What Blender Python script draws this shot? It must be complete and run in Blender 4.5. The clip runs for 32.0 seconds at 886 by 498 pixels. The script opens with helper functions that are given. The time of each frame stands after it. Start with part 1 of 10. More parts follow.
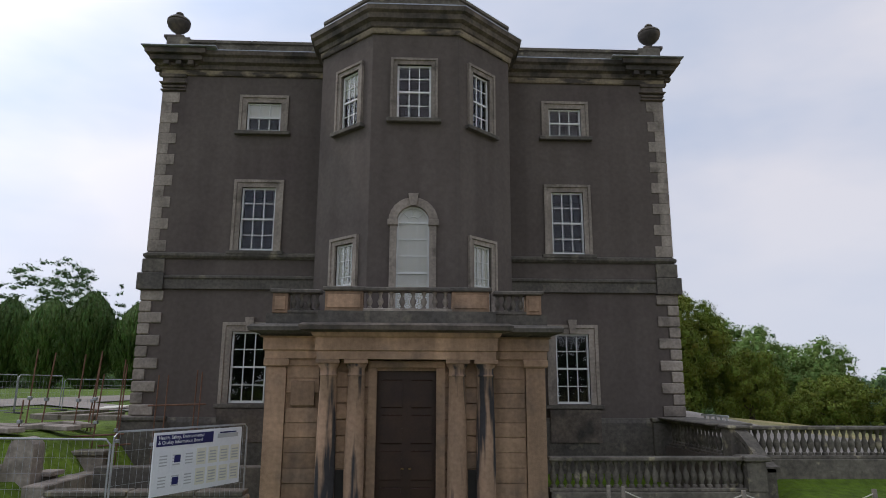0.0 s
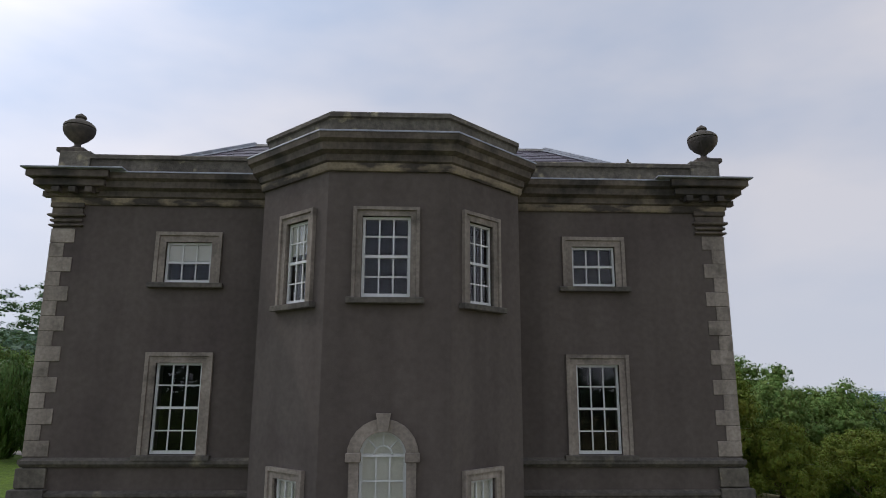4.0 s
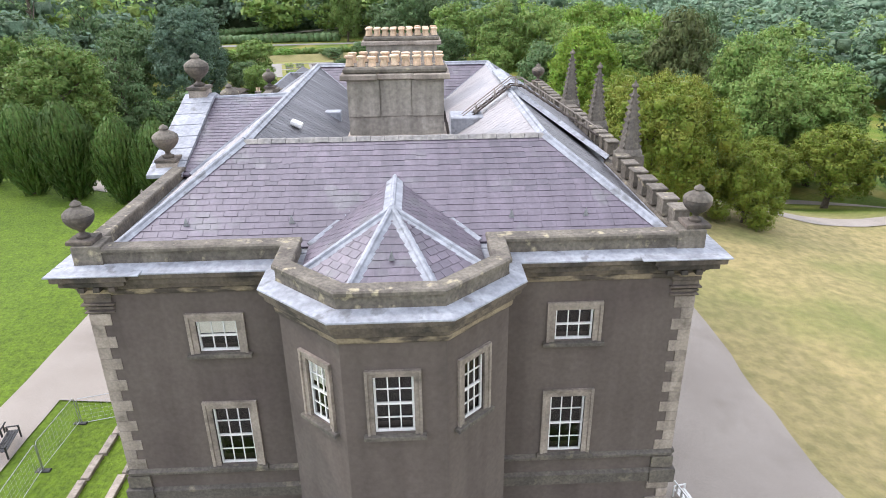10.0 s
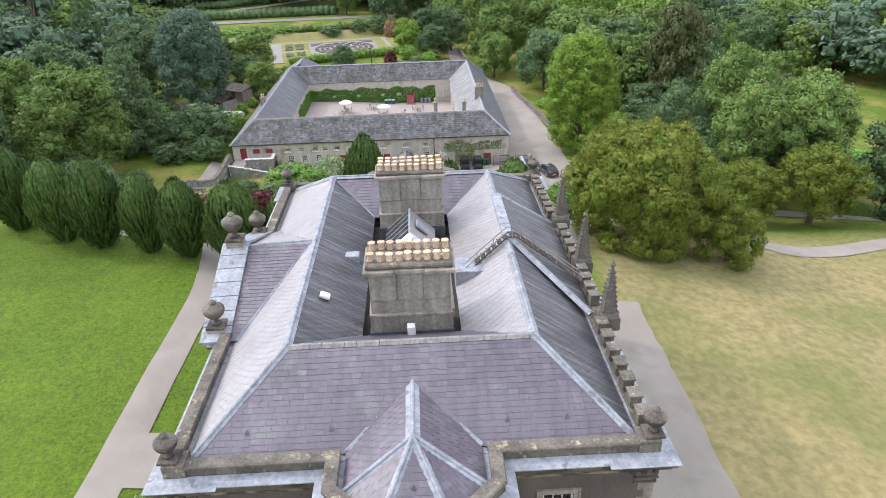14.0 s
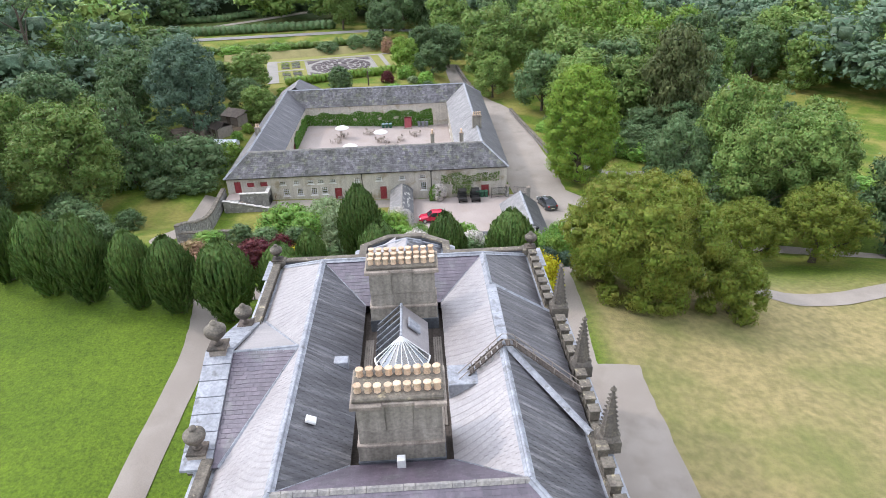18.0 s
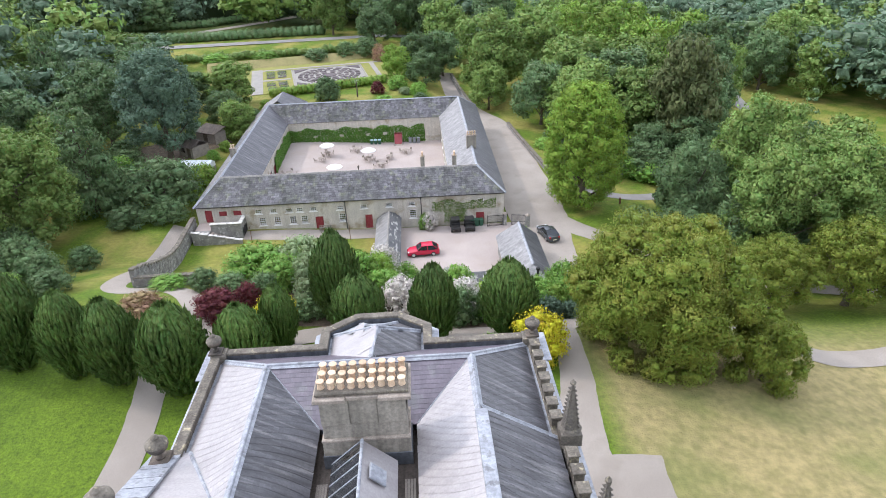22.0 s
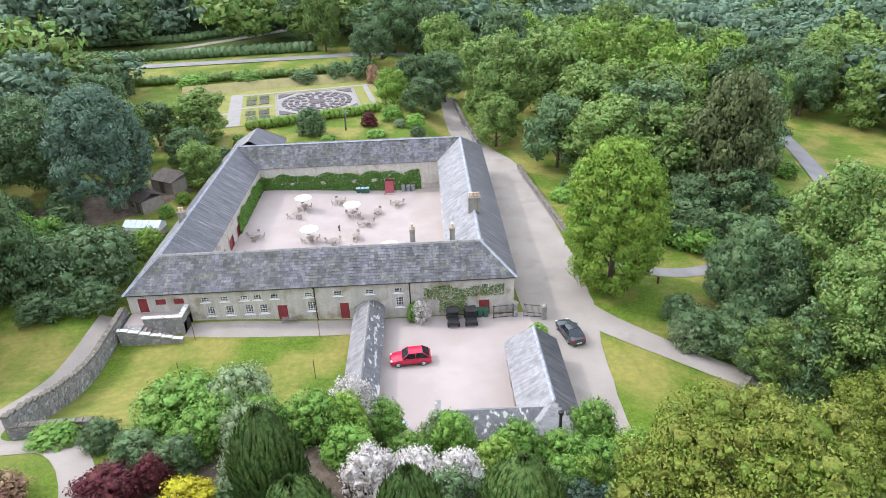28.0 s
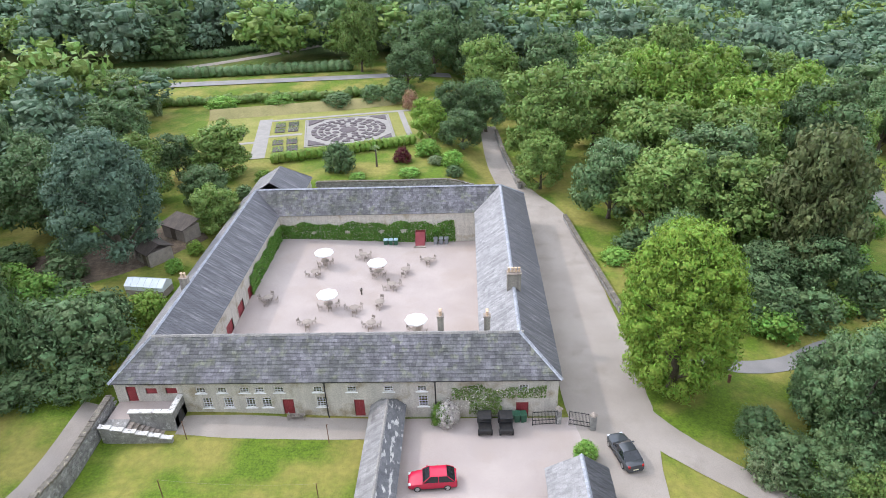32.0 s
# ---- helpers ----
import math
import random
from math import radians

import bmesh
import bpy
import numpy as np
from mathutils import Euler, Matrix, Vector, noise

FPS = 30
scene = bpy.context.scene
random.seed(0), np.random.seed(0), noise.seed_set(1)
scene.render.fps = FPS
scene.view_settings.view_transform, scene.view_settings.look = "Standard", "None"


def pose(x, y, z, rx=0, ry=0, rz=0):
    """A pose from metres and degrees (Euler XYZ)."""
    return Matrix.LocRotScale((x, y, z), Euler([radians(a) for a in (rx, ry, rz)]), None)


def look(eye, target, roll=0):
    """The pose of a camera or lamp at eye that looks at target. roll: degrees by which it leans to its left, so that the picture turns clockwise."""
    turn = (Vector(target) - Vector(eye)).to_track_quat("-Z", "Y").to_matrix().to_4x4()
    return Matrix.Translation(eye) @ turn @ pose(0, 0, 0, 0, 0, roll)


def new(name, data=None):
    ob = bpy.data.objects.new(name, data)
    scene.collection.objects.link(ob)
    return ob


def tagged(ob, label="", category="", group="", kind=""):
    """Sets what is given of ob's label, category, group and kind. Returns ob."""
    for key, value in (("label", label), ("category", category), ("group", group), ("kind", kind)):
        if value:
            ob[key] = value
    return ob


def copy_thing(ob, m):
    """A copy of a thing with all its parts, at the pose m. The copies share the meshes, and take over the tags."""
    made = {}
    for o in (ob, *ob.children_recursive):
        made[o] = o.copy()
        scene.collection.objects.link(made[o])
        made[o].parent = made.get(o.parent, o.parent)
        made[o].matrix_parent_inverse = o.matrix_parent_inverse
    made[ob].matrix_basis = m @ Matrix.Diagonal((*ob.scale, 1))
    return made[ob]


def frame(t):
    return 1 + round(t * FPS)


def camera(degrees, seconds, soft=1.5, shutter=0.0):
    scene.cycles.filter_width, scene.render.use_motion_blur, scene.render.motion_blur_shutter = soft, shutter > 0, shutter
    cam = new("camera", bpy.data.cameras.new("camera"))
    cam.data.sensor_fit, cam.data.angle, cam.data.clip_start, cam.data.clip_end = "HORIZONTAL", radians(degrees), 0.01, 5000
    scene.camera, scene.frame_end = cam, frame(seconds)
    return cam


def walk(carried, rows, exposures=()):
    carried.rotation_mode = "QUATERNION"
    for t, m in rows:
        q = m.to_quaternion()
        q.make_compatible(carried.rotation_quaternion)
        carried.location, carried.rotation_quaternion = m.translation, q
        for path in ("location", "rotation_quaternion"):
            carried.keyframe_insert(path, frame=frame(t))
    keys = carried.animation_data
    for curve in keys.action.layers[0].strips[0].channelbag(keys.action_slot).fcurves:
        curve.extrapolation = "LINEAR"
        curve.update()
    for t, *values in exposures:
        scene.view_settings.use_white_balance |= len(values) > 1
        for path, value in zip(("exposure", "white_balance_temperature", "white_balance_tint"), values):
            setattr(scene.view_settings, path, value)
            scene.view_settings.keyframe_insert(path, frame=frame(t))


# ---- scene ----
cam = camera(68.4, 32.0, soft=0.9)
METRES, EYE, TILT, LEAN, TURN = 84.0, 3.0, 0.0, 0.0, -2.2
ROWS = [
    (0.0, 0.0, 0.0, 0.0, -0.05, 11.9, -0.24),
    (0.5, 0.0007, 0.0129, 0.0058, -0.05, 11.9, -0.25),
    (1.0, 0.0013, 0.024, 0.0141, -0.05, 11.9, -0.26),
    (1.5, 0.0018, 0.033, 0.0231, -0.04, 11.91, -0.25),
    (2.0, 0.0022, 0.0402, 0.0321, -0.02, 11.9, -0.22),
    (2.5, 0.0026, 0.046, 0.0415, -0.03, 11.88, -0.21),
    (3.0, 0.0031, 0.0508, 0.0513, -0.04, 11.86, -0.21),
    (3.5, 0.0036, 0.0545, 0.0618, -0.03, 11.84, -0.22),
    (4.0, 0.0039, 0.0566, 0.0724, -0.02, 11.85, -0.22),
    (4.5, 0.004, 0.0573, 0.0833, -0.03, 11.83, -0.23),
    (6.5, 0.0042, 0.0581, 0.1309, 0.07, 4.67, -0.22),
    (7.0, 0.004, 0.0578, 0.1427, 0.05, -0.18, -0.12),
    (7.5, 0.0036, 0.0575, 0.1549, 0.04, -4.87, -0.0),
    (8.0, 0.0038, 0.0572, 0.1683, 0.03, -9.09, 0.12),
    (8.5, 0.0039, 0.0569, 0.1828, -0.05, -12.93, 0.29),
    (9.0, 0.004, 0.0564, 0.1974, -0.1, -16.54, 0.44),
    (9.5, 0.0046, 0.0559, 0.2121, -0.12, -19.95, 0.61),
    (10.0, 0.0052, 0.0555, 0.2273, -0.19, -23.29, 0.73),
    (10.5, 0.0056, 0.0552, 0.2431, -0.25, -26.29, 0.86),
    (11.0, 0.0057, 0.0553, 0.2592, -0.32, -28.14, 1.0),
    (11.5, 0.0058, 0.0553, 0.2762, -0.37, -28.22, 1.15),
    (12.0, 0.0056, 0.0551, 0.2925, -0.4, -28.2, 1.24),
    (12.5, 0.0056, 0.0553, 0.3077, -0.44, -28.19, 1.36),
    (13.0, 0.0053, 0.055, 0.3223, -0.45, -28.16, 1.41),
    (13.5, 0.0048, 0.0547, 0.3364, -0.47, -28.13, 1.52),
    (14.0, 0.0045, 0.0545, 0.3503, -0.46, -28.11, 1.54),
    (14.5, 0.0043, 0.0549, 0.364, -0.47, -28.1, 1.61),
    (16.5, 0.0068, 0.0711, 0.3926, -0.53, -28.17, 1.75),
    (17.0, 0.0079, 0.0796, 0.3954, -0.54, -28.15, 1.79),
    (17.5, 0.0093, 0.0891, 0.3974, -0.56, -28.16, 1.8),
    (18.0, 0.0108, 0.0997, 0.3978, -0.6, -28.17, 1.81),
    (18.5, 0.0125, 0.1111, 0.398, -0.65, -28.16, 1.82),
    (19.0, 0.0141, 0.1231, 0.3983, -0.67, -28.19, 1.84),
    (19.5, 0.0158, 0.1361, 0.3982, -0.72, -28.19, 1.83),
    (20.0, 0.0175, 0.1497, 0.3984, -0.76, -28.19, 1.82),
    (20.5, 0.0195, 0.1641, 0.3989, -0.77, -28.22, 1.86),
    (21.0, 0.0211, 0.1812, 0.3992, -0.8, -28.23, 1.88),
    (21.5, 0.0227, 0.1999, 0.3995, -0.81, -28.23, 1.9),
    (22.0, 0.0243, 0.2195, 0.3994, -0.81, -28.23, 1.91),
    (22.5, 0.0261, 0.2397, 0.4, -0.81, -28.25, 1.91),
    (23.0, 0.0285, 0.2603, 0.4002, -0.78, -28.23, 1.91),
    (23.5, 0.0305, 0.2806, 0.4009, -0.74, -28.23, 1.93),
    (24.0, 0.0326, 0.3015, 0.4013, -0.68, -28.21, 1.91),
    (24.5, 0.034, 0.3226, 0.4015, -0.68, -28.2, 1.89),
    (25.0, 0.0358, 0.3438, 0.4021, -0.68, -28.22, 1.88),
    (25.5, 0.0373, 0.3652, 0.4024, -0.66, -28.24, 1.87),
    (27.5, 0.044, 0.4576, 0.4051, -0.38, -28.16, 1.93),
    (28.0, 0.0453, 0.4807, 0.4072, -0.08, -28.16, 1.93),
    (28.5, 0.0464, 0.5031, 0.4096, 0.28, -28.14, 1.93),
    (29.0, 0.047, 0.5247, 0.4128, 0.66, -28.11, 1.95),
    (29.5, 0.0481, 0.5449, 0.4169, 1.11, -28.07, 1.98),
    (30.0, 0.0486, 0.5647, 0.421, 1.61, -28.03, 1.99),
    (30.5, 0.0491, 0.5839, 0.4255, 2.16, -27.99, 1.97),
    (31.0, 0.0496, 0.603, 0.43, 2.69, -28.01, 1.98),
    (31.5, 0.0499, 0.6229, 0.435, 3.2, -28.03, 1.97),
    (32.0, 0.0496, 0.6439, 0.4395, 3.7, -28.02, 1.95),
]
# the picture brightens while the camera climbs past the cornice
EXPOSURES = [(0.0, -2.9, 6300, 18), (3.0, -3.0, 6300, 18), (4.5, -3.14, 6300, 17), (7.0, -3.2, 6300, 17), (8.0, -3.06, 6300, 17), (9.0, -2.45, 6300, 17), (10.0, -1.42, 6500, 18), (11.0, -1.5, 6480, 18), (12.0, -1.64, 6480, 18), (14.0, -1.66, 6430, 17), (19.0, -1.62, 6380, 17), (22.0, -1.55, 6300, 17), (25.0, -1.28, 6200, 17), (28.0, -1.36, 6220, 17), (32.0, -1.5, 6250, 17)]
walk(cam, [(t, pose(0, 0, EYE, TILT, LEAN, TURN) @ pose(METRES * x, METRES * y, METRES * z, 90 + pitch, roll, yaw)) for t, x, y, z, yaw, pitch, roll in ROWS],
     exposures=EXPOSURES)

# ---- sky, sun ----
SUN_EL, SUN_DIR = radians(43.0), Vector((-0.943, 0.332))
world = bpy.data.worlds.new("sky")
scene.world = world
world.use_nodes = True
wn, wl = world.node_tree.nodes, world.node_tree.links
wn.clear()
sky = wn.new("ShaderNodeTexSky")
sky.sky_type, sky.sun_disc = "NISHITA", False
sky.sun_elevation, sky.sun_rotation = SUN_EL, math.atan2(SUN_DIR.x, SUN_DIR.y)
sky.air_density, sky.dust_density, sky.ozone_density = 1.0, 1.5, 1.5
wc = wn.new("ShaderNodeTexCoord")
wm = wn.new("ShaderNodeMapping")
wm.inputs["Scale"].default_value = (1.0, 1.3, 2.6)
wno = wn.new("ShaderNodeTexNoise")
wno.inputs["Scale"].default_value, wno.inputs["Detail"].default_value = 1.5, 5.0
wr = wn.new("ShaderNodeValToRGB")
wr.color_ramp.elements[0].position, wr.color_ramp.elements[1].position = 0.36, 0.66
wr.color_ramp.elements[0].color = (0.56, 0.7, 0.88, 1)
wr.color_ramp.elements[1].color = (0.96, 0.98, 1.0, 1)
wmix = wn.new("ShaderNodeMixRGB")
wmix.inputs["Fac"].default_value = 0.86
wcloud, whaze, wlow = wn.new("ShaderNodeMixRGB"), wn.new("ShaderNodeMixRGB"), wn.new("ShaderNodeMapRange")
wcloud.blend_type, wcloud.inputs["Fac"].default_value, wcloud.inputs["Color2"].default_value = "MULTIPLY", 1.0, (22.5, 22.5, 22.5, 1)
whaze.inputs["Color2"].default_value = (19.8, 21.2, 22.6, 1)
wlow.inputs["From Min"].default_value, wlow.inputs["From Max"].default_value = 0.0, 0.3
wlow.inputs["To Min"].default_value, wlow.inputs["To Max"].default_value = 0.9, 0.0
wbg, wout = wn.new("ShaderNodeBackground"), wn.new("ShaderNodeOutputWorld")
wbg.inputs["Strength"].default_value = 0.10
wl.new(wc.outputs["Generated"], wm.inputs["Vector"])
wl.new(wm.outputs["Vector"], wno.inputs["Vector"])
wl.new(wno.outputs["Fac"], wr.inputs["Fac"])
wl.new(wr.outputs["Color"], wcloud.inputs["Color1"])
wl.new(wcloud.outputs["Color"], whaze.inputs["Color1"])
wl.new(wlow.outputs["Result"], whaze.inputs["Fac"])
wl.new(whaze.outputs["Color"], wmix.inputs["Color2"])
wsep, wmax, wcom = wn.new("ShaderNodeSeparateXYZ"), wn.new("ShaderNodeMath"), wn.new("ShaderNodeCombineXYZ")
wmax.operation, wmax.inputs[1].default_value = "MAXIMUM", 0.03
wl.new(wc.outputs["Generated"], wsep.inputs[0])
wl.new(wsep.outputs["Z"], wmax.inputs[0])
wl.new(wsep.outputs["Z"], wlow.inputs["Value"])
wl.new(wsep.outputs["X"], wcom.inputs["X"])
wl.new(wsep.outputs["Y"], wcom.inputs["Y"])
wl.new(wmax.outputs["Value"], wcom.inputs["Z"])
wl.new(wcom.outputs["Vector"], sky.inputs["Vector"])
wl.new(sky.outputs["Color"], wmix.inputs["Color1"])
# thin cloud glows more strongly towards the sun
wdot, wpow, wgain, wmul = wn.new("ShaderNodeVectorMath"), wn.new("ShaderNodeMath"), wn.new("ShaderNodeMath"), wn.new("ShaderNodeMixRGB")
wnrm = wn.new("ShaderNodeVectorMath")
wnrm.operation, wdot.operation, wpow.operation, wgain.operation, wmul.blend_type = "NORMALIZE", "DOT_PRODUCT", "POWER", "MULTIPLY_ADD", "MULTIPLY"
wdot.inputs[1].default_value = (SUN_DIR.x * math.cos(SUN_EL), SUN_DIR.y * math.cos(SUN_EL), math.sin(SUN_EL))
wl.new(wc.outputs["Generated"], wnrm.inputs[0])
wl.new(wnrm.outputs["Vector"], wdot.inputs[0])
wclamp = wn.new("ShaderNodeClamp")
wl.new(wdot.outputs["Value"], wclamp.inputs["Value"])
wl.new(wclamp.outputs["Result"], wpow.inputs[0])
wpow.inputs[1].default_value = 4.0
wl.new(wpow.outputs["Value"], wgain.inputs[0])
wgain.inputs[1].default_value, wgain.inputs[2].default_value = 3.6, 2.8
wmul.inputs["Fac"].default_value = 1.0
wl.new(wmix.outputs["Color"], wmul.inputs["Color1"])
wl.new(wgain.outputs["Value"], wmul.inputs["Color2"])
wl.new(wmul.outputs["Color"], wbg.inputs["Color"])
wl.new(wbg.outputs["Background"], wout.inputs["Surface"])

sun = new("sun", bpy.data.lights.new("sun", "SUN"))
sun.data.energy, sun.data.angle, sun.data.color = 4.8, radians(2.0), (1.0, 0.94, 0.84)
sun.matrix_world = look((SUN_DIR.x * 100, SUN_DIR.y * 100, 100 * math.tan(SUN_EL)), (0, 0, 0))


# ---- materials ----
def material(name, c1, c2, scale=0.5, fine=8.0, fine_amount=0.25, rough=0.85, bump=0.25, bump_scale=30.0, bump_dist=0.02,
             metal=0.0, coat=0.0, island=0.0, per_object=0.0, streak=0.0, run=(2.2, 2.2, 0.16), spots=None, spec=0.4, spot_scale=1.5, spot_at=(0.58, 0.66), hue=0.0, ior=1.5, spot_run=None):
    """Two colours mixed by a broad noise, a fine grain, optional vertical streaks, spots and a value that varies from piece to piece."""
    m = bpy.data.materials.new(name)
    m.use_nodes = True
    n, l = m.node_tree.nodes, m.node_tree.links
    b = n["Principled BSDF"]
    geo = n.new("ShaderNodeNewGeometry")

    def noise_at(sc, detail=4.0, squash=None):
        t = n.new("ShaderNodeTexNoise")
        t.inputs["Scale"].default_value, t.inputs["Detail"].default_value = sc, detail
        src = geo.outputs["Position"]
        if squash:
            mp = n.new("ShaderNodeMapping")
            mp.inputs["Scale"].default_value = squash
            l.new(src, mp.inputs["Vector"])
            src = mp.outputs["Vector"]
        l.new(src, t.inputs["Vector"])
        return t.outputs["Fac"]

    def ramp(src, a, z):
        r = n.new("ShaderNodeMapRange")
        r.inputs["From Min"].default_value, r.inputs["From Max"].default_value = a, z
        l.new(src, r.inputs["Value"])
        return r.outputs["Result"]

    def mix(kind, fac, a, z):
        x = n.new("ShaderNodeMixRGB")
        x.blend_type = kind
        for sock, v in (("Fac", fac), ("Color1", a), ("Color2", z)):
            if hasattr(v, "links"):
                l.new(v, x.inputs[sock])
            elif sock == "Fac":
                x.inputs[sock].default_value = v
            else:
                x.inputs[sock].default_value = (*v, 1)
        return x.outputs["Color"]

    col = mix("MIX", ramp(noise_at(scale, 5.0), 0.36, 0.64), c1, c2)
    if spots:
        col = mix("MIX", ramp(noise_at(spot_scale, 6.0, spot_run), *spot_at), col, spots)
    if streak:
        col = mix("MULTIPLY", streak, col, mix("MIX", ramp(noise_at(1.0, 5.0, run), 0.38, 0.62), (0.45, 0.44, 0.42), (1.25, 1.24, 1.2)))
    if fine_amount:
        col = mix("MULTIPLY", fine_amount, col, mix("MIX", ramp(noise_at(fine, 6.0), 0.3, 0.7), (0.35, 0.35, 0.35), (1.6, 1.6, 1.6)))
    if island or per_object or hue:
        hsv = n.new("ShaderNodeHueSaturation")
        l.new(col, hsv.inputs["Color"])
        src = geo.outputs["Random Per Island"]
        amount = island
        if per_object:
            info = n.new("ShaderNodeObjectInfo")
            if island:
                mx = n.new("ShaderNodeMath")
                mx.operation = "MULTIPLY_ADD"
                mx.inputs[1].default_value = island
                l.new(geo.outputs["Random Per Island"], mx.inputs[0])
                sc = n.new("ShaderNodeMath")
                sc.operation = "MULTIPLY"
                sc.inputs[1].default_value = per_object
                l.new(info.outputs["Random"], sc.inputs[0])
                l.new(sc.outputs["Value"], mx.inputs[2])
                src, amount = mx.outputs["Value"], None
                r = n.new("ShaderNodeMapRange")
                r.inputs["From Max"].default_value = island + per_object
                r.inputs["To Min"].default_value, r.inputs["To Max"].default_value = 1 - (island + per_object) / 2, 1 + (island + per_object) / 2
                l.new(src, r.inputs["Value"])
                l.new(r.outputs["Result"], hsv.inputs["Value"])
            else:
                src, amount = info.outputs["Random"], per_object
        if amount:
            r = n.new("ShaderNodeMapRange")
            r.inputs["To Min"].default_value, r.inputs["To Max"].default_value = 1 - amount / 2, 1 + amount / 2
            l.new(src, r.inputs["Value"])
            l.new(r.outputs["Result"], hsv.inputs["Value"])
        if hue:
            r = n.new("ShaderNodeMapRange")
            r.inputs["To Min"].default_value, r.inputs["To Max"].default_value = 0.5 - hue, 0.5 + hue
            l.new(geo.outputs["Random Per Island"], r.inputs["Value"])
            l.new(r.outputs["Result"], hsv.inputs["Hue"])
        col = hsv.outputs["Color"]
    l.new(col, b.inputs["Base Color"])
    b.inputs["Roughness"].default_value, b.inputs["Metallic"].default_value = rough, metal
    b.inputs["Specular IOR Level"].default_value, b.inputs["IOR"].default_value = spec, ior
    b.inputs["Coat Weight"].default_value, b.inputs["Coat Roughness"].default_value = coat, 0.4
    if bump:
        bp = n.new("ShaderNodeBump")
        bp.inputs["Strength"].default_value, bp.inputs["Distance"].default_value = bump, bump_dist
        l.new(noise_at(bump_scale, 5.0), bp.inputs["Height"])
        l.new(bp.outputs["Normal"], b.inputs["Normal"])
    return m


def glass_material(name, tint=(0.92, 0.94, 0.94), base=0.06):
    m = bpy.data.materials.new(name)
    m.use_nodes = True
    n, l = m.node_tree.nodes, m.node_tree.links
    n.remove(n["Principled BSDF"])
    tr, gl, mx, fr, ad = (n.new("ShaderNode" + k) for k in ("BsdfTransparent", "BsdfGlossy", "MixShader", "Fresnel", "Math"))
    tr.inputs["Color"].default_value = (*tint, 1)
    gl.inputs["Roughness"].default_value = 0.02
    fr.inputs["IOR"].default_value = 1.5
    ad.inputs[1].default_value = base
    l.new(fr.outputs["Fac"], ad.inputs[0])
    l.new(ad.outputs["Value"], mx.inputs["Fac"])
    l.new(tr.outputs["BSDF"], mx.inputs[1])
    l.new(gl.outputs["BSDF"], mx.inputs[2])
    l.new(mx.outputs["Shader"], n["Material Output"].inputs["Surface"])
    return m


M_RENDER = material("weathered_roughcast", (0.117, 0.095, 0.082), (0.136, 0.112, 0.097), 0.3, 7, 0.16, 0.95, 0.35, 60, 0.012, streak=0.22, run=(1.3, 1.3, 0.1), spots=(0.096, 0.075, 0.068), spot_scale=0.4, spot_at=(0.52, 0.8))
M_STONE = material("grey_sandstone", (0.36, 0.308, 0.258), (0.265, 0.225, 0.188), 0.9, 12, 0.3, 0.9, 0.4, 40, 0.02, spots=(0.15, 0.128, 0.105), spot_scale=1.6, spot_at=(0.55, 0.74), per_object=0.3, streak=0.4)
M_CORNICE = material("sooty_cornice_stone", (0.122, 0.1, 0.084), (0.175, 0.142, 0.108), 0.8, 10, 0.35, 0.9, 0.45, 35, 0.02, spots=(0.062, 0.054, 0.046), spot_scale=1.1, spot_at=(0.48, 0.64), streak=0.35)
M_COPING = material("lichened_coping_stone", (0.19, 0.168, 0.135), (0.12, 0.105, 0.086), 1.2, 9, 0.45, 0.92, 0.5, 30, 0.02, spots=(0.36, 0.315, 0.21), spot_scale=3.0, spot_at=(0.6, 0.7), streak=0.35)
M_PORCH = material("warm_sandstone", (0.41, 0.265, 0.168), (0.305, 0.2, 0.13), 0.8, 10, 0.25, 0.88, 0.4, 35, 0.02, spots=(0.18, 0.135, 0.105), spot_scale=0.9, spot_at=(0.54, 0.74), streak=0.5, per_object=0.4)
M_COLUMN = material("blackened_sandstone", (0.44, 0.28, 0.185), (0.34, 0.225, 0.15), 0.8, 10, 0.25, 0.88, 0.4, 35, 0.02, spots=(0.045, 0.042, 0.045), spot_scale=1.0, spot_run=(3.2, 3.2, 0.32), spot_at=(0.5, 0.58), streak=0.3, per_object=0.2)
M_FRIEZE = material("patchy_pale_frieze_stone", (0.34, 0.275, 0.185), (0.25, 0.2, 0.14), 1.0, 10, 0.3, 0.9, 0.4, 35, 0.02, spots=(0.08, 0.066, 0.055), spot_scale=0.8, spot_run=(1.0, 1.0, 3.0), spot_at=(0.47, 0.56), streak=0.3)
M_DARKSTONE = material("soot_dark_stone", (0.1, 0.09, 0.078), (0.15, 0.132, 0.108), 1.0, 10, 0.4, 0.9, 0.4, 35, 0.02, spots=(0.24, 0.21, 0.155), spot_scale=2.2, spot_at=(0.6, 0.74), streak=0.2)
M_LEAD = material("roof_lead", (0.27, 0.285, 0.315), (0.345, 0.36, 0.39), 1.1, 7, 0.3, 0.5, 0.2, 18, 0.02, spots=(0.2, 0.205, 0.215), spot_scale=2.2, streak=0.35, spec=0.5)
M_SLATE = material("purple_slate", (0.088, 0.067, 0.09), (0.115, 0.09, 0.117), 0.45, 9, 0.3, 0.47, 0.3, 40, 0.01, island=0.42, spots=(0.125, 0.115, 0.125), spot_scale=0.9, hue=0.02, spec=0.75, ior=1.65, streak=0.35, run=(2.5, 0.5, 0.5))
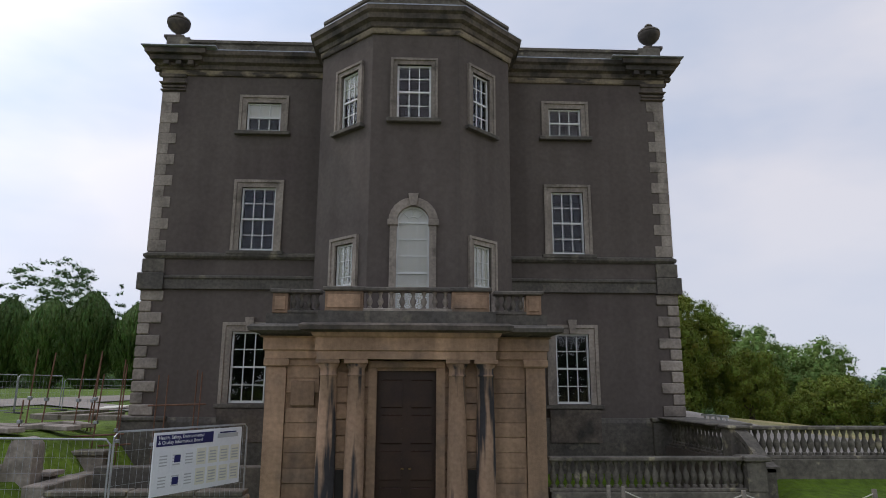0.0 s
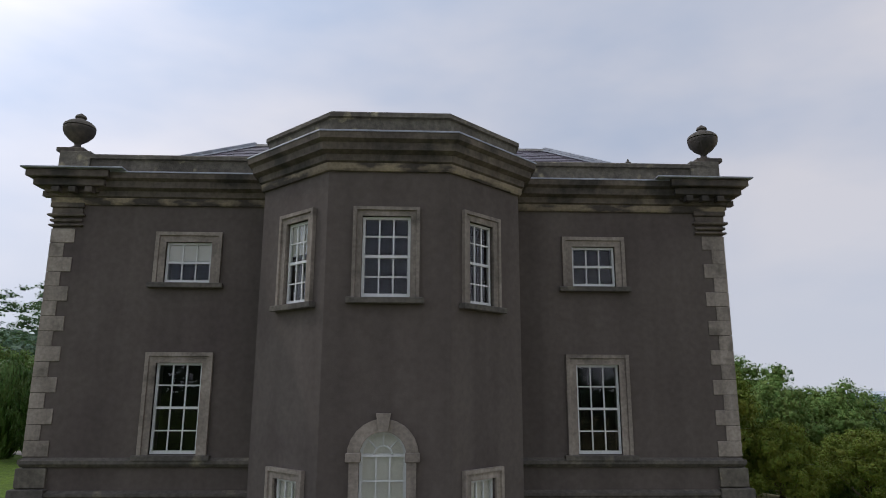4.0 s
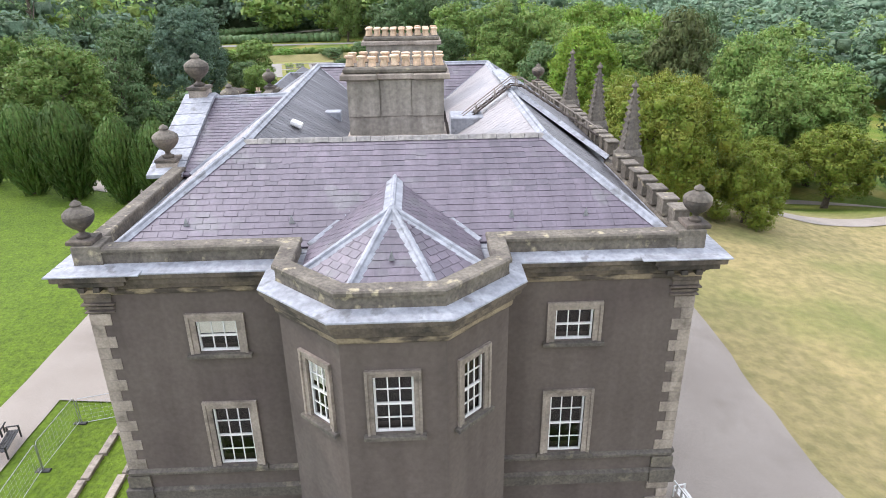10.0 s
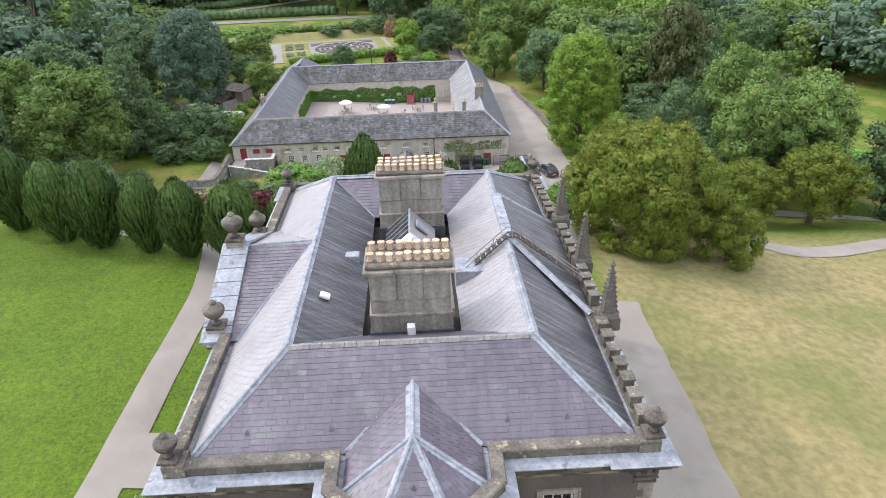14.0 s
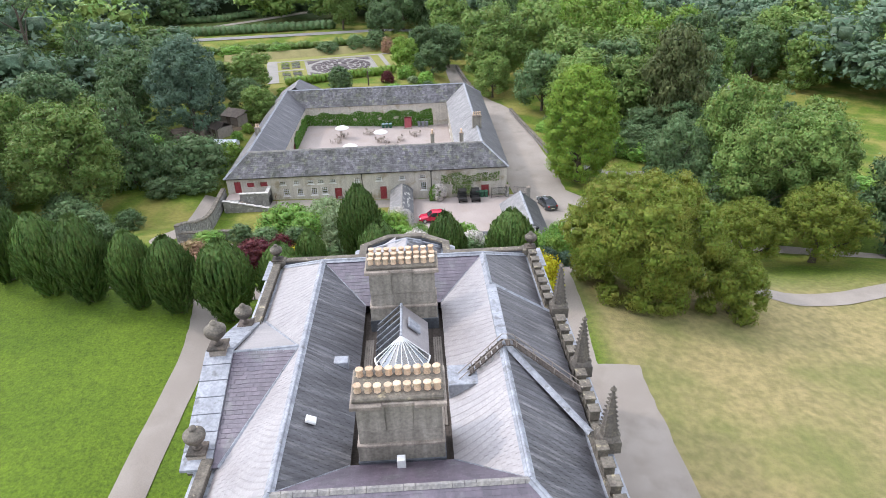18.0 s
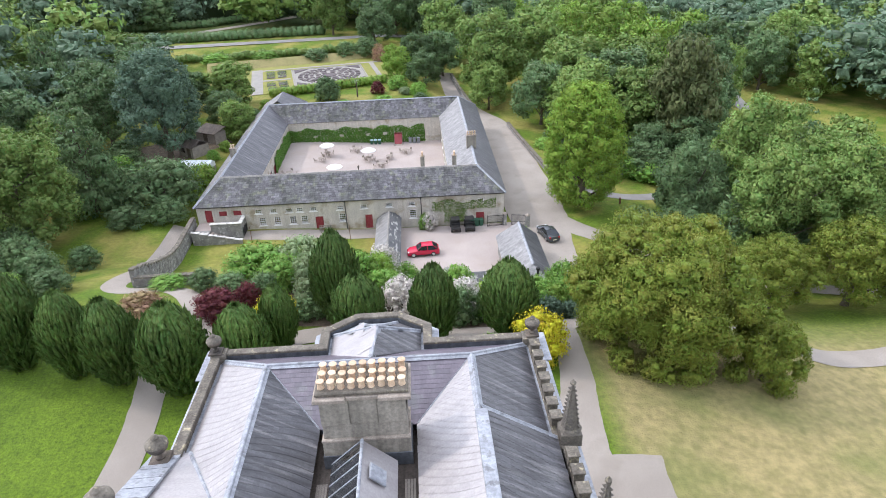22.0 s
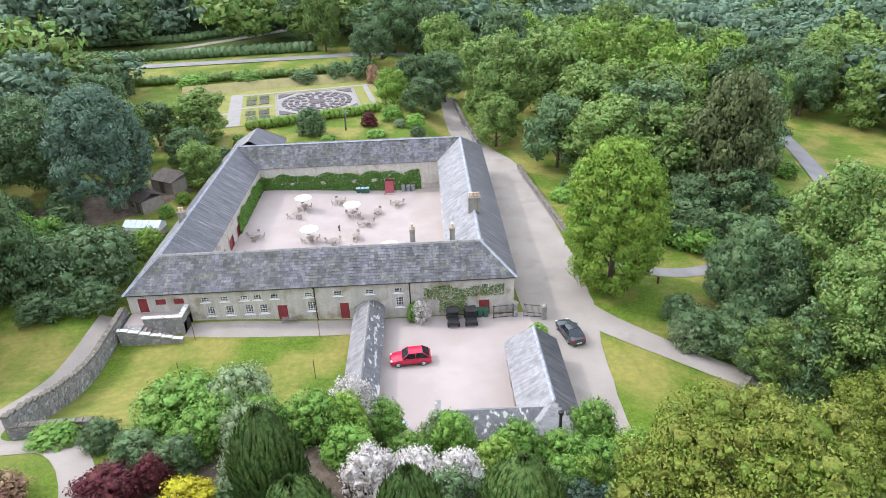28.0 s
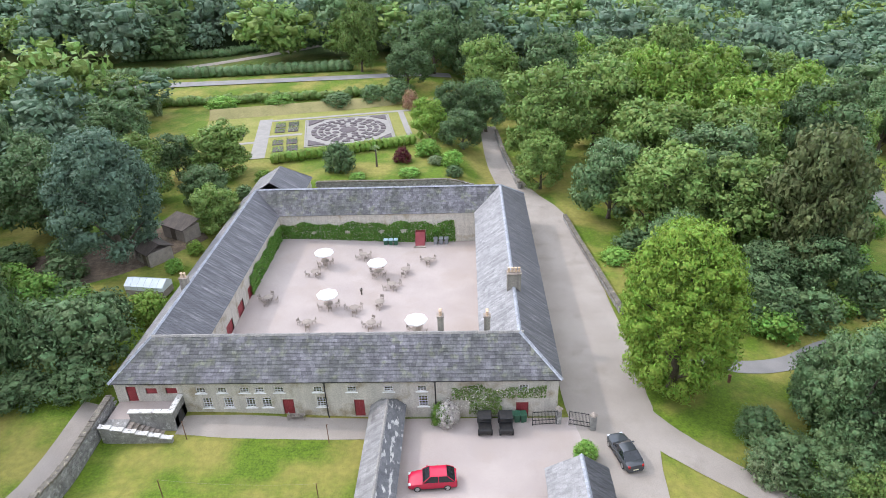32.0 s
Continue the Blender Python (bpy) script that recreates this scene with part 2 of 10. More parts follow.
# sunlight on west-facing slopes is put into this paler slate colour
M_SLATE_SUNLIT = material("sunlit_lilac_slate", (0.25, 0.226, 0.222), (0.29, 0.264, 0.258), 0.35, 9, 0.22, 0.46, 0.2, 40, 0.01, spec=1.0, ior=1.8, island=0.12, spots=(0.18, 0.166, 0.166), spot_scale=0.8, spot_at=(0.62, 0.76), streak=0.2, run=(0.4, 3.0, 0.4))
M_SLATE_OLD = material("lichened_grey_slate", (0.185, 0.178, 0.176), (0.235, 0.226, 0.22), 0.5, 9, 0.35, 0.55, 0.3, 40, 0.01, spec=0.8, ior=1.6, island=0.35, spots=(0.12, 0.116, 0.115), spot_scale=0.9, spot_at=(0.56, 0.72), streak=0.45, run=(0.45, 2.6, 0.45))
M_BOARDS = material("tarred_roof_boards", (0.075, 0.06, 0.05), (0.1, 0.082, 0.068), 0.8, 9, 0.4, 0.85, 0.4, 30, 0.02, streak=0.4, run=(6, 0.3, 1))
# base darkened to paint shade on east-facing slopes; the streaks are real
M_SLATE_SHADED = material("streaked_shaded_slate", (0.062, 0.061, 0.07), (0.085, 0.083, 0.092), 0.5, 9, 0.3, 0.5, 0.3, 40, 0.01, spec=0.9, island=0.25, spots=(0.16, 0.155, 0.16), spot_scale=1.0, spot_run=(0.3, 3.2, 0.3), spot_at=(0.53, 0.66), streak=0.9, run=(0.35, 4.2, 0.35))
M_SLATE_MOSS = material("mossy_old_slate", (0.142, 0.136, 0.148), (0.078, 0.08, 0.072), 0.35, 5, 0.45, 0.6, 0.4, 30, 0.015, island=0.7, streak=0.35, run=(2.0, 0.4, 0.5), spots=(0.165, 0.175, 0.105), spot_scale=1.1, spot_at=(0.54, 0.8))
M_RIDGE = material("clay_ridge_tile", (0.22, 0.21, 0.2), (0.3, 0.28, 0.25), 1.5, 9, 0.4, 0.85, 0.3, 30, 0.01)
M_POT = material("buff_clay_chimney_pot", (0.66, 0.5, 0.35), (0.58, 0.4, 0.26), 1.2, 12, 0.3, 0.8, 0.2, 30, 0.01, per_object=0.4)
M_CHIM = material("chimney_render", (0.25, 0.228, 0.19), (0.32, 0.29, 0.245), 0.7, 7, 0.35, 0.93, 0.4, 40, 0.015, streak=0.5, per_object=0.15)
M_WHITE = material("white_gloss_paint", (0.8, 0.8, 0.77), (0.72, 0.72, 0.69), 2, 20, 0.12, 0.4, 0.05)
M_GLASS = glass_material("window_glass", base=0.015)
M_GLASS_LANTERN = glass_material("lantern_glass", (0.5, 0.54, 0.55), 0.25)
M_BLIND = material("cream_blind", (0.86, 0.82, 0.74), (0.82, 0.77, 0.68), 2, 20, 0.1, 0.9, 0.05)
# near-black standing for the shade in rooms and openings
M_SHADE_BLACK = material("painted_shade_black", (0.035, 0.033, 0.03), (0.05, 0.045, 0.04), 1, 5, 0.2, 0.95, 0)
M_DOOR = material("dark_varnished_oak", (0.03, 0.014, 0.01), (0.045, 0.022, 0.014), 2.0, 20, 0.3, 0.35, 0.15, 30, 0.005)
M_BRASS = material("brass", (0.7, 0.5, 0.2), (0.6, 0.42, 0.17), 4, 20, 0.1, 0.3, 0, metal=1.0)
M_IRON = material("black_painted_iron", (0.02, 0.02, 0.022), (0.035, 0.033, 0.03), 3, 20, 0.2, 0.5, 0.1)
M_GALV = material("galvanised_steel", (0.42, 0.43, 0.44), (0.33, 0.34, 0.35), 6, 40, 0.2, 0.4, 0.05, metal=0.7)
M_RUST = material("rusty_scaffold_steel", (0.16, 0.08, 0.05), (0.22, 0.115, 0.07), 4, 30, 0.3, 0.7, 0.2, metal=0.2)
M_GRAVEL = material("tan_gravel", (0.29, 0.253, 0.215), (0.335, 0.295, 0.252), 0.25, 26, 0.28, 0.95, 0.4, 60, 0.02, spots=(0.255, 0.222, 0.186), spot_scale=0.35, spot_at=(0.55, 0.75))
M_YARD = material("pinkish_yard_gravel", (0.36, 0.305, 0.275), (0.41, 0.35, 0.315), 0.2, 20, 0.2, 0.95, 0.35, 60, 0.02, spots=(0.36, 0.3, 0.26), spot_scale=0.25, spot_at=(0.5, 0.7))
M_ASPHALT = material("pale_worn_tarmac", (0.21, 0.2, 0.19), (0.26, 0.245, 0.23), 0.3, 20, 0.2, 0.95, 0.3, 60, 0.01)
M_LIME = material("limewashed_render", (0.48, 0.445, 0.385), (0.55, 0.51, 0.44), 0.6, 7, 0.3, 0.93, 0.4, 40, 0.015, streak=0.18, spots=(0.33, 0.28, 0.2), spot_scale=0.6, spot_at=(0.52, 0.7))
M_RUBBLE = material("grey_rubble_stone", (0.27, 0.26, 0.24), (0.2, 0.19, 0.175), 1.5, 12, 0.4, 0.95, 0.6, 20, 0.04, spots=(0.38, 0.37, 0.34), spot_scale=2.2, spot_at=(0.55, 0.65), island=0.35)
M_REDPAINT = material("dark_red_paint", (0.24, 0.035, 0.04), (0.3, 0.05, 0.055), 1.5, 15, 0.2, 0.5, 0.1)
M_TIMBER = material("grey_weathered_timber", (0.23, 0.2, 0.17), (0.3, 0.26, 0.22), 1.5, 20, 0.3, 0.85, 0.3, 30, 0.01)
M_BARK = material("tree_bark", (0.09, 0.07, 0.05), (0.13, 0.105, 0.08), 2, 10, 0.4, 0.95, 0.6, 12, 0.05)


# ---- building blocks ----
class Builder:
    """Collects points and faces of one mesh, in the frame m."""

    def __init__(self, m=None):
        self.v, self.f, self.m = [], [], m or Matrix()

    def add(self, points, faces):
        k = len(self.v)
        self.v += [tuple(self.m @ Vector(p)) for p in points]
        self.f += [tuple(k + i for i in face) for face in faces]
        return self

    def quad(self, *p):
        return self.add(p, [tuple(range(len(p)))])

    def box(self, x0, x1, y0, y1, z0, z1, c=0.0):
        if not c:
            return self.add([(x, y, z) for z in (z0, z1) for x, y in ((x0, y0), (x1, y0), (x1, y1), (x0, y1))],
                            [(3, 2, 1, 0), (4, 5, 6, 7), (0, 1, 5, 4), (1, 2, 6, 5), (2, 3, 7, 6), (3, 0, 4, 7)])
        rings = [(z0, c), (z0 + c, 0), (z1 - c, 0), (z1, c)]
        pts, faces = [], []
        for z, i in rings:
            pts += [(x0 + i, y0 + i, z), (x1 - i, y0 + i, z), (x1 - i, y1 - i, z), (x0 + i, y1 - i, z)]
        faces += [(3, 2, 1, 0), (12, 13, 14, 15)]
        for r in range(3):
            for k in range(4):
                a, b2 = r * 4 + k, r * 4 + (k + 1) % 4
                faces.append((a, b2, b2 + 4, a + 4))
        return self.add(pts, faces)

    def prism(self, poly, z0, z1):
        """A plan polygon, anticlockwise, raised from z0 to z1 (numbers or one for each corner)."""
        n = len(poly)
        lo = z0 if isinstance(z0, (list, tuple)) else [z0] * n
        hi = z1 if isinstance(z1, (list, tuple)) else [z1] * n
        pts = [(*p, a) for p, a in zip(poly, lo)] + [(*p, a) for p, a in zip(poly, hi)]
        return self.add(pts, [tuple(range(n - 1, -1, -1)), tuple(range(n, 2 * n))] + [(i, (i + 1) % n, n + (i + 1) % n, n + i) for i in range(n)])

    def lathe(self, profile, at=(0, 0, 0), n=16, sx=1.0, sy=1.0):
        pts, faces = [], []
        for r, z in profile:
            pts += [(at[0] + r * sx * math.cos(2 * math.pi * k / n), at[1] + r * sy * math.sin(2 * math.pi * k / n), at[2] + z) for k in range(n)]
        for j in range(len(profile) - 1):
            for k in range(n):
                a, b2 = j * n + k, j * n + (k + 1) % n
                faces.append((a, b2, b2 + n, a + n))
        faces += [tuple(range(n - 1, -1, -1)), tuple(range((len(profile) - 1) * n, len(profile) * n))]
        return self.add(pts, faces)

    def tube(self, path, radius, n=8):
        """A pipe along a list of points; radius: one, or one for each point."""
        path = [Vector(p) for p in path]
        rad = radius if isinstance(radius, (list, tuple)) else [radius] * len(path)
        pts, faces = [], []
        for i, p in enumerate(path):
            d = (path[min(i + 1, len(path) - 1)] - path[max(i - 1, 0)]).normalized()
            side = d.cross(Vector((0, 0, 1)) if abs(d.z) < 0.9 else Vector((1, 0, 0))).normalized()
            up = side.cross(d)
            pts += [tuple(p + rad[i] * (side * math.cos(2 * math.pi * k / n) + up * math.sin(2 * math.pi * k / n))) for k in range(n)]
        for j in range(len(path) - 1):
            for k in range(n):
                a, b2 = j * n + k, j * n + (k + 1) % n
                faces.append((a, a + n, b2 + n, b2))
        faces += [tuple(range(n)), tuple(range(len(path) * n - 1, (len(path) - 1) * n - 1, -1))]
        return self.add(pts, faces)

    def sweep(self, path, profile, closed=False):
        """A moulding: the profile (out, up) carried along a plan path with mitred corners; out is to the right of the way."""
        n, k = len(path), len(profile)
        pts, faces = [], []
        for i in range(n):
            p = Vector(path[i])
            a = Vector(path[i - 1]) if (i > 0 or closed) else None
            c = Vector(path[(i + 1) % n]) if (i < n - 1 or closed) else None
            d1 = (p - a).normalized() if a is not None else None
            d2 = (c - p).normalized() if c is not None else None
            n1 = Vector((d1.y, -d1.x)) if d1 is not None else None
            n2 = Vector((d2.y, -d2.x)) if d2 is not None else None
            if n1 is None:
                o = n2
            elif n2 is None:
                o = n1
            else:
                o = (n1 + n2) / max(0.25, 1 + n1.dot(n2))
            pts += [(p.x + o.x * u, p.y + o.y * u, z) for u, z in profile]
        for i in range(n if closed else n - 1):
            for j in range(k):
                a, b2 = i * k + j, i * k + (j + 1) % k
                c, d = ((i + 1) % n) * k + (j + 1) % k, ((i + 1) % n) * k + j
                faces.append((a, d, c, b2))
        if not closed:
            faces += [tuple(range(k)), tuple(range(n * k - 1, (n - 1) * k - 1, -1))]
        return self.add(pts, faces)

    def mesh(self, name, mat, smooth=False):
        me = bpy.data.meshes.new(name)
        me.from_pydata(self.v, [], self.f)
        me.materials.append(mat)
        if smooth:
            me.shade_smooth()
            me.set_sharp_from_angle(angle=radians(40))
        me.update()
        return me


def part(name, b, mat, parent=None, label="", smooth=False, kind=""):
    """One mesh object, under a thing or a part."""
    ob = new(name, b.mesh(name, mat, smooth) if isinstance(b, Builder) else b)
    ob.parent = parent
    return tagged(ob, label, kind=kind)


def thing(name, label, category, at=(0, 0, 0), group="", kind="", turn=0.0):
    """A top-level Empty at the base of a thing."""
    ob = new(name)
    ob.empty_display_size = 0.1
    ob.matrix_world = pose(*at, 0, 0, turn)
    return tagged(ob, label, category, group, kind)


def solid(name, b, mat, label, category, group="", kind="", smooth=False):
    return tagged(part(name, b, mat, smooth=smooth), label, category, group, kind)


def quick_mesh(name, verts, size, mat, normals=None):
    """A mesh of separate faces with `size` corners each, from an array of corners; normals: one for each corner."""
    me = bpy.data.meshes.new(name)
    nv = len(verts)
    nf = nv // size
    me.vertices.add(nv)
    me.vertices.foreach_set("co", np.asarray(verts, np.float32).ravel())
    me.loops.add(nv)
    me.loops.foreach_set("vertex_index", np.arange(nv, dtype=np.int32))
    me.polygons.add(nf)
    me.polygons.foreach_set("loop_start", np.arange(0, nv, size, dtype=np.int32))
    me.update(calc_edges=True)
    me.materials.append(mat)
    if normals is not None:
        me.shade_smooth()
        me.normals_split_custom_set(np.asarray(normals, np.float32).reshape(-1, 3))
    return me


def step(a, b, v):
    t = np.clip((np.asarray(v, float) - a) / (b - a), 0, 1)
    return t * t * (3 - 2 * t)


def ground_z(x, y):
    """The lie of the land: level by the house, down to the stable yard, up to the walled garden and the wooded hill."""
    x, y = np.asarray(x, float), np.asarray(y, float)
    near = 1.7 + 0.9 * step(-13, -26, x) - 0.6 * step(6, 9.5, x) * step(48, 30, y) - 1.1 * step(15, 26, x) - 2.9 * step(24, 48, x)
    w = step(-4, 2, x)
    drop = step(72 - 9 * w, 95 - 8 * w, y)
    low = -4.0 - 0.95 * step(-22, 0, x) + 1.6 * step(-27.5, -34, x) - 2.0 * step(24, 48, x) - 8.0 * step(50, 105, x)
    z = near * (1 - drop) + low * drop
    garden = step(147, 163, y) * step(12, 2, x)
    z = z * (1 - garden) - 2.2 * garden
    z = z + 2.4 * step(202, 222, y) * step(20, -10, x)
    z = z + 17.0 * step(235, 420, y) * step(60, -160, x) + 9.0 * step(-70, -260, x) * step(40, 200, y)
    side = np.maximum(step(8.2, 9.2, x), step(-8.6, -9.6, x))
    front = np.maximum(0.5 * step(17.45, 17.15, y) + 0.5 * step(17.1, 13.2, y), step(22.2, 21.2, y) * (1 - side))
    z = z * (1 - front)
    return z - 14.0 * step(500, 1400, np.hypot(x, y)) * step(-300, 200, x)


def gz(x, y):
    return float(ground_z(x, y))


# ---- ground ----
def grass_material():
    m = material("lawn_and_dry_grass", (0.08, 0.138, 0.006), (0.105, 0.168, 0.009), 0.12, 4.5, 0.5, 0.95, 0.9, 6, 0.12)
    n, l = m.node_tree.nodes, m.node_tree.links
    b = n["Principled BSDF"]
    green = b.inputs["Base Color"].links[0].from_socket
    geo = n.new("ShaderNodeNewGeometry")
    sep = n.new("ShaderNodeSeparateXYZ")
    l.new(geo.outputs["Position"], sep.inputs[0])

    def rng(src, a, z):
        r = n.new("ShaderNodeMapRange")
        r.inputs["From Min"].default_value, r.inputs["From Max"].default_value = a, z
        l.new(src, r.inputs["Value"])
        return r.outputs["Result"]

    def mul(a, z):
        x = n.new("ShaderNodeMath")
        x.operation = "MULTIPLY"
        l.new(a, x.inputs[0])
        l.new(z, x.inputs[1])
        return x.outputs["Value"]

    def mixed(fac, a, z):
        x = n.new("ShaderNodeMixRGB")
        for sock, v in (("Fac", fac), ("Color1", a), ("Color2", z)):
            if hasattr(v, "links"):
                l.new(v, x.inputs[sock])
            else:
                x.inputs[sock].default_value = (*v, 1)
        return x.outputs["Color"]

    def patches(sc, a, z):
        t = n.new("ShaderNodeTexNoise")
        t.inputs["Scale"].default_value, t.inputs["Detail"].default_value = sc, 6.0
        l.new(geo.outputs["Position"], t.inputs["Vector"])
        return rng(t.outputs["Fac"], a, z)

    # the meadow east of the house is bleached, with greener patches
    straw = mixed(patches(1.1, 0.4, 0.62), (0.335, 0.272, 0.125), (0.25, 0.215, 0.09))
    straw = mixed(patches(0.11, 0.46, 0.7), straw, (0.18, 0.19, 0.06))
    dry = mul(mul(rng(sep.outputs["X"], 15.3, 18.0), rng(sep.outputs["Y"], 74.0, 64.0)), rng(sep.outputs["X"], 140, 90))
    col = mixed(dry, green, straw)
    # drier patches in every lawn
    worn = mul(patches(0.16, 0.42, 0.62), rng(sep.outputs["Y"], 70.0, 86.0))
    col = mixed(worn, col, (0.24, 0.22, 0.05))
    # darker green from y 235 on
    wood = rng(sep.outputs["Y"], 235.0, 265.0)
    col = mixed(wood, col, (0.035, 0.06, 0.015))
    mott = n.new("ShaderNodeMixRGB")
    mott.blend_type, mott.inputs["Fac"].default_value = "MULTIPLY", 0.3
    l.new(col, mott.inputs["Color1"])
    l.new(mixed(patches(1.7, 0.36, 0.64), (0.55, 0.58, 0.5), (1.35, 1.3, 1.2)), mott.inputs["Color2"])
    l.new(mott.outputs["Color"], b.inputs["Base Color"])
    return m


M_GRASS = grass_material()


def axis(dense, lo, hi, far):
    a = list(np.arange(lo, hi + 0.01, dense))
    d, v = dense, hi
    while v < far:
        d *= 1.35
        v += d
        a.append(v)
    d, v = dense, lo
    while v > -far:
        d *= 1.35
        v -= d
        a.insert(0, v)
    return np.array(a)


def build_ground():
    xs, ys = axis(1.1, -60, 62, 4200), axis(1.1, -4, 208, 4200)
    gx, gy = np.meshgrid(xs, ys)
    z = ground_z(gx, gy)
    # small unevenness away from the built edges
    for i in range(z.shape[0]):
        for j in range(z.shape[1]):
            z[i, j] += 0.05 * noise.noise((gx[i, j] * 0.15, gy[i, j] * 0.15, 0.3))
    nx = len(xs)
    verts = np.stack([gx, gy, z], -1).reshape(-1, 3).tolist()
    faces = [(i * nx + j, i * nx + j + 1, (i + 1) * nx + j + 1, (i + 1) * nx + j) for i in range(len(ys) - 1) for j in range(nx - 1)]
    me = bpy.data.meshes.new("ground")
    me.from_pydata(verts, [], faces)
    me.materials.append(M_GRASS)
    me.shade_smooth()
    tagged(new("ground", me), "rolling parkland of mown green lawn and bleached meadow", "ground", kind="structure")


build_ground()


def ribbon(name, points, width, mat, label, lift=0.07, steps=6):
    """A path draped on the land: points (x, y) joined smoothly; width one or one for each point."""
    pts = [Vector(p) for p in points]
    wid = width if isinstance(width, (list, tuple)) else [width] * len(pts)
    line = []
    for i in range(len(pts) - 1):
        p0, p1, p2, p3 = pts[max(i - 1, 0)], pts[i], pts[i + 1], pts[min(i + 2, len(pts) - 1)]
        for k in range(steps):
            t = k / steps
            q = 0.5 * ((2 * p1) + (p2 - p0) * t + (2 * p0 - 5 * p1 + 4 * p2 - p3) * t * t + (3 * p1 - p0 - 3 * p2 + p3) * t ** 3)
            line.append((q, wid[i] + (wid[i + 1] - wid[i]) * t))
    line.append((pts[-1], wid[-1]))
    b, cross = Builder(), 7
    verts = []
    for i, (p, w) in enumerate(line):
        d = (line[min(i + 1, len(line) - 1)][0] - line[max(i - 1, 0)][0]).normalized()
        s = Vector((d.y, -d.x))
        for k in range(cross):
            o = (k / (cross - 1) - 0.5) * w
            if k in (0, cross - 1):
                o *= 1 + 0.06 * noise.noise((p.x * 0.8, p.y * 0.8, k))
            q = p + s * o
            verts.append((q.x, q.y, gz(q.x, q.y) + (lift if 0 < k < cross - 1 else lift - 0.03)))
    b.v = verts
    b.f = [(i * cross + k, i * cross + k + 1, (i + 1) * cross + k + 1, (i + 1) * cross + k) for i in range(len(line) - 1) for k in range(cross - 1)]
    return solid(name, b, mat, label, "path", kind="structure", smooth=True)


def paved(name, x0, x1, y0, y1, mat, label, lift=0.07, cell=1.5):
    """A draped rectangle."""
    nx, ny = max(2, int((x1 - x0) / cell)), max(2, int((y1 - y0) / cell))
    b = Builder()
    b.v = [(x, y, gz(x, y) + lift) for y in np.linspace(y0, y1, ny + 1) for x in np.linspace(x0, x1, nx + 1)]
    b.f = [(i * (nx + 1) + j, i * (nx + 1) + j + 1, (i + 1) * (nx + 1) + j + 1, (i + 1) * (nx + 1) + j) for i in range(ny) for j in range(nx)]
    return solid(name, b, mat, label, "paving", kind="structure", smooth=True)


ribbon("path", [(13.9, 18.2), (13.9, 22), (14.0, 30), (14.2, 40), (14.4, 47), (14.5, 51.3)], [9.2, 9.2, 9.0, 8.8, 8.4, 8.4], M_GRAVEL, "broad tan gravel drive along the house")
paved("path", -18.4, -9.3, 33.0, 37.6, M_GRAVEL, "gravel crossing between the grass plots", lift=0.075)
# out-of-view gravel, added so the front windows reflect no green
paved("forecourt", -17.5, 12.5, -4, 11.5, M_GRAVEL, "unseen gravel added to keep green out of window reflections", lift=0.05)
ribbon("path", [(13.3, 50.5), (13.6, 54), (14.6, 58.5), (15.0, 63), (15.2, 68.0)], [4.0, 3.6, 2.9, 2.4, 2.6], M_GRAVEL, "tan gravel path from the drive to the back", lift=0.05)
ribbon("path", [(-19.3, 12.0), (-19.3, 22), (-19.3, 30), (-19.3, 45), (-19.2, 54), (-19.8, 60), (-20.6, 64)], 2.4, M_GRAVEL, "tan gravel path beside the green lawn", lift=0.08)
ribbon("path", [(-80, 95), (-56, 83.5), (-44, 76), (-35, 70), (-27, 66.4), (-21, 64.6), (-16.5, 65.2), (-8.4, 67.7), (-1, 68.1), (7.8, 67.9), (15.0, 68.2), (24, 73.5), (33, 69), (37.5, 64.6), (43, 64.4), (60, 68), (95, 70)], [3, 3, 3, 2.8, 2.4, 2.4, 2.4, 2.3, 2.3, 2.3, 2.4, 2.4, 2.4, 2.6, 2.6, 2.8, 3], M_GRAVEL, "gravel path behind the house and past the yews", lift=0.1)
ribbon("path", [(-17.4, 65.2), (-18.2, 68.5), (-20.2, 74), (-24, 78.2), (-29.5, 78.6), (-31.4, 83), (-31, 92), (-31, 103)], 2.4, M_GRAVEL, "winding gravel path along the garden wall", lift=0.06)
ribbon("path", [(-22, 101), (-16.5, 100.9), (-10, 101), (-3.4, 101.2)], [2.5, 3.2, 3.0, 2.8], M_GRAVEL, "gravel walk along the stable front")
paved("yard", -0.6, 19.0, 83.0, 102.6, M_YARD, "pale gravel yard with a parked car")
ribbon("road", [(19.4, 76), (19.6, 84), (19.8, 96), (19.8, 104), (19.6, 118), (19.0, 134), (18.2, 148), (14.5, 160), (12.0, 174), (11, 196)], [5, 5.4, 6.5, 8.6, 8.8, 8.4, 7.5, 5.2, 4.2, 3.5], M_GRAVEL, "worn gravel road beside the stables", lift=0.09)
ribbon("road", [(20, 106), (24.5, 99.6), (29.5, 95), (36, 90.4), (46, 85), (60, 81), (90, 80)], [4.4, 3.6, 3.2, 3, 3, 3, 3], M_GRAVEL, "gravel road curving away between lawns", lift=0.1)
ribbon("path", [(29, 113.5), (34.5, 111.4), (41, 112.6), (48, 116.5), (58, 119)], 2.2, M_ASPHALT, "grey path through the trees")
ribbon("road", [(71, 130), (78, 148), (84, 168), (89, 190), (96, 208), (112, 232)], 4.2, M_ASPHALT, "grey estate road on the far slope", lift=0.2)
ribbon("road", [(-130, 214), (-100, 220), (-70, 222), (-45, 223.5), (-18, 225.5), (12, 229), (44, 236)], 4.5, M_ASPHALT, "grey estate road beyond the garden", lift=0.15)
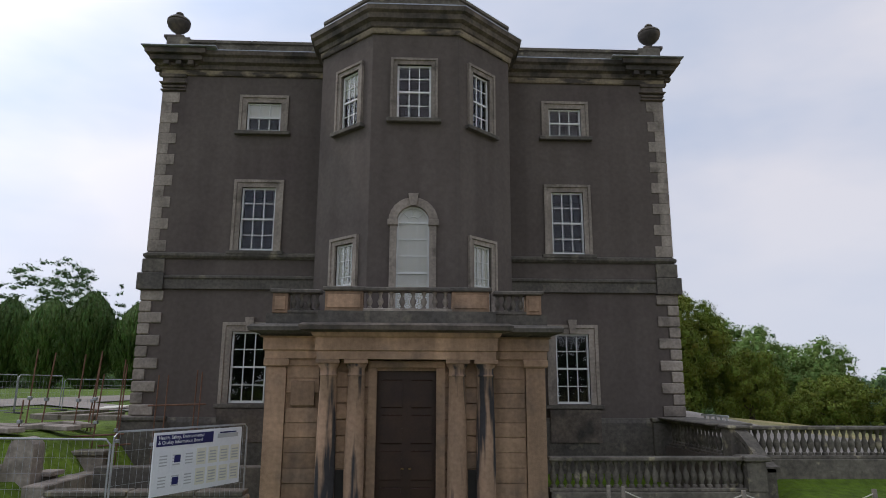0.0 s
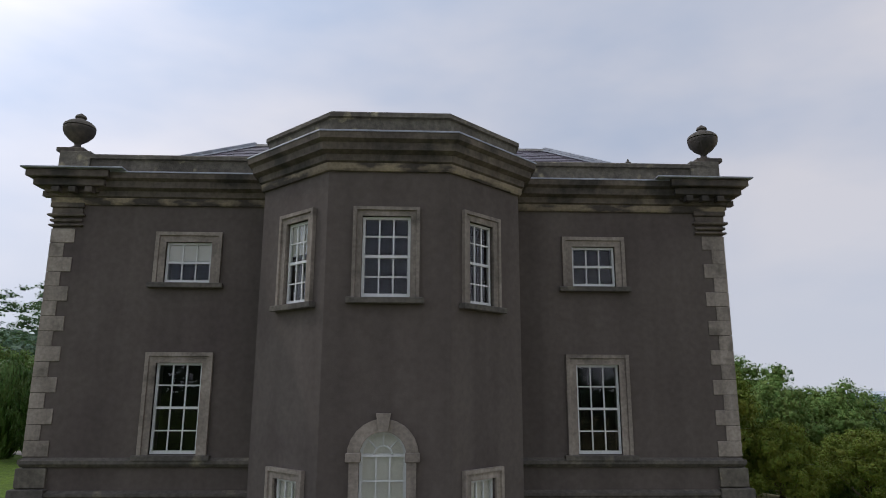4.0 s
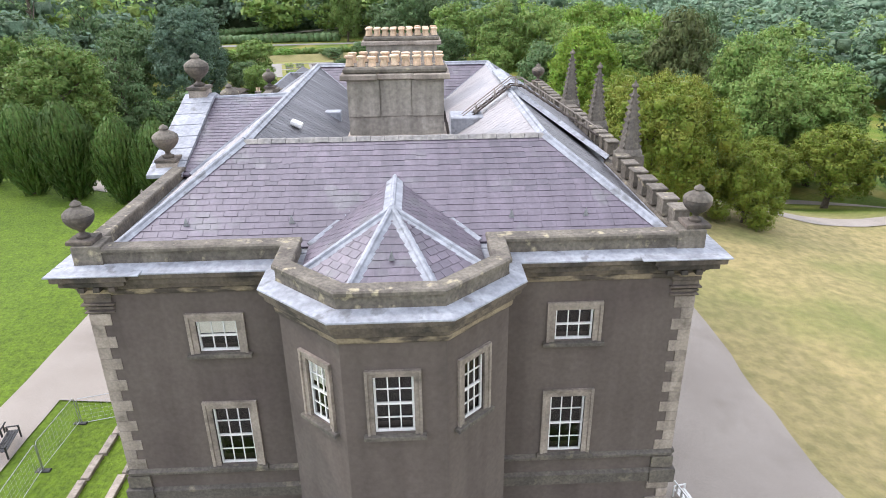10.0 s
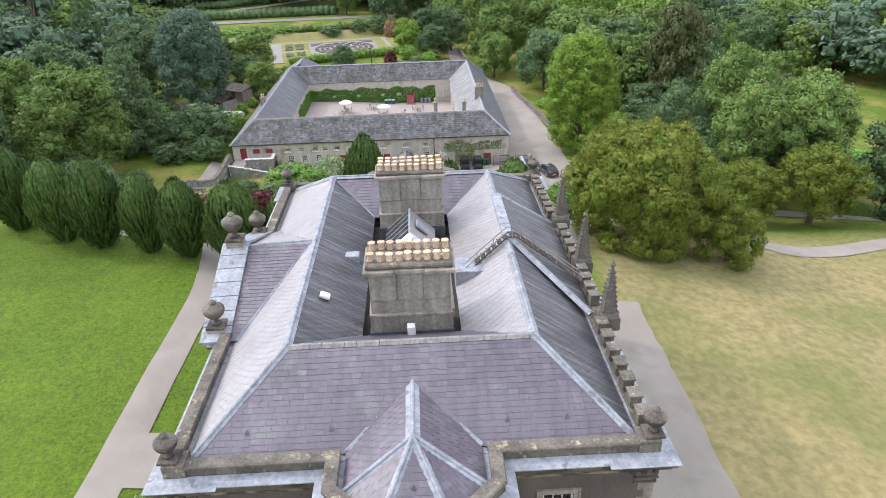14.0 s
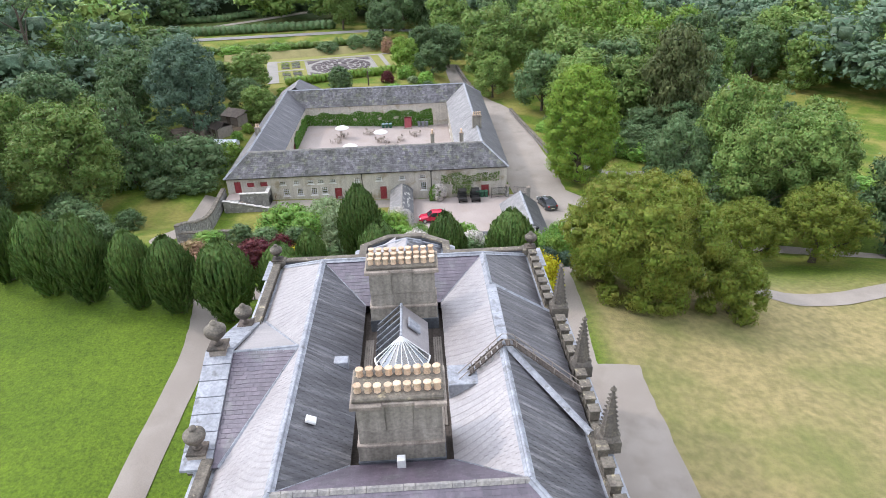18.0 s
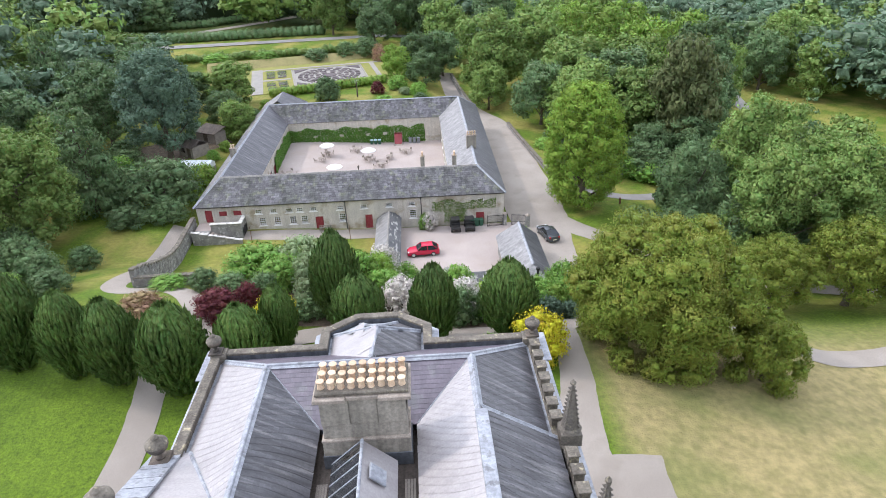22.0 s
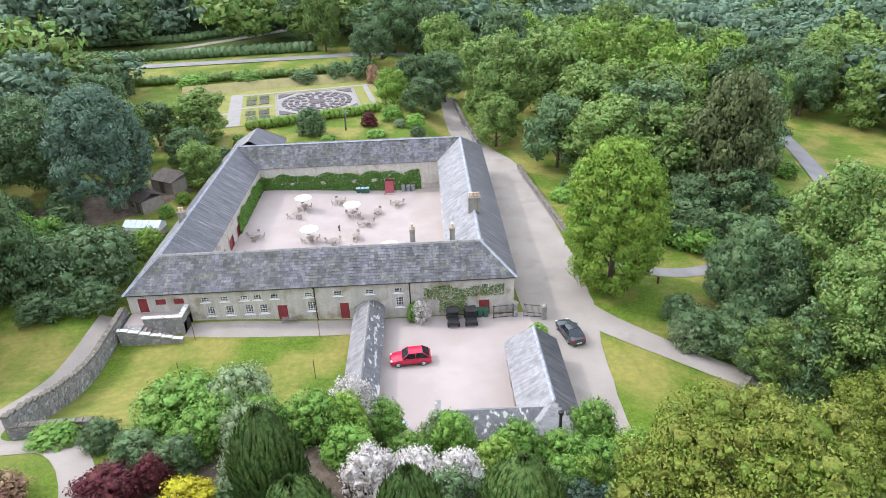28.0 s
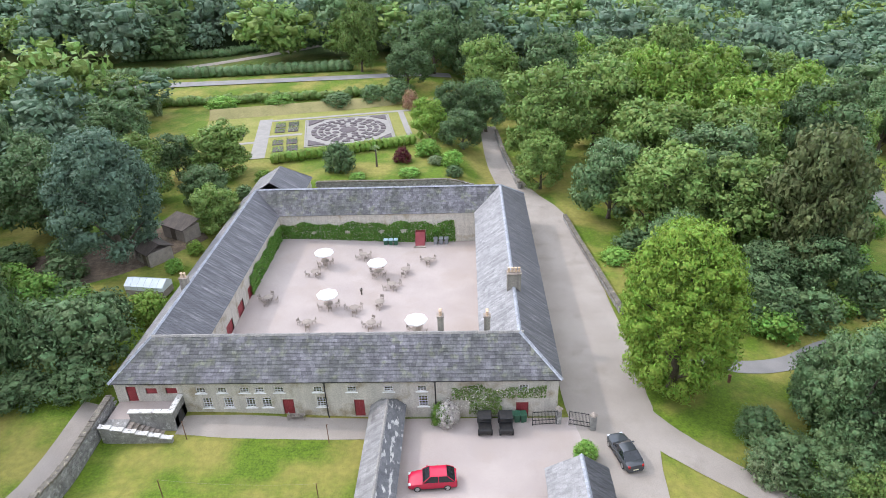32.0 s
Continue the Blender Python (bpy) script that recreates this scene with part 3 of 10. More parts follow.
ribbon("road", [(-96, 232), (-70, 244), (-45, 262), (-20, 285)], 3.5, M_GRAVEL, "track climbing to the wood", lift=0.2)
paved("courtyard", -21.7, 7.4, 110.4, 140.4, M_YARD, "pinkish gravel courtyard enclosed by stables", lift=0.12)
b = Builder()
b.add([(600, 900, -16), (9000, 300, -16), (9000, 9000, -16), (-6000, 9000, -16), (-300, 2400, -16)], [(0, 1, 2, 3, 4)])
# base colour lightened to paint the haze over the water
M_SEA = material("haze_pale_sea", (0.52, 0.58, 0.64), (0.55, 0.61, 0.67), 0.002, 0.05, 0.1, 0.35, 0.1, 0.3, 0.3)
solid("water", b, M_SEA, "flat blue-grey sea inlet with haze in its colour", "sea", kind="structure")


# ---- the country house ----
CX = -0.15
XL, XR, YF, YB = -9.0, 8.7, 21.6, 48.0
Z0, ZC, ZP = -0.1, 14.5, 15.35
house = thing("country_house", "tall roughcast Georgian country house with canted bays, urns and slate roofs", "house", (CX, 34.8, 0))


def frame_m(ox, oy, oz, nx, ny):
    """Local frame of a wall face: x along it (to the right as seen from outside), y into the wall, z up."""
    n = Vector((nx, ny, 0)).normalized()
    r = Vector((-n.y, n.x, 0))
    m = Matrix.Identity(4)
    for i in range(3):
        m[i][0], m[i][1], m[i][2], m[i][3] = r[i], -n[i], (0, 0, 1)[i], (ox, oy, oz)[i]
    return m


def hp(name, b, mat, parent=None, label="", smooth=False, kind=""):
    ob = part(name, b, mat, parent or house, label, smooth, kind)
    ob.matrix_parent_inverse = (parent or house).matrix_world.inverted() if not parent else Matrix()
    return ob


def under(ob, parent):
    ob.parent = parent
    return ob


def wall_face(b, u0, u1, z0, z1, holes, thick=0.5):
    """A wall slab in a face frame with rectangular openings (u0, u1, z0, z1) right through it."""
    us = sorted({u0, u1, *[h[0] for h in holes], *[h[1] for h in holes]})
    zs = sorted({z0, z1, *[h[2] for h in holes], *[h[3] for h in holes]})
    for i in range(len(us) - 1):
        for j in range(len(zs) - 1):
            cu, cz = (us[i] + us[i + 1]) / 2, (zs[j] + zs[j + 1]) / 2
            if any(h[0] < cu < h[1] and h[2] < cz < h[3] for h in holes):
                continue
            a, c, d, e = us[i], us[i + 1], zs[j], zs[j + 1]
            b.quad((a, 0, d), (c, 0, d), (c, 0, e), (a, 0, e))
            b.quad((c, thick, d), (a, thick, d), (a, thick, e), (c, thick, e))
    for a, c, d, e in holes:
        b.quad((a, 0, d), (a, thick, d), (c, thick, d), (c, 0, d))
        b.quad((a, 0, e), (c, 0, e), (c, thick, e), (a, thick, e))
        b.quad((a, 0, d), (a, 0, e), (a, thick, e), (a, thick, d))
        b.quad((c, 0, d), (c, thick, d), (c, thick, e), (c, 0, e))
    return b


def window(m, u0, u1, z0, z1, cols, rows, surround=0.26, sill=True, keystone=False, blind=None, arched=False, owner=None, lintel=True, mat=None, cap=False):
    """A sash window in the face frame m: stone surround, sill, white sashes with glazing bars, and single panes."""
    mat = mat or M_STONE
    owner = owner or house
    w = surround
    b = Builder(m)
    rise = (u1 - u0) / 2 if arched else 0
    spring = z1 - rise
    if w:
        if not arched:
            # one architrave of two fasciae, mitred round the opening
            prof = [(0, 0.1), (0, -0.05), (0.6 * w, -0.05), (0.64 * w, -0.095), (w, -0.095), (w, 0.1)]
            ring = []
            for su, sz, zz in ((-1, 0, z0 - 0.02), (-1, 1, z1), (1, 1, z1), (1, 0, z0 - 0.02)):
                ring += [((u0 if su < 0 else u1) + su * o, yy, zz + sz * o) for o, yy in prof]
            b.add(ring, [(6 * i + j, 6 * i + (j + 1) % 6, 6 * i + 6 + (j + 1) % 6, 6 * i + 6 + j) for i in range(3) for j in range(6)] + [(5, 4, 3, 2, 1, 0), (18, 19, 20, 21, 22, 23)])
        else:
            b.box(u0 - w, u0, -0.09, 0.1, z0 - 0.02, spring, 0.012)
            b.box(u1, u1 + w, -0.09, 0.1, z0 - 0.02, spring, 0.012)
            for s, e in ((u0 - w - 0.07, u0 + 0.03), (u1 - 0.03, u1 + w + 0.07)):
                b.box(s, e, -0.14, 0.1, spring - 0.12, spring + 0.06, 0.012)
            cu, n = (u0 + u1) / 2, 13
            for k in range(n):
                a0, a1 = math.pi * k / n, math.pi * (k + 1) / n
                pts = []
                for yy in (-0.1, 0.1):
                    for a, r in ((a0, rise), (a1, rise), (a1, rise + w + 0.05), (a0, rise + w + 0.05)):
                        pts.append((cu + r * math.cos(a), yy, spring + r * math.sin(a)))
                b.add(pts, [(0, 3, 2, 1), (4, 5, 6, 7), (0, 1, 5, 4), (1, 2, 6, 5), (2, 3, 7, 6), (3, 0, 4, 7)])
        if keystone:
            cu = (u0 + u1) / 2
            b.add([(cu - 0.09, -0.17, z1 + 0.0), (cu + 0.09, -0.17, z1), (cu + 0.15, -0.17, z1 + w + 0.16), (cu - 0.15, -0.17, z1 + w + 0.16),
                   (cu - 0.09, 0.0, z1), (cu + 0.09, 0.0, z1), (cu + 0.15, 0.0, z1 + w + 0.16), (cu - 0.15, 0.0, z1 + w + 0.16)],
                  [(0, 1, 2, 3), (1, 5, 6, 2), (5, 4, 7, 6), (4, 0, 3, 7), (3, 2, 6, 7), (0, 4, 5, 1)])
    else:
        b.box(u0, u1, 0.06, 0.12, z1 - 0.03, z1)
    win = part("window", b, mat, owner)
    win.matrix_parent_inverse = owner.matrix_world.inverted()
    if sill:
        s = Builder(m).box(u0 - w - 0.1, u1 + w + 0.1, -0.17, 0.14, z0 - 0.15, z0 - 0.02, 0.015)
        part("sill", s, M_DARKSTONE if w else mat, win)
    y, bar, fr = 0.06, 0.032, 0.06
    s = Builder(m)
    mid = (z0 + z1) / 2 if not arched else z0 + (spring - z0) * 0.5
    s.box(u0, u0 + fr, y, y + 0.07, z0, z1 - rise)
    s.box(u1 - fr, u1, y, y + 0.07, z0, z1 - rise)
    s.box(u0 + fr, u1 - fr, y, y + 0.07, z0, z0 + fr * 1.3)
    if not arched:
        s.box(u0 + fr, u1 - fr, y, y + 0.07, z1 - fr, z1)
    s.box(u0 + fr, u1 - fr, y - 0.01, y + 0.06, mid - 0.03, mid + 0.03)
    if arched:
        cu, n = (u0 + u1) / 2, 12
        for r0, r1 in ((rise - fr, rise), (rise * 0.36, rise * 0.36 + bar)):
            for k in range(n):
                a0, a1 = math.pi * k / n, math.pi * (k + 1) / n
                pts = [(cu + r * math.cos(a), yy, spring + r * math.sin(a)) for yy in (y, y + 0.06) for a, r in ((a0, r0), (a1, r0), (a1, r1), (a0, r1))]
                s.add(pts, [(0, 3, 2, 1), (4, 5, 6, 7), (0, 1, 5, 4), (1, 2, 6, 5), (2, 3, 7, 6), (3, 0, 4, 7)])
        s.box(u0 + fr, u1 - fr, y, y + 0.06, spring - bar, spring + bar)
        for a in (0.25, 0.5, 0.75):
            d = Vector((math.cos(math.pi * a), 0, math.sin(math.pi * a)))
            p0, p1 = Vector((cu, y + 0.03, spring)) + d * rise * 0.38, Vector((cu, y + 0.03, spring)) + d * (rise - fr)
            s.tube([p0, p1], bar * 0.55, 4)
    top = spring if arched else z1
    du, dz = (u1 - u0 - 2 * fr) / cols, (top - z0) / rows
    for k in range(1, cols):
        uu = u0 + fr + du * k
        s.box(uu - bar / 2, uu + bar / 2, y + 0.01, y + 0.05, z0 + fr, top - 0.02)
    for k in range(1, rows):
        zz = z0 + dz * k
        if abs(zz - mid) > 0.05:
            s.box(u0 + fr, u1 - fr, y + 0.012, y + 0.048, zz - bar / 2, zz + bar / 2)
    part("sash_frame", s, M_WHITE, win, "white painted sash with glazing bars")
    for i in range(cols):
        for j in range(rows):
            a, c = u0 + fr + du * i, u0 + fr + du * (i + 1)
            d, e = z0 + dz * j, z0 + dz * (j + 1)
            tilt = 0.003 * math.sin(i * 7.1 + j * 3.7 + u0 * 5 + z0)
            g = part("pane", Builder(m).quad((a, y + 0.035 + tilt, d), (c, y + 0.035 - tilt, d), (c, y + 0.035, e), (a, y + 0.035, e)), M_GLASS, win)
            g.visible_shadow = False
    if arched:
        cu, n = (u0 + u1) / 2, 12
        pts = [(cu + (rise - 0.02) * math.cos(math.pi * k / n), y + 0.035, spring + (rise - 0.02) * math.sin(math.pi * k / n)) for k in range(n + 1)]
        part("pane", Builder(m).quad(*pts), M_GLASS, win).visible_shadow = False
        s = Builder(m)
        for side in (-1, 1):
            for k in range(6):
                a0, a1 = math.pi / 2 * k / 6, math.pi / 2 * (k + 1) / 6
                s.quad((cu + side * rise * math.cos(a0), 0.002, spring + rise * math.sin(a0)), (cu + side * rise, 0.002, spring + rise * math.sin(a0)),
                       (cu + side * rise, 0.002, spring + rise * math.sin(a1)), (cu + side * rise * math.cos(a1), 0.002, spring + rise * math.sin(a1)))
        part("spandrel", s, M_RENDER, win)
    if blind:
        part("blind", Builder(m).box(u0 + 0.03, u1 - 0.03, y + 0.06, y + 0.075, z1 - (z1 - z0) * blind, z1 - 0.02), M_BLIND, win, "cream drawn blind behind the glass")
    return win


# bay and wall plans
BX0, BX1, BYF, BYC = CX - 1.33, CX + 1.33, 18.5, 20.2
JX0, JX1 = CX - 3.1, CX + 3.1


def wall(name, p, q, z0, z1, windows, thick=0.5, mat=None, detail=True):
    """A wall from p to q (outside on the right of the way) with its windows: (u0, u1, z0, z1, cols, rows, options)."""
    p, q = Vector(p), Vector(q)
    d = (q - p).normalized()
    m = frame_m(p.x, p.y, 0, d.y, -d.x)
    b = wall_face(Builder(m), 0, (q - p).length, z0, z1, [w[:4] for w in windows], thick)
    ob = hp(name, b, mat or M_RENDER)
    for w in windows:
        window(m, *w[:6], **(w[6] if len(w) > 6 else {}))
    return m


front_l = [(2.97, 4.12, 2.45, 4.72, 3, 4, {"keystone": True, "surround": 0.3}), (2.97, 4.12, 7.42, 9.62, 3, 4, {}), (2.95, 4.13, 11.66, 12.72, 3, 2, {"blind": 0.45})]
wall("wall_front", (XL, YF), (JX0, YF), Z0, ZC, front_l)
o = JX1
front_r = [(4.57 - o, 5.68 - o, 2.45, 4.72, 3, 4, {"keystone": True, "surround": 0.3}), (4.57 - o, 5.68 - o, 7.42, 9.62, 3, 4, {}), (4.57 - o, 5.72 - o, 11.66, 12.72, 3, 2, {})]
wall("wall_front", (JX1, YF), (XR, YF), Z0, ZC, front_r)
wall("bay_return", (JX0, YF), (JX0, BYC), Z0, ZC, [])
wall("bay_return", (JX1, BYC), (JX1, YF), Z0, ZC, [])
lc = math.hypot(BX0 - JX0, BYC - BYF)
cw, cwr = (1.03, 1.85), (lc - 1.85, lc - 1.03)
# the upper blind is made up for bright sky reflected in those panes
wall("bay_cant", (JX0, BYC), (BX0, BYF), Z0, ZC, [(*cw, 4.7, 7.15, 3, 5, {"blind": 0.97, "surround": 0.22}), (*cw, 10.85, 12.7, 3, 4, {"blind": 0.4, "surround": 0.22})])
wall("bay_cant", (BX1, BYF), (JX1, BYC), Z0, ZC, [(*cwr, 4.7, 7.15, 3, 5, {"blind": 0.97, "surround": 0.22}), (*cwr, 10.85, 12.7, 3, 4, {"surround": 0.22})])
wall("bay_front", (BX0, BYF), (BX1, BYF), Z0, ZC, [(0.84, 1.79, 4.7, 8.17, 3, 6, {"blind": 0.97, "arched": True, "keystone": True, "surround": 0.2}), (0.77, 1.81, 10.92, 12.68, 3, 4, {"surround": 0.2})])
# flanks and back
PXL, PXR = -9.3, 8.95
PY0, PY1 = 30.0, 40.0


def flank_windows(length, n, off=0.0):
    out = []
    for k in range(n):
        c = length * (k + 0.5) / n
        for z0, z1, rows in ((2.45, 4.72, 4), (7.42, 9.62, 4), (11.66, 12.72, 2)):
            out.append((c - 0.57, c + 0.57, z0, z1, 3, rows, {}))
    return out


for side, x, px in ((-1, XL, PXL), (1, XR, PXR)):
    runs = [((x, YF), (x, PY0)), ((x, PY0), (px, PY0)), ((px, PY0), (px, PY1)), ((px, PY1), (x, PY1)), ((x, PY1), (x, YB))]
    for p, q in runs:
        ln = math.hypot(q[0] - p[0], q[1] - p[1])
        ws = flank_windows(ln, 2 if ln < 9 else 3) if ln > 2 else []
        if side > 0:
            wall("wall_east", p, q, Z0, ZC, ws)
        else:
            wall("wall_west", q, p, Z0, ZC, ws)
wall("wall_back", (XR, YB), (JX1, YB), Z0, ZC, flank_windows(XR - JX1, 1))
wall("wall_back", (JX0, YB), (XL, YB), Z0, ZC, flank_windows(JX0 - XL, 1))
BBX0, BBX1, BBY, BBC = CX - 1.25, CX + 1.35, 50.8, 49.4
for p, q in (((JX1, YB), (JX1, BBC)), ((JX1, BBC), (BBX1, BBY)), ((BBX1, BBY), (BBX0, BBY)), ((BBX0, BBY), (JX0, BBC)), ((JX0, BBC), (JX0, YB))):
    wall("bay_back", p, q, Z0, ZC, [])
# floors and partitions inside, near-black to paint in the rooms' darkness
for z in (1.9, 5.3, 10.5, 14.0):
    hp("inner_floor", Builder().prism([(XL + 0.5, YF + 0.5), (JX0 + 0.5, YF + 0.5), (JX0 + 0.5, BYC + 0.25), (BX0 + 0.2, BYF + 0.5), (BX1 - 0.2, BYF + 0.5), (JX1 - 0.5, BYC + 0.25), (JX1 - 0.5, YF + 0.5), (XR - 0.5, YF + 0.5), (XR - 0.5, YB - 0.5), (XL + 0.5, YB - 0.5)], z, z + 0.2), M_SHADE_BLACK)
hp("inner_wall", Builder().box(XL + 0.6, XR - 0.6, 26.0, 26.3, 0, 14), M_SHADE_BLACK)
hp("inner_wall", Builder().box(-3.2, -3.0, 22.2, 26.0, 0, 14), M_SHADE_BLACK)
hp("inner_wall", Builder().box(2.8, 3.0, 22.2, 26.0, 0, 14), M_SHADE_BLACK)

# mouldings all round
FRONT = [(XL, YF), (JX0, YF), (JX0, BYC), (BX0, BYF), (BX1, BYF), (JX1, BYC), (JX1, YF), (XR, YF)]
EAST = [(XR, YF), (XR, PY0), (PXR, PY0), (PXR, PY1), (XR, PY1), (XR, YB)]
BACK = [(XR, YB), (JX1, YB), (JX1, BBC), (BBX1, BBY), (BBX0, BBY), (JX0, BBC), (JX0, YB), (XL, YB)]
WEST = [(XL, YB), (XL, PY1), (PXL, PY1), (PXL, PY0), (XL, PY0), (XL, YF)]
RING = FRONT + EAST[1:] + BACK[1:] + WEST[1:-1]
CORNICE = [(0, 13.72), (0.05, 13.72), (0.07, 13.86), (0.14, 13.9), (0.16, 14.04), (0.3, 14.1), (0.32, 14.26), (0.42, 14.32), (0.44, 14.46), (0.4, 14.5), (0, 14.56)]
hp("cornice", Builder().sweep(RING, CORNICE, True), M_CORNICE, label="weathered sandstone cornice")
hp("frieze", Builder().sweep(RING, [(0.001, 13.69), (0.06, 13.69), (0.085, 13.74), (0.1, 13.86), (0.06, 13.88)], True), M_FRIEZE, label="pale flaking stone band under the cornice")
hp("cornice_lead", Builder().sweep(RING, [(0.0, 14.57), (0.0, 14.63), (0.44, 14.5), (0.452, 14.475), (0.452, 14.455), (0.43, 14.47)], True), M_LEAD, label="pale lead flashing")
PAR = [(-0.42, 14.5), (-0.02, 14.5), (-0.02, 14.95), (0.05, 14.97), (0.05, 15.06), (-0.0, 15.1), (-0.44, 15.1), (-0.47, 15.06), (-0.47, 14.97), (-0.42, 14.95)]
hp("parapet", Builder().sweep(FRONT[:1] + FRONT[1:], PAR), M_COPING, label="stone parapet with lichened coping")
hp("parapet", Builder().sweep(BACK, PAR), M_COPING, label="stone parapet with lichened coping")
M_LINING = material("blue_black_lead_lining", (0.075, 0.082, 0.095), (0.11, 0.118, 0.13), 1.2, 8, 0.3, 0.5, 0.2, 20, 0.01, streak=0.5, run=(3, 3, 0.4))
hp("parapet_lining", Builder().sweep(BACK, [(-0.465, 14.6), (-0.424, 14.6), (-0.424, 14.95), (-0.465, 14.95)]), M_LINING, label="blue-black lead lining")
hp("parapet", Builder().sweep([(XL, YB - 0.5), (XL, PY1 + 0.2)], PAR), M_COPING)
hp("parapet", Builder().sweep([(XL, PY0 - 0.2), (XL, YF + 0.5)], PAR), M_COPING)
LOW = [(a, z - 0.35 if z > 14.9 else z) for a, z in PAR]
hp("parapet", Builder().sweep([(XR, YF + 0.5), (XR, PY0), (PXR, PY0), (PXR, PY1), (XR, PY1), (XR, YB - 0.5)], LOW), M_COPING)
SIDES = [[(XR, YF), *EAST[1:], BACK[1]], [BACK[6], (XL, YB), *WEST[1:]], [FRONT[0], FRONT[1]], [FRONT[6], FRONT[7]]]
for run in SIDES:
    hp("string_course", Builder().sweep(run, [(0, 7.12), (0.06, 7.12), (0.14, 7.2), (0.14, 7.28), (0, 7.34)]), M_DARKSTONE)
    hp("string_course", Builder().sweep(run, [(0, 6.1), (0.1, 6.1), (0.1, 6.42), (0.15, 6.46), (0.15, 6.52), (0, 6.58)]), M_DARKSTONE)
hp("plinth", Builder().sweep(RING, [(0, -0.1), (0.14, -0.1), (0.14, 1.86), (0.08, 2.0), (0, 2.02)], True), M_DARKSTONE, label="sooty plinth")
for x0, x1 in ((XL + 2.7, XL + 4.4), (4.3, 5.95)):
    hp("apron_panel", Builder().box(x0, x1, YF - 0.18, YF - 0.1, 1.25, 2.28, 0.01), M_CORNICE)

# corner cornice blocks, quoins, capitals
rq = random.Random(5)
for cx, cy, sx, sy in ((XL, YF, 1, 1), (XR, YF, -1, 1), (XL, YB, 1, -1), (XR, YB, -1, -1)):
    def block(x0, x1, y0, y1, z0, z1, c=0.02):
        """A block given outwards-negative from the corner."""
        xa, xb = sorted((cx + sx * x0, cx + sx * x1))
        ya, yb = sorted((cy + sy * y0, cy + sy * y1))
        return Builder().box(xa, xb, ya, yb, z0, z1, c)
    for z0, z1, e, n in ((13.36, 13.43, 0.13, "capital"), (13.43, 13.6, 0.05, "capital"), (13.6, 13.74, 0.09, "capital"), (13.1, 13.16, 0.09, "capital"), (13.22, 13.3, 0.07, "capital")):
        hp(n, block(-e, 0.68 + e, -e, 0.68 + e, z0, z1), M_CORNICE)
    for z0, z1, e in ((13.98, 14.1, 0.22), (14.1, 14.3, 0.42), (14.3, 14.5, 0.56)):
        hp("corner_cornice", block(-e, 0.95 + e, -e, 0.95 + e, z0, z1), M_CORNICE)
    for k in range(3):
        for a, c in ((True, 0.06 + 0.42 * k), (False, 0.06 + 0.42 * k)):
            u0, u1 = c, c + 0.18
            if a:
                xa, xb = sorted((cx + sx * u0, cx + sx * u1))
                ya, yb = sorted((cy - sy * 0.42, cy - sy * 0.2))
            else:
                xa, xb = sorted((cx - sx * 0.42, cx - sx * 0.2))
                ya, yb = sorted((cy + sy * u0, cy + sy * u1))
            hp("modillion", Builder().box(xa, xb, ya, yb, 13.93, 14.08, 0.01), M_CORNICE)
    hp("cornice_lead", block(-0.66, 1.9, -0.66, 1.9, 14.5, 14.545, 0.01), M_LEAD)
    hp("pedestal", block(-0.05, 0.75, -0.05, 0.75, 14.545, 15.17), M_COPING)
    # upper quoins alternate long and short, in pale stone
    hz = (13.05 - 7.36) / 15
    for k in range(15):
        z0 = 7.36 + k * hz
        long = k % 2 == 0
        ex = 0.58 if long else 0.34
        ey = 0.34 if long else 0.58
        hp("quoin", block(-0.025, ex, -0.025, ey, z0 + 0.004, z0 + hz - 0.004, 0.008), M_STONE)
    hp("band_block", block(-0.19, 0.66, -0.19, 0.66, 6.06, 6.62), M_DARKSTONE)
    hp("pier_cap", block(-0.1, 0.62, -0.1, 0.62, 6.64, 7.1), M_COPING)
    hz = (6.06 - 2.05) / 11
    for k in range(11):
        z0 = 2.05 + k * hz
        ex = 0.66 if k % 2 == 0 else 0.3
        ey = 0.3 if k % 2 == 0 else 0.66
        hp("quoin", block(-0.07, ex, -0.07, ey, z0 + 0.01, z0 + hz - 0.01, 0.03), M_STONE)
    hp("corner_plinth", block(-0.28, 1.1, -0.28, 1.1, -0.1, 1.9, 0.03), M_DARKSTONE)
    hp("corner_plinth_cap", block(-0.32, 1.14, -0.32, 1.14, 1.9, 2.04, 0.03), M_DARKSTONE)

URN = [(0.2, 0), (0.22, 0.03), (0.22, 0.09), (0.13, 0.13), (0.09, 0.2), (0.12, 0.27), (0.3, 0.4), (0.43, 0.55), (0.48, 0.68), (0.49, 0.75), (0.46, 0.8), (0.49, 0.81), (0.47, 0.88), (0.36, 0.98), (0.22, 1.05), (0.13, 1.11), (0.18, 1.15), (0.15, 1.22), (0.05, 1.29), (0.02, 1.31)]


def urn(x, y, z, s=1.0):
    t = thing("stone_urn", "weathered lidded sandstone urn on the parapet", "urn", (x, y, z), "parapet urns")
    part("pedestal", Builder().box(-0.42 * s, 0.42 * s, -0.42 * s, 0.42 * s, 0, 0.13, 0.02), M_CORNICE, t)
    part("bowl", Builder().lathe([(r * s, h * s + 0.13) for r, h in URN[:11]], n=20), M_CORNICE, t, smooth=True)
    part("lid", Builder().lathe([(r * s, h * s + 0.13) for r, h in URN[11:]], n=20), M_COPING, t, smooth=True)


for x, y in ((XL + 0.16, YF + 0.37), (XR - 0.16, YF + 0.37), (XL + 0.2, YB - 0.35), (XR - 0.2, YB - 0.35)):
    urn(x, y, 15.17, 0.84)


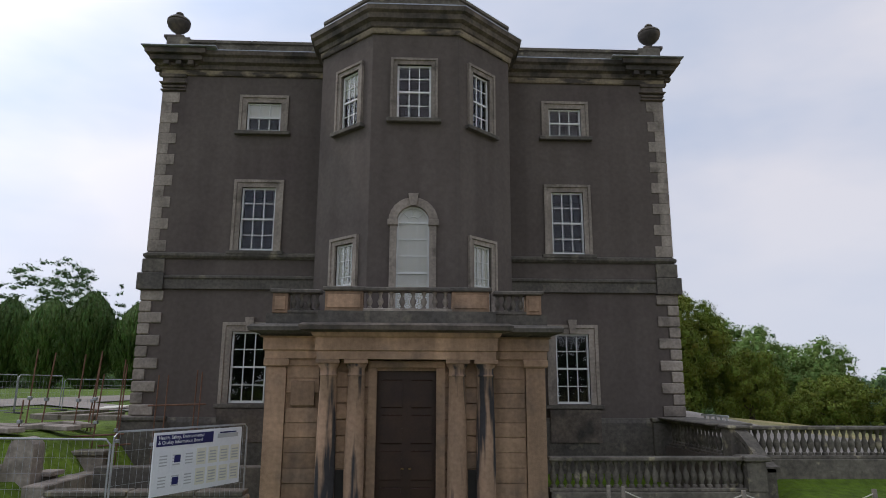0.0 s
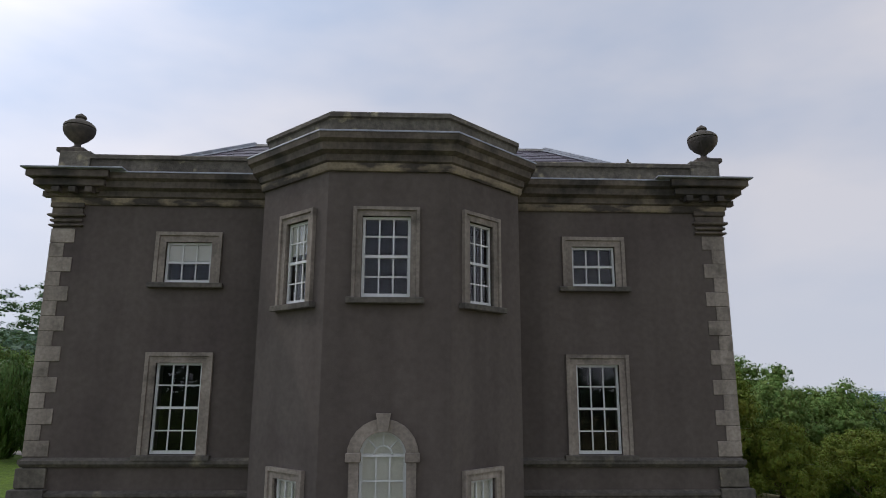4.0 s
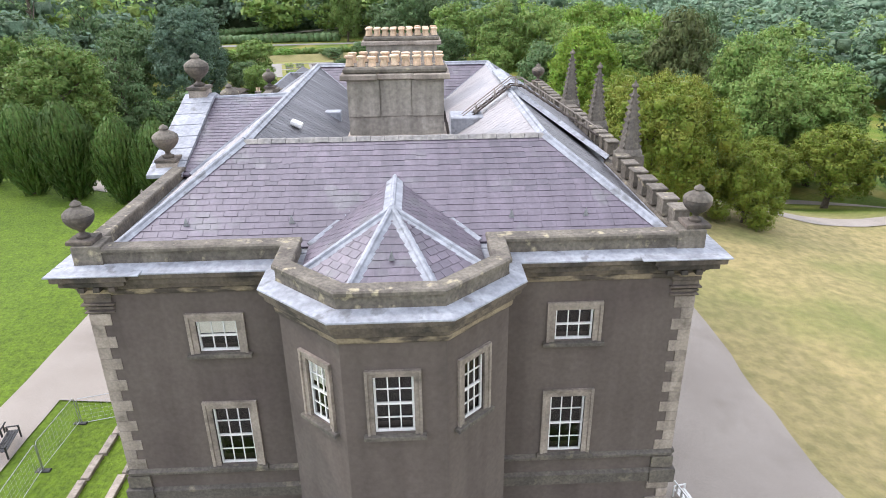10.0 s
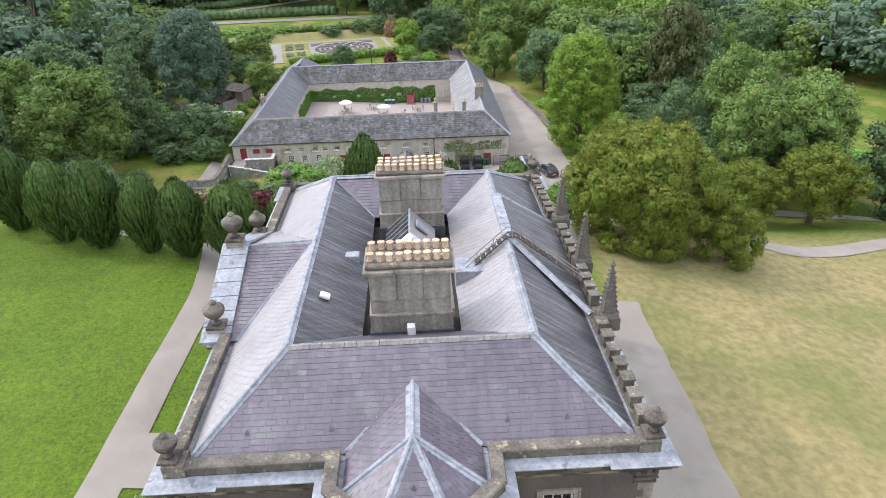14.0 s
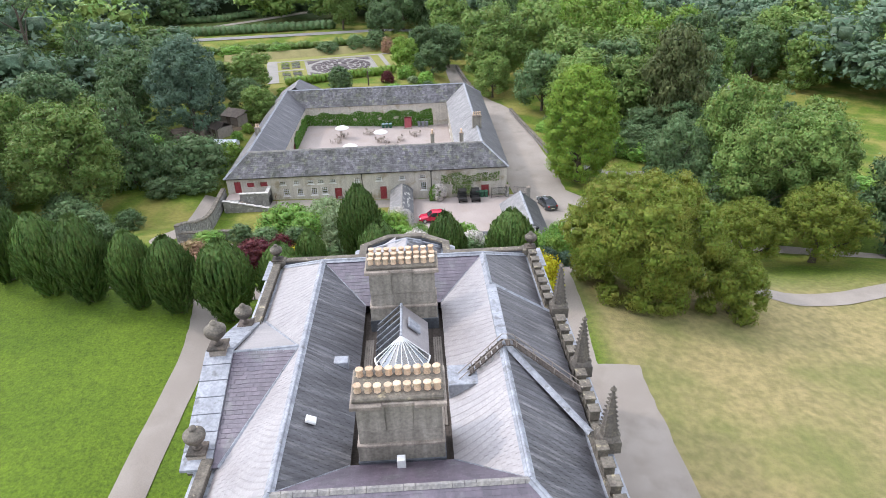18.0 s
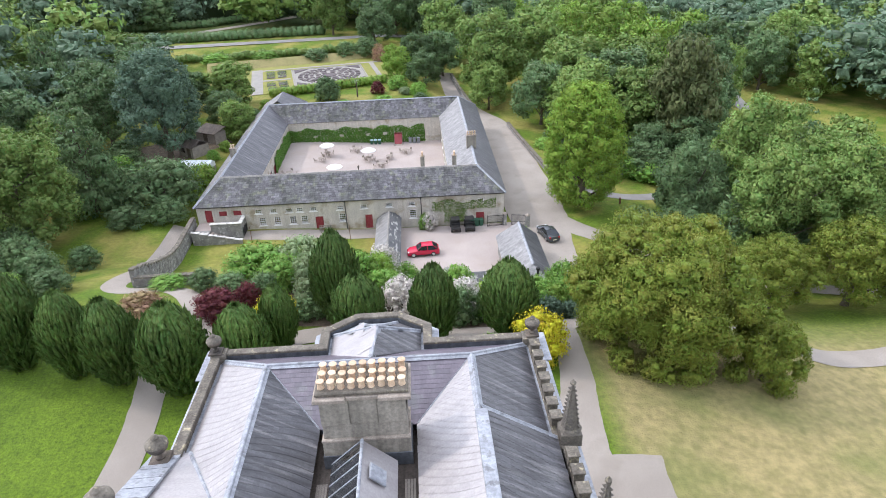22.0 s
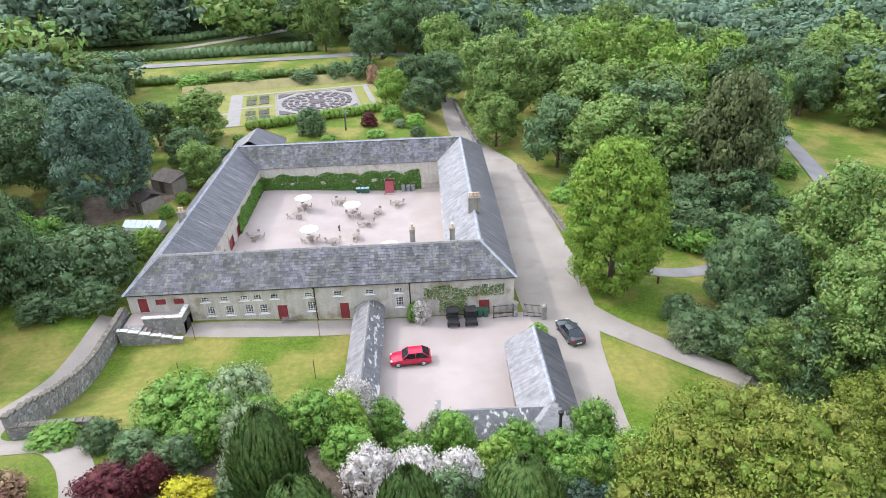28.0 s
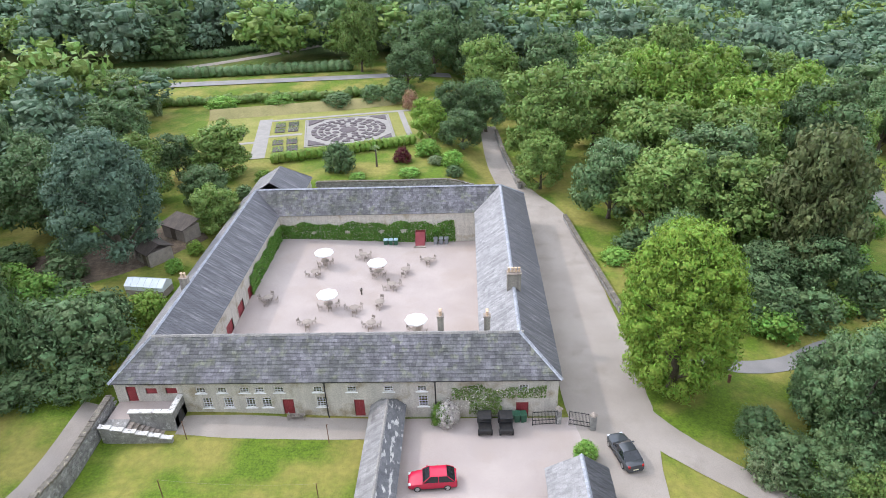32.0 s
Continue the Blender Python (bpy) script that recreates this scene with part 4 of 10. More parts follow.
# ---- house roofs ----
def slope(name, poly, mat, owner, w=0.4, gauge=0.235, seed=1, singles=0, thick=0.008, label="", back=True):
    """A slated roof plane: poly lists the corners, anticlockwise from outside; its first edge is the eave.
    A board lies under rows of single lapped slates, each with an edge of its own; the first `singles` are objects."""
    r = random.Random(seed)
    P = [Vector(p) for p in poly]
    e = (P[1] - P[0]).normalized()
    n = e.cross(P[2] - P[0] if len(P) > 2 else P[-1] - P[0]).normalized()
    if n.z < 0:
        n = -n
    up = n.cross(e).normalized()
    if up.z < 0:
        up = -up
    flat = [((p - P[0]).dot(e), (p - P[0]).dot(up)) for p in P]
    b = Builder()
    b.add([tuple(p) for p in P] + [tuple(p - n * 0.08) for p in P], [tuple(range(len(P))), tuple(range(2 * len(P) - 1, len(P) - 1, -1))] + [(i, i + len(P), (i + 1) % len(P) + len(P), (i + 1) % len(P)) for i in range(len(P))])
    base = part(name, b, mat, owner, label)
    base.matrix_parent_inverse = owner.matrix_world.inverted()
    vmax = max(q[1] for q in flat)

    def span(v):
        xs = []
        for i in range(len(flat)):
            (x0, y0), (x1, y1) = flat[i], flat[(i + 1) % len(flat)]
            if (y0 - v) * (y1 - v) < 0:
                xs.append(x0 + (x1 - x0) * (v - y0) / (y1 - y0))
        return (min(xs), max(xs)) if len(xs) >= 2 else None

    verts, row, v = [], 0, 0.0
    while v < vmax - 0.03:
        s = span(min(v + gauge * 0.5, vmax - 0.01))
        if s:
            ww = w * (1.12 - 0.3 * v / vmax)
            k0 = math.floor(s[0] / ww) - 1
            a = k0 * ww + (0.5 * ww if row % 2 else 0)
            while a < s[1]:
                x0, x1 = max(a + 0.01, s[0]), min(a + ww - 0.01, s[1])
                if x1 - x0 > 0.04:
                    h0 = thick * (2.3 + r.uniform(-0.5, 0.7))
                    dv, top = r.uniform(-0.012, 0.012), min(v + gauge * 1.12, vmax)
                    if r.random() < 0.012:
                        dv -= 0.05
                    q = [P[0] + e * x0 + up * (v + dv) + n * h0, P[0] + e * x1 + up * (v + dv + r.uniform(-0.006, 0.006)) + n * (h0 + r.uniform(-0.003, 0.003)), P[0] + e * x1 + up * top + n * 0.004, P[0] + e * x0 + up * top + n * 0.004]
                    d = [q[0] - n * h0 * 0.9, q[1] - n * h0 * 0.9]
                    verts.append((*q, d[0], d[1]))
                a += ww
        v += gauge
        row += 1
    single, rest = verts[:singles], verts[singles:]
    for q in single:
        s = Builder()
        s.add([tuple(p) for p in q], [(0, 1, 2, 3), (4, 5, 1, 0), (4, 0, 3), (1, 5, 2)])
        part("slate", s, mat, base)
    big = Builder()
    for q in rest:
        k = len(big.v)
        big.v += [tuple(p) for p in q]
        big.f += [(k, k + 1, k + 2, k + 3), (k + 4, k + 5, k + 1, k), (k + 4, k, k + 3), (k + 1, k + 5, k + 2)]
    if rest:
        part("slating", big, mat, base, kind="stuff")
    return base


def roll(name, path, mat=None, r=0.11, owner=None, flat=0.22):
    """A lead hip or ridge: a flat apron with a round roll on top."""
    owner = owner or house
    b = Builder()
    b.tube(path, r * 0.75, 8)
    P = [Vector(p) for p in path]
    for i in range(len(P) - 1):
        d = (P[i + 1] - P[i]).normalized()
        s = d.cross(Vector((0, 0, 1))).normalized() * flat
        dn = Vector((0, 0, -0.09))
        b.add([tuple(P[i] - s + dn), tuple(P[i] + Vector((0, 0, 0.045))), tuple(P[i] + s + dn), tuple(P[i + 1] - s + dn), tuple(P[i + 1] + Vector((0, 0, 0.045))), tuple(P[i + 1] + s + dn)],
              [(0, 1, 4, 3), (1, 2, 5, 4)])
    ob = part(name, b, mat or M_LEAD, owner, smooth=True)
    ob.matrix_parent_inverse = owner.matrix_world.inverted()
    return ob


RX0, RX1, RY0, RY1 = -5.08, 4.8, 25.85, 43.8      # ridges
EX0, EX1, EY0, EY1 = XL + 0.62, XR - 0.62, YF + 0.6, YB - 0.6   # eaves behind the parapet
IX0, IX1, IY0, IY1 = -2.4, 2.05, 28.6, 41.0       # inner well
ZR, ZE, ZI = 17.0, 14.72, 15.35
slope("roof_front", [(EX0, EY0, ZE), (EX1, EY0, ZE), (RX1, RY0, ZR), (RX0, RY0, ZR)], M_SLATE, house, seed=1, singles=300, label="purple slate slope above the entrance front")
# west- and east-facing slopes carry light and shade in their slate colours
slope("roof_west", [(EX0, EY1, ZE), (EX0, EY0, ZE), (RX0, RY0, ZR), (RX0, RY1, ZR)], M_SLATE_SUNLIT, house, seed=2, label="glossy slate slope with sunlight painted into its colour")
slope("roof_east", [(EX1, EY0, ZE), (EX1, EY1, ZE), (RX1, RY1, ZR), (RX1, RY0, ZR)], M_SLATE_SHADED, house, seed=3)
slope("roof_back", [(EX1, EY1, ZE), (EX0, EY1, ZE), (RX0, RY1, ZR), (RX1, RY1, ZR)], M_SLATE, house, seed=4)
slope("roof_inner_front", [(IX1, IY0, ZI), (IX0, IY0, ZI), (RX0, RY0, ZR), (RX1, RY0, ZR)], M_SLATE, house, seed=5)
slope("roof_inner_west", [(IX0, IY0, ZI), (IX0, IY1, ZI), (RX0, RY1, ZR), (RX0, RY0, ZR)], M_SLATE_SHADED, house, seed=6)
slope("roof_inner_east", [(IX1, IY1, ZI), (IX1, IY0, ZI), (RX1, RY0, ZR), (RX1, RY1, ZR)], M_SLATE_SUNLIT, house, seed=7)
slope("roof_inner_back", [(IX0, IY1, ZI), (IX1, IY1, ZI), (RX1, RY1, ZR), (RX0, RY1, ZR)], M_SLATE, house, seed=8)
hp("well_floor", Builder().box(IX0 - 0.3, IX1 + 0.3, IY0 - 0.3, IY1 + 0.3, 14.55, 14.75), M_BOARDS, label="dark boarded roof well")
# gutters behind the parapets
hp("lead_gutter", Builder().prism([(XL + 0.35, YF + 0.3), (XR - 0.35, YF + 0.3), (XR - 0.35, YB - 0.3), (XL + 0.35, YB - 0.3)], 14.3, 14.66), M_LEAD)
zl = 0.05
for a, c in (((EX0, EY0, ZE + zl), (RX0, RY0, ZR + zl)), ((EX1, EY0, ZE + zl), (RX1, RY0, ZR + zl)), ((EX0, EY1, ZE + zl), (RX0, RY1, ZR + zl)), ((EX1, EY1, ZE + zl), (RX1, RY1, ZR + zl))):
    roll("hip_roll", [a, c], flat=0.19)
for a, c in (((RX0, RY0, ZR + zl), (RX0, RY1, ZR + zl)), ((RX0, RY1, ZR + zl), (RX1, RY1, ZR + zl)), ((RX1, RY0, ZR + zl), (RX1, RY1, ZR + zl))):
    roll("ridge_roll", [a, c], flat=0.2)
# clay ridge along the entrance front
x, k = RX0, 0
while x < RX1 - 0.1:
    x1 = min(x + 0.46, RX1)
    m = Matrix.Translation((x, RY0, ZR + 0.005 * (k % 3)))
    s = Builder(m)
    s.add([(0.008, -0.17, -0.07), (0.008, -0.06, 0.05), (0.008, 0.06, 0.05), (0.008, 0.17, -0.07), (x1 - x - 0.008, -0.17, -0.07), (x1 - x - 0.008, -0.06, 0.05), (x1 - x - 0.008, 0.06, 0.05), (x1 - x - 0.008, 0.17, -0.07)],
          [(0, 1, 5, 4), (1, 2, 6, 5), (2, 3, 7, 6), (0, 3, 2, 1), (4, 5, 6, 7)])
    hp("ridge_tile", s, M_RIDGE)
    x, k = x1, k + 1
for a, c in (((IX0, IY0, ZI + 0.03), (RX0, RY0, ZR)), ((IX1, IY0, ZI + 0.03), (RX1, RY0, ZR)), ((IX0, IY1, ZI + 0.03), (RX0, RY1, ZR)), ((IX1, IY1, ZI + 0.03), (RX1, RY1, ZR))):
    roll("valley_lead", [a, c], r=0.04, flat=0.12)

# front bay roof: a ridge out of the main slope ending in a faceted hip
PK = (CX, 21.5, 16.08)
AP = (CX, 24.55, 16.08)
bo = [(JX0 + 0.62, YF + 0.62), (JX0 + 0.62, BYC + 0.2), (BX0 + 0.2, BYF + 0.62), (BX1 - 0.2, BYF + 0.62), (JX1 - 0.62, BYC + 0.2), (JX1 - 0.62, YF + 0.62)]
zb = 14.72
mid_l, mid_r = ((bo[1][0] + bo[2][0]) / 2, (bo[1][1] + bo[2][1]) / 2), ((bo[3][0] + bo[4][0]) / 2, (bo[3][1] + bo[4][1]) / 2)
for k, (a, c) in enumerate(((bo[1], bo[2]), (bo[2], bo[3]), (bo[3], bo[4]))):
    slope("bay_roof", [(*a, zb), (*c, zb), PK], M_SLATE, house, w=0.32, gauge=0.25, seed=20 + k)
slope("bay_roof", [(bo[0][0], bo[0][1], zb), (*bo[1], zb), PK, AP], M_SLATE, house, w=0.32, gauge=0.25, seed=24)
slope("bay_roof", [(*bo[4], zb), (bo[5][0], bo[5][1], zb), AP, PK], M_SLATE, house, w=0.32, gauge=0.25, seed=25)
for p in bo[1:5]:
    roll("hip_roll", [(*p, zb + 0.05), (PK[0], PK[1], PK[2] + 0.04)], flat=0.2)
roll("ridge_roll", [PK, AP], flat=0.26)
for p in (bo[0], bo[5]):
    roll("valley_lead", [(p[0] * 1.02, p[1] + 0.05, zb + 0.06), (AP[0], AP[1], AP[2])], r=0.05, flat=0.2)
hp("bay_gutter", Builder().prism([(JX0 + 0.3, YF + 0.5), (JX0 + 0.3, BYC + 0.1), (BX0 + 0.1, BYF + 0.3), (BX1 - 0.1, BYF + 0.3), (JX1 - 0.3, BYC + 0.1), (JX1 - 0.3, YF + 0.5)], 14.3, 14.64), M_LEAD)
# back bay roof
PKB, APB = (CX + 0.2, 47.6, 16.3), (CX, 44.9, 16.3)
bb = [(JX1 - 0.62, YB - 0.62), (JX1 - 0.62, BBC - 0.2), (BBX1 - 0.2, BBY - 0.6), (BBX0 + 0.2, BBY - 0.6), (JX0 + 0.62, BBC - 0.2), (JX0 + 0.62, YB - 0.62)]
# east facets in the slate with painted shade, west flank in the sunlit one
for k, (a, c) in enumerate(((bb[1], bb[2]), (bb[2], bb[3]), (bb[3], bb[4]))):
    slope("bay_roof", [(*a, zb), (*c, zb), PKB], M_LEAD if k else M_SLATE_SHADED, house, w=3.0, gauge=1.6, seed=30 + k)
slope("bay_roof", [(*bb[0], zb), (*bb[1], zb), PKB, APB], M_SLATE_SHADED, house, seed=34)
slope("bay_roof", [(*bb[4], zb), (*bb[5], zb), APB, PKB], M_SLATE_SUNLIT, house, seed=35, w=4.0, gauge=2.0)
for p in bb[1:5]:
    roll("hip_roll", [(*p, zb + 0.05), (PKB[0], PKB[1], PKB[2] + 0.04)], flat=0.16)
roll("ridge_roll", [PKB, APB], flat=0.2)
hp("bay_gutter", Builder().prism([(bb[0][0] + 0.3, YB - 0.5), (bb[1][0] + 0.3, BBC), (BBX1 - 0.1, BBY - 0.3), (BBX0 + 0.1, BBY - 0.3), (bb[4][0] - 0.3, BBC), (bb[5][0] - 0.3, YB - 0.5)], 14.3, 14.64), M_LEAD)

# west pediment: raking lead copings and a slated saddle behind them
PM, PZ, PE = 35.2, 16.75, 15.0
b = Builder()
b.add([(PXL, PY0 - 0.5, 14.5), (PXL, PY1 + 0.5, 14.5), (PXL, PM, PZ), (PXL + 0.6, PY0 - 0.5, 14.5), (PXL + 0.6, PY1 + 0.5, 14.5), (PXL + 0.6, PM, PZ)], [(0, 2, 1), (3, 4, 5), (0, 3, 5, 2), (2, 5, 4, 1), (0, 1, 4, 3)])
hp("pediment", b, M_STONE, label="stone pediment")
for y0, s in ((PY0 - 0.7, 1), (PY1 + 0.7, -1)):
    for k in range(7):
        b = Builder()
        t0, t1 = k / 7 + 0.004, (k + 1) / 7 - 0.004
        ya, yb2 = y0 + (PM - y0) * t0, y0 + (PM - y0) * t1
        za, zb2 = PE - 0.25 + (PZ - PE + 0.35) * t0, PE - 0.25 + (PZ - PE + 0.35) * t1
        b.add([(x, yy, zz + dz) for dz in (0, 0.14) for x, yy, zz in ((PXL - 0.62, ya, za), (PXL + 0.75, ya, za + 0.05), (PXL + 0.75, yb2, zb2 + 0.05), (PXL - 0.62, yb2, zb2))],
              [(3, 2, 1, 0), (4, 5, 6, 7), (0, 1, 5, 4), (1, 2, 6, 5), (2, 3, 7, 6), (3, 0, 4, 7)])
        hp("raking_cornice", b, M_LEAD)
IN = (RX0 - 0.25, PM + 0.1, 16.85)
slope("pediment_roof", [(PXL + 0.7, PY0 - 0.6, 14.85), (EX0 + 0.1, PY0 - 0.6, 14.85), IN, (PXL + 0.7, PM, PZ)], M_SLATE, house, seed=40)
slope("pediment_roof", [(EX0 + 0.1, PY1 + 0.6, 14.85), (PXL + 0.7, PY1 + 0.6, 14.85), (PXL + 0.7, PM, PZ), IN], M_SLATE_SUNLIT, house, seed=41)
roll("ridge_roll", [(PXL + 0.7, PM, PZ + 0.04), (IN[0], IN[1], IN[2] + 0.03)], flat=0.2)
for y in (PY0 - 0.6, PY1 + 0.6):
    roll("valley_lead", [(EX0 + 0.1, y, 14.9), IN], r=0.04, flat=0.16)
for y, z, s in ((PY0 + 0.15, 15.25, 1.0), (PM, PZ + 0.15, 1.1), (PY1 - 0.1, 15.25, 1.0)):
    hp("pedestal", Builder().box(PXL - 0.35, PXL + 0.45, y - 0.4, y + 0.4, z - 0.55, z + (0.3 if s > 1.05 else 0.0), 0.03), M_STONE)
    urn(PXL + 0.05, y, z + (0.3 if s > 1.05 else 0.0), s)

# east side: raised slate field behind the middle bays, battlements and crocketed pinnacles
slope("east_gable_roof", [(PXR - 0.62, PY0 + 0.1, 14.95), (PXR - 0.62, PY1, 14.95), (RX1 + 0.12, PY1, 17.1), (RX1 + 0.12, 34.4, 17.1)], M_SLATE_SHADED, house, seed=50)
roll("valley_lead", [(PXR - 0.62, PY0 + 0.1, 15.02), (RX1 + 0.12, 34.4, 17.16)], r=0.06, flat=0.2)
roll("valley_lead", [(PXR - 0.62, PY1, 15.02), (RX1 + 0.12, PY1, 17.16)], r=0.06, flat=0.16)
hp("ridge_step", Builder().box(RX1 - 0.2, RX1 + 0.35, 34.2, 39.8, 17.0, 17.17, 0.02), M_LEAD)


def merlon(x0, x1, y0, y1, z):
    hp("merlon", Builder().box(x0, x1, y0, y1, z, z + 0.52, 0.025).box(x0 - 0.05, x1 + 0.05, y0 - 0.05, y1 + 0.05, z + 0.52, z + 0.6, 0.02), M_COPING)


def battlement(x, y0, y1, n, z=14.8):
    pitch = (y1 - y0) / n
    for k in range(n):
        y = y0 + pitch * (k + 0.5)
        merlon(x - 0.45, x - 0.0, y - pitch * 0.27, y + pitch * 0.27, z)


battlement(XR, YF + 0.9, PY0 - 0.6, 7)
battlement(PXR, PY0 + 0.8, 34.3, 4)
battlement(PXR, 35.3, PY1 - 0.8, 4)
battlement(XR, PY1 + 0.6, YB - 0.9, 7)


def pinnacle(x, y):
    t = thing("stone_pinnacle", "crocketed Gothic stone pinnacle above the battlements", "pinnacle", (x, y, 14.6), "east pinnacles")
    part("base", Builder().box(-0.48, 0.48, -0.48, 0.48, 0, 0.7, 0.04), M_DARKSTONE, t)
    part("spire", Builder().lathe([(0.56, 0.7), (0.5, 0.82), (0.42, 0.9), (0.06, 3.2), (0.05, 3.25)], n=8), M_DARKSTONE, t)
    part("finial", Builder().lathe([(0.05, 3.2), (0.14, 3.26), (0.14, 3.33), (0.06, 3.4), (0.02, 3.5)], n=8), M_COPING, t)
    for k in range(4):
        for j in range(9):
            c = Builder(pose(0, 0, 0, 0, 0, 45 + 90 * k))
            z = 0.95 + 0.24 * j
            r = 0.42 - 0.36 * (z - 0.9) / 2.3
            c.add([(r - 0.02, -0.04, z), (r + 0.11, -0.03, z + 0.08), (r + 0.11, 0.03, z + 0.08), (r - 0.02, 0.04, z), (r - 0.03, 0, z + 0.17), (r + 0.03, 0, z - 0.03)],
                  [(0, 1, 4), (1, 2, 4), (2, 3, 4), (0, 5, 1), (1, 5, 2), (2, 5, 3)])
            part("crocket", c, M_DARKSTONE, t)


for y in (29.55, 34.8, 40.2):
    pinnacle(PXR + 0.02 if y == 34.8 else PXR - 0.02, y)

# chimney stacks
POT = [(0.13, 0), (0.15, 0.02), (0.14, 0.1), (0.115, 0.3), (0.12, 0.36), (0.16, 0.38), (0.165, 0.46), (0.13, 0.48), (0.1, 0.48)]


def chimney_stack(x0, x1, y0, y1, zt, rows, seed):
    t = thing("chimney_stack", "broad rendered chimney stack carrying rows of buff clay pots", "chimney", ((x0 + x1) / 2, (y0 + y1) / 2, 14.75), "roof chimneys")
    inv = t.matrix_world.inverted()

    def add(name, b, mat, label="", smooth=False):
        ob = part(name, b, mat, t, label, smooth)
        ob.matrix_parent_inverse = inv
        return ob
    add("base", Builder().box(x0 - 0.08, x1 + 0.08, y0 - 0.08, y1 + 0.08, 14.75, 16.3, 0.02), M_CHIM)
    add("flashing", Builder().box(x0 - 0.13, x1 + 0.13, y0 - 0.13, y1 + 0.13, 14.76, 15.5, 0.02), M_LINING)
    add("shaft", Builder().box(x0, x1, y0, y1, 16.3, zt - 0.55, 0.02), M_CHIM)
    w = (x1 - x0) / 3
    for k, d in ((0, 0.1), (2, 0.1), (1, 0.05)):
        add("panel", Builder().box(x0 + w * k + (0.0 if k != 1 else 0.02), x0 + w * (k + 1) - (0 if k != 1 else 0.02), y0 - d, y1 + d, zt - 1.9, zt - 0.55, 0.03), M_CHIM)
    add("string_course", Builder().box(x0 - 0.1, x1 + 0.1, y0 - 0.14, y1 + 0.14, 16.28, 16.42, 0.03), M_STONE)
    for k in range(3):
        add("cap", Builder().box(x0 - 0.22 + (w + 0.147) * k, x0 - 0.22 + (w + 0.147) * (k + 1), y0 - (0.3 if k != 1 else 0.16), y1 + (0.3 if k != 1 else 0.16), zt - 0.55, zt - 0.35, 0.03), M_STONE)
    add("cap_top", Builder().box(x0 - 0.12, x1 + 0.12, y0 - 0.1, y1 + 0.1, zt - 0.35, zt - 0.14, 0.06), M_COPING)
    r = random.Random(seed)
    for j, (yy, n) in enumerate(rows):
        for k in range(n):
            x = x0 + 0.12 + (x1 - x0 - 0.24) * k / (n - 1)
            add("chimney_pot", Builder(pose(x + r.uniform(-0.02, 0.02), y0 + (y1 - y0) * yy, zt - 0.15 + r.uniform(-0.03, 0.03), r.uniform(-2, 2), r.uniform(-2, 2))).lathe([(a * 1.04, z * 0.8) for a, z in POT], n=12), M_POT, smooth=True)
    return t


chimney_stack(CX - 1.75, CX + 1.75, 28.75, 30.6, 19.0, ((0.22, 9), (0.78, 9)), 1)
chimney_stack(CX - 1.75, CX + 1.85, 39.3, 40.9, 19.1, ((0.15, 9), (0.5, 9), (0.88, 9)), 2)

# glazed roof lantern between the stacks
t = thing("roof_lantern", "slated stair roof ending in a half-round glazed lantern", "roof lantern", (CX - 0.05, 36, 14.75))
inv = t.matrix_world.inverted()


def lp(name, b, mat, label="", smooth=False):
    ob = part(name, b, mat, t, label, smooth)
    ob.matrix_parent_inverse = inv
    return ob


LX0, LX1, LXm, LYf, LYa, LYb = CX - 1.35, CX + 1.25, CX - 0.05, 34.3, 35.6, 38.6
lp("base", Builder().box(LX0, LX1, LYa, LYb, 14.75, 15.6, 0.02), M_SLATE_SUNLIT)
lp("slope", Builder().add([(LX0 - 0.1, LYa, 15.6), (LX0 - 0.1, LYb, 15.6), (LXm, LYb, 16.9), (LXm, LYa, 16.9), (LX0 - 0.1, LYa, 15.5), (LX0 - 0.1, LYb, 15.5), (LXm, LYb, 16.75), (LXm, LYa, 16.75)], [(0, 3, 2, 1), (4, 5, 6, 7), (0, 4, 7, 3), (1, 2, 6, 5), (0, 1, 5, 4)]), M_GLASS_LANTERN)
lp("slope", Builder().add([(LX1 + 0.1, LYb, 15.6), (LX1 + 0.1, LYa, 15.6), (LXm, LYa, 16.9), (LXm, LYb, 16.9), (LX1 + 0.1, LYb, 15.5), (LX1 + 0.1, LYa, 15.5), (LXm, LYa, 16.75), (LXm, LYb, 16.75)], [(0, 3, 2, 1), (4, 5, 6, 7), (0, 4, 7, 3), (1, 2, 6, 5), (0, 1, 5, 4)]), M_SLATE_SUNLIT)
lp("gable", Builder().add([(LX0 - 0.1, LYb, 15.5), (LX1 + 0.1, LYb, 15.5), (LXm, LYb, 16.9)], [(0, 1, 2)]), M_SLATE_SUNLIT)
for k in range(6):
    y = LYa + (LYb - LYa) * k / 5
    lp("glazing_bar", Builder().tube([(LX0 - 0.1, y, 15.63), (LXm, y, 16.93)], 0.025, 6), M_LEAD)
lp("ridge_roll", Builder().tube([(LXm, LYa - 0.02, 16.93), (LXm, LYb, 16.93)], 0.07, 8), M_LEAD, smooth=True)
lp("hatch", Builder(pose(LXm + 0.62, 37.1, 16.42, 0, 45, 0)).box(-0.42, 0.42, -0.38, 0.38, 0, 0.13, 0.03), M_LEAD, "lead-grey roof hatch")
nr = 10
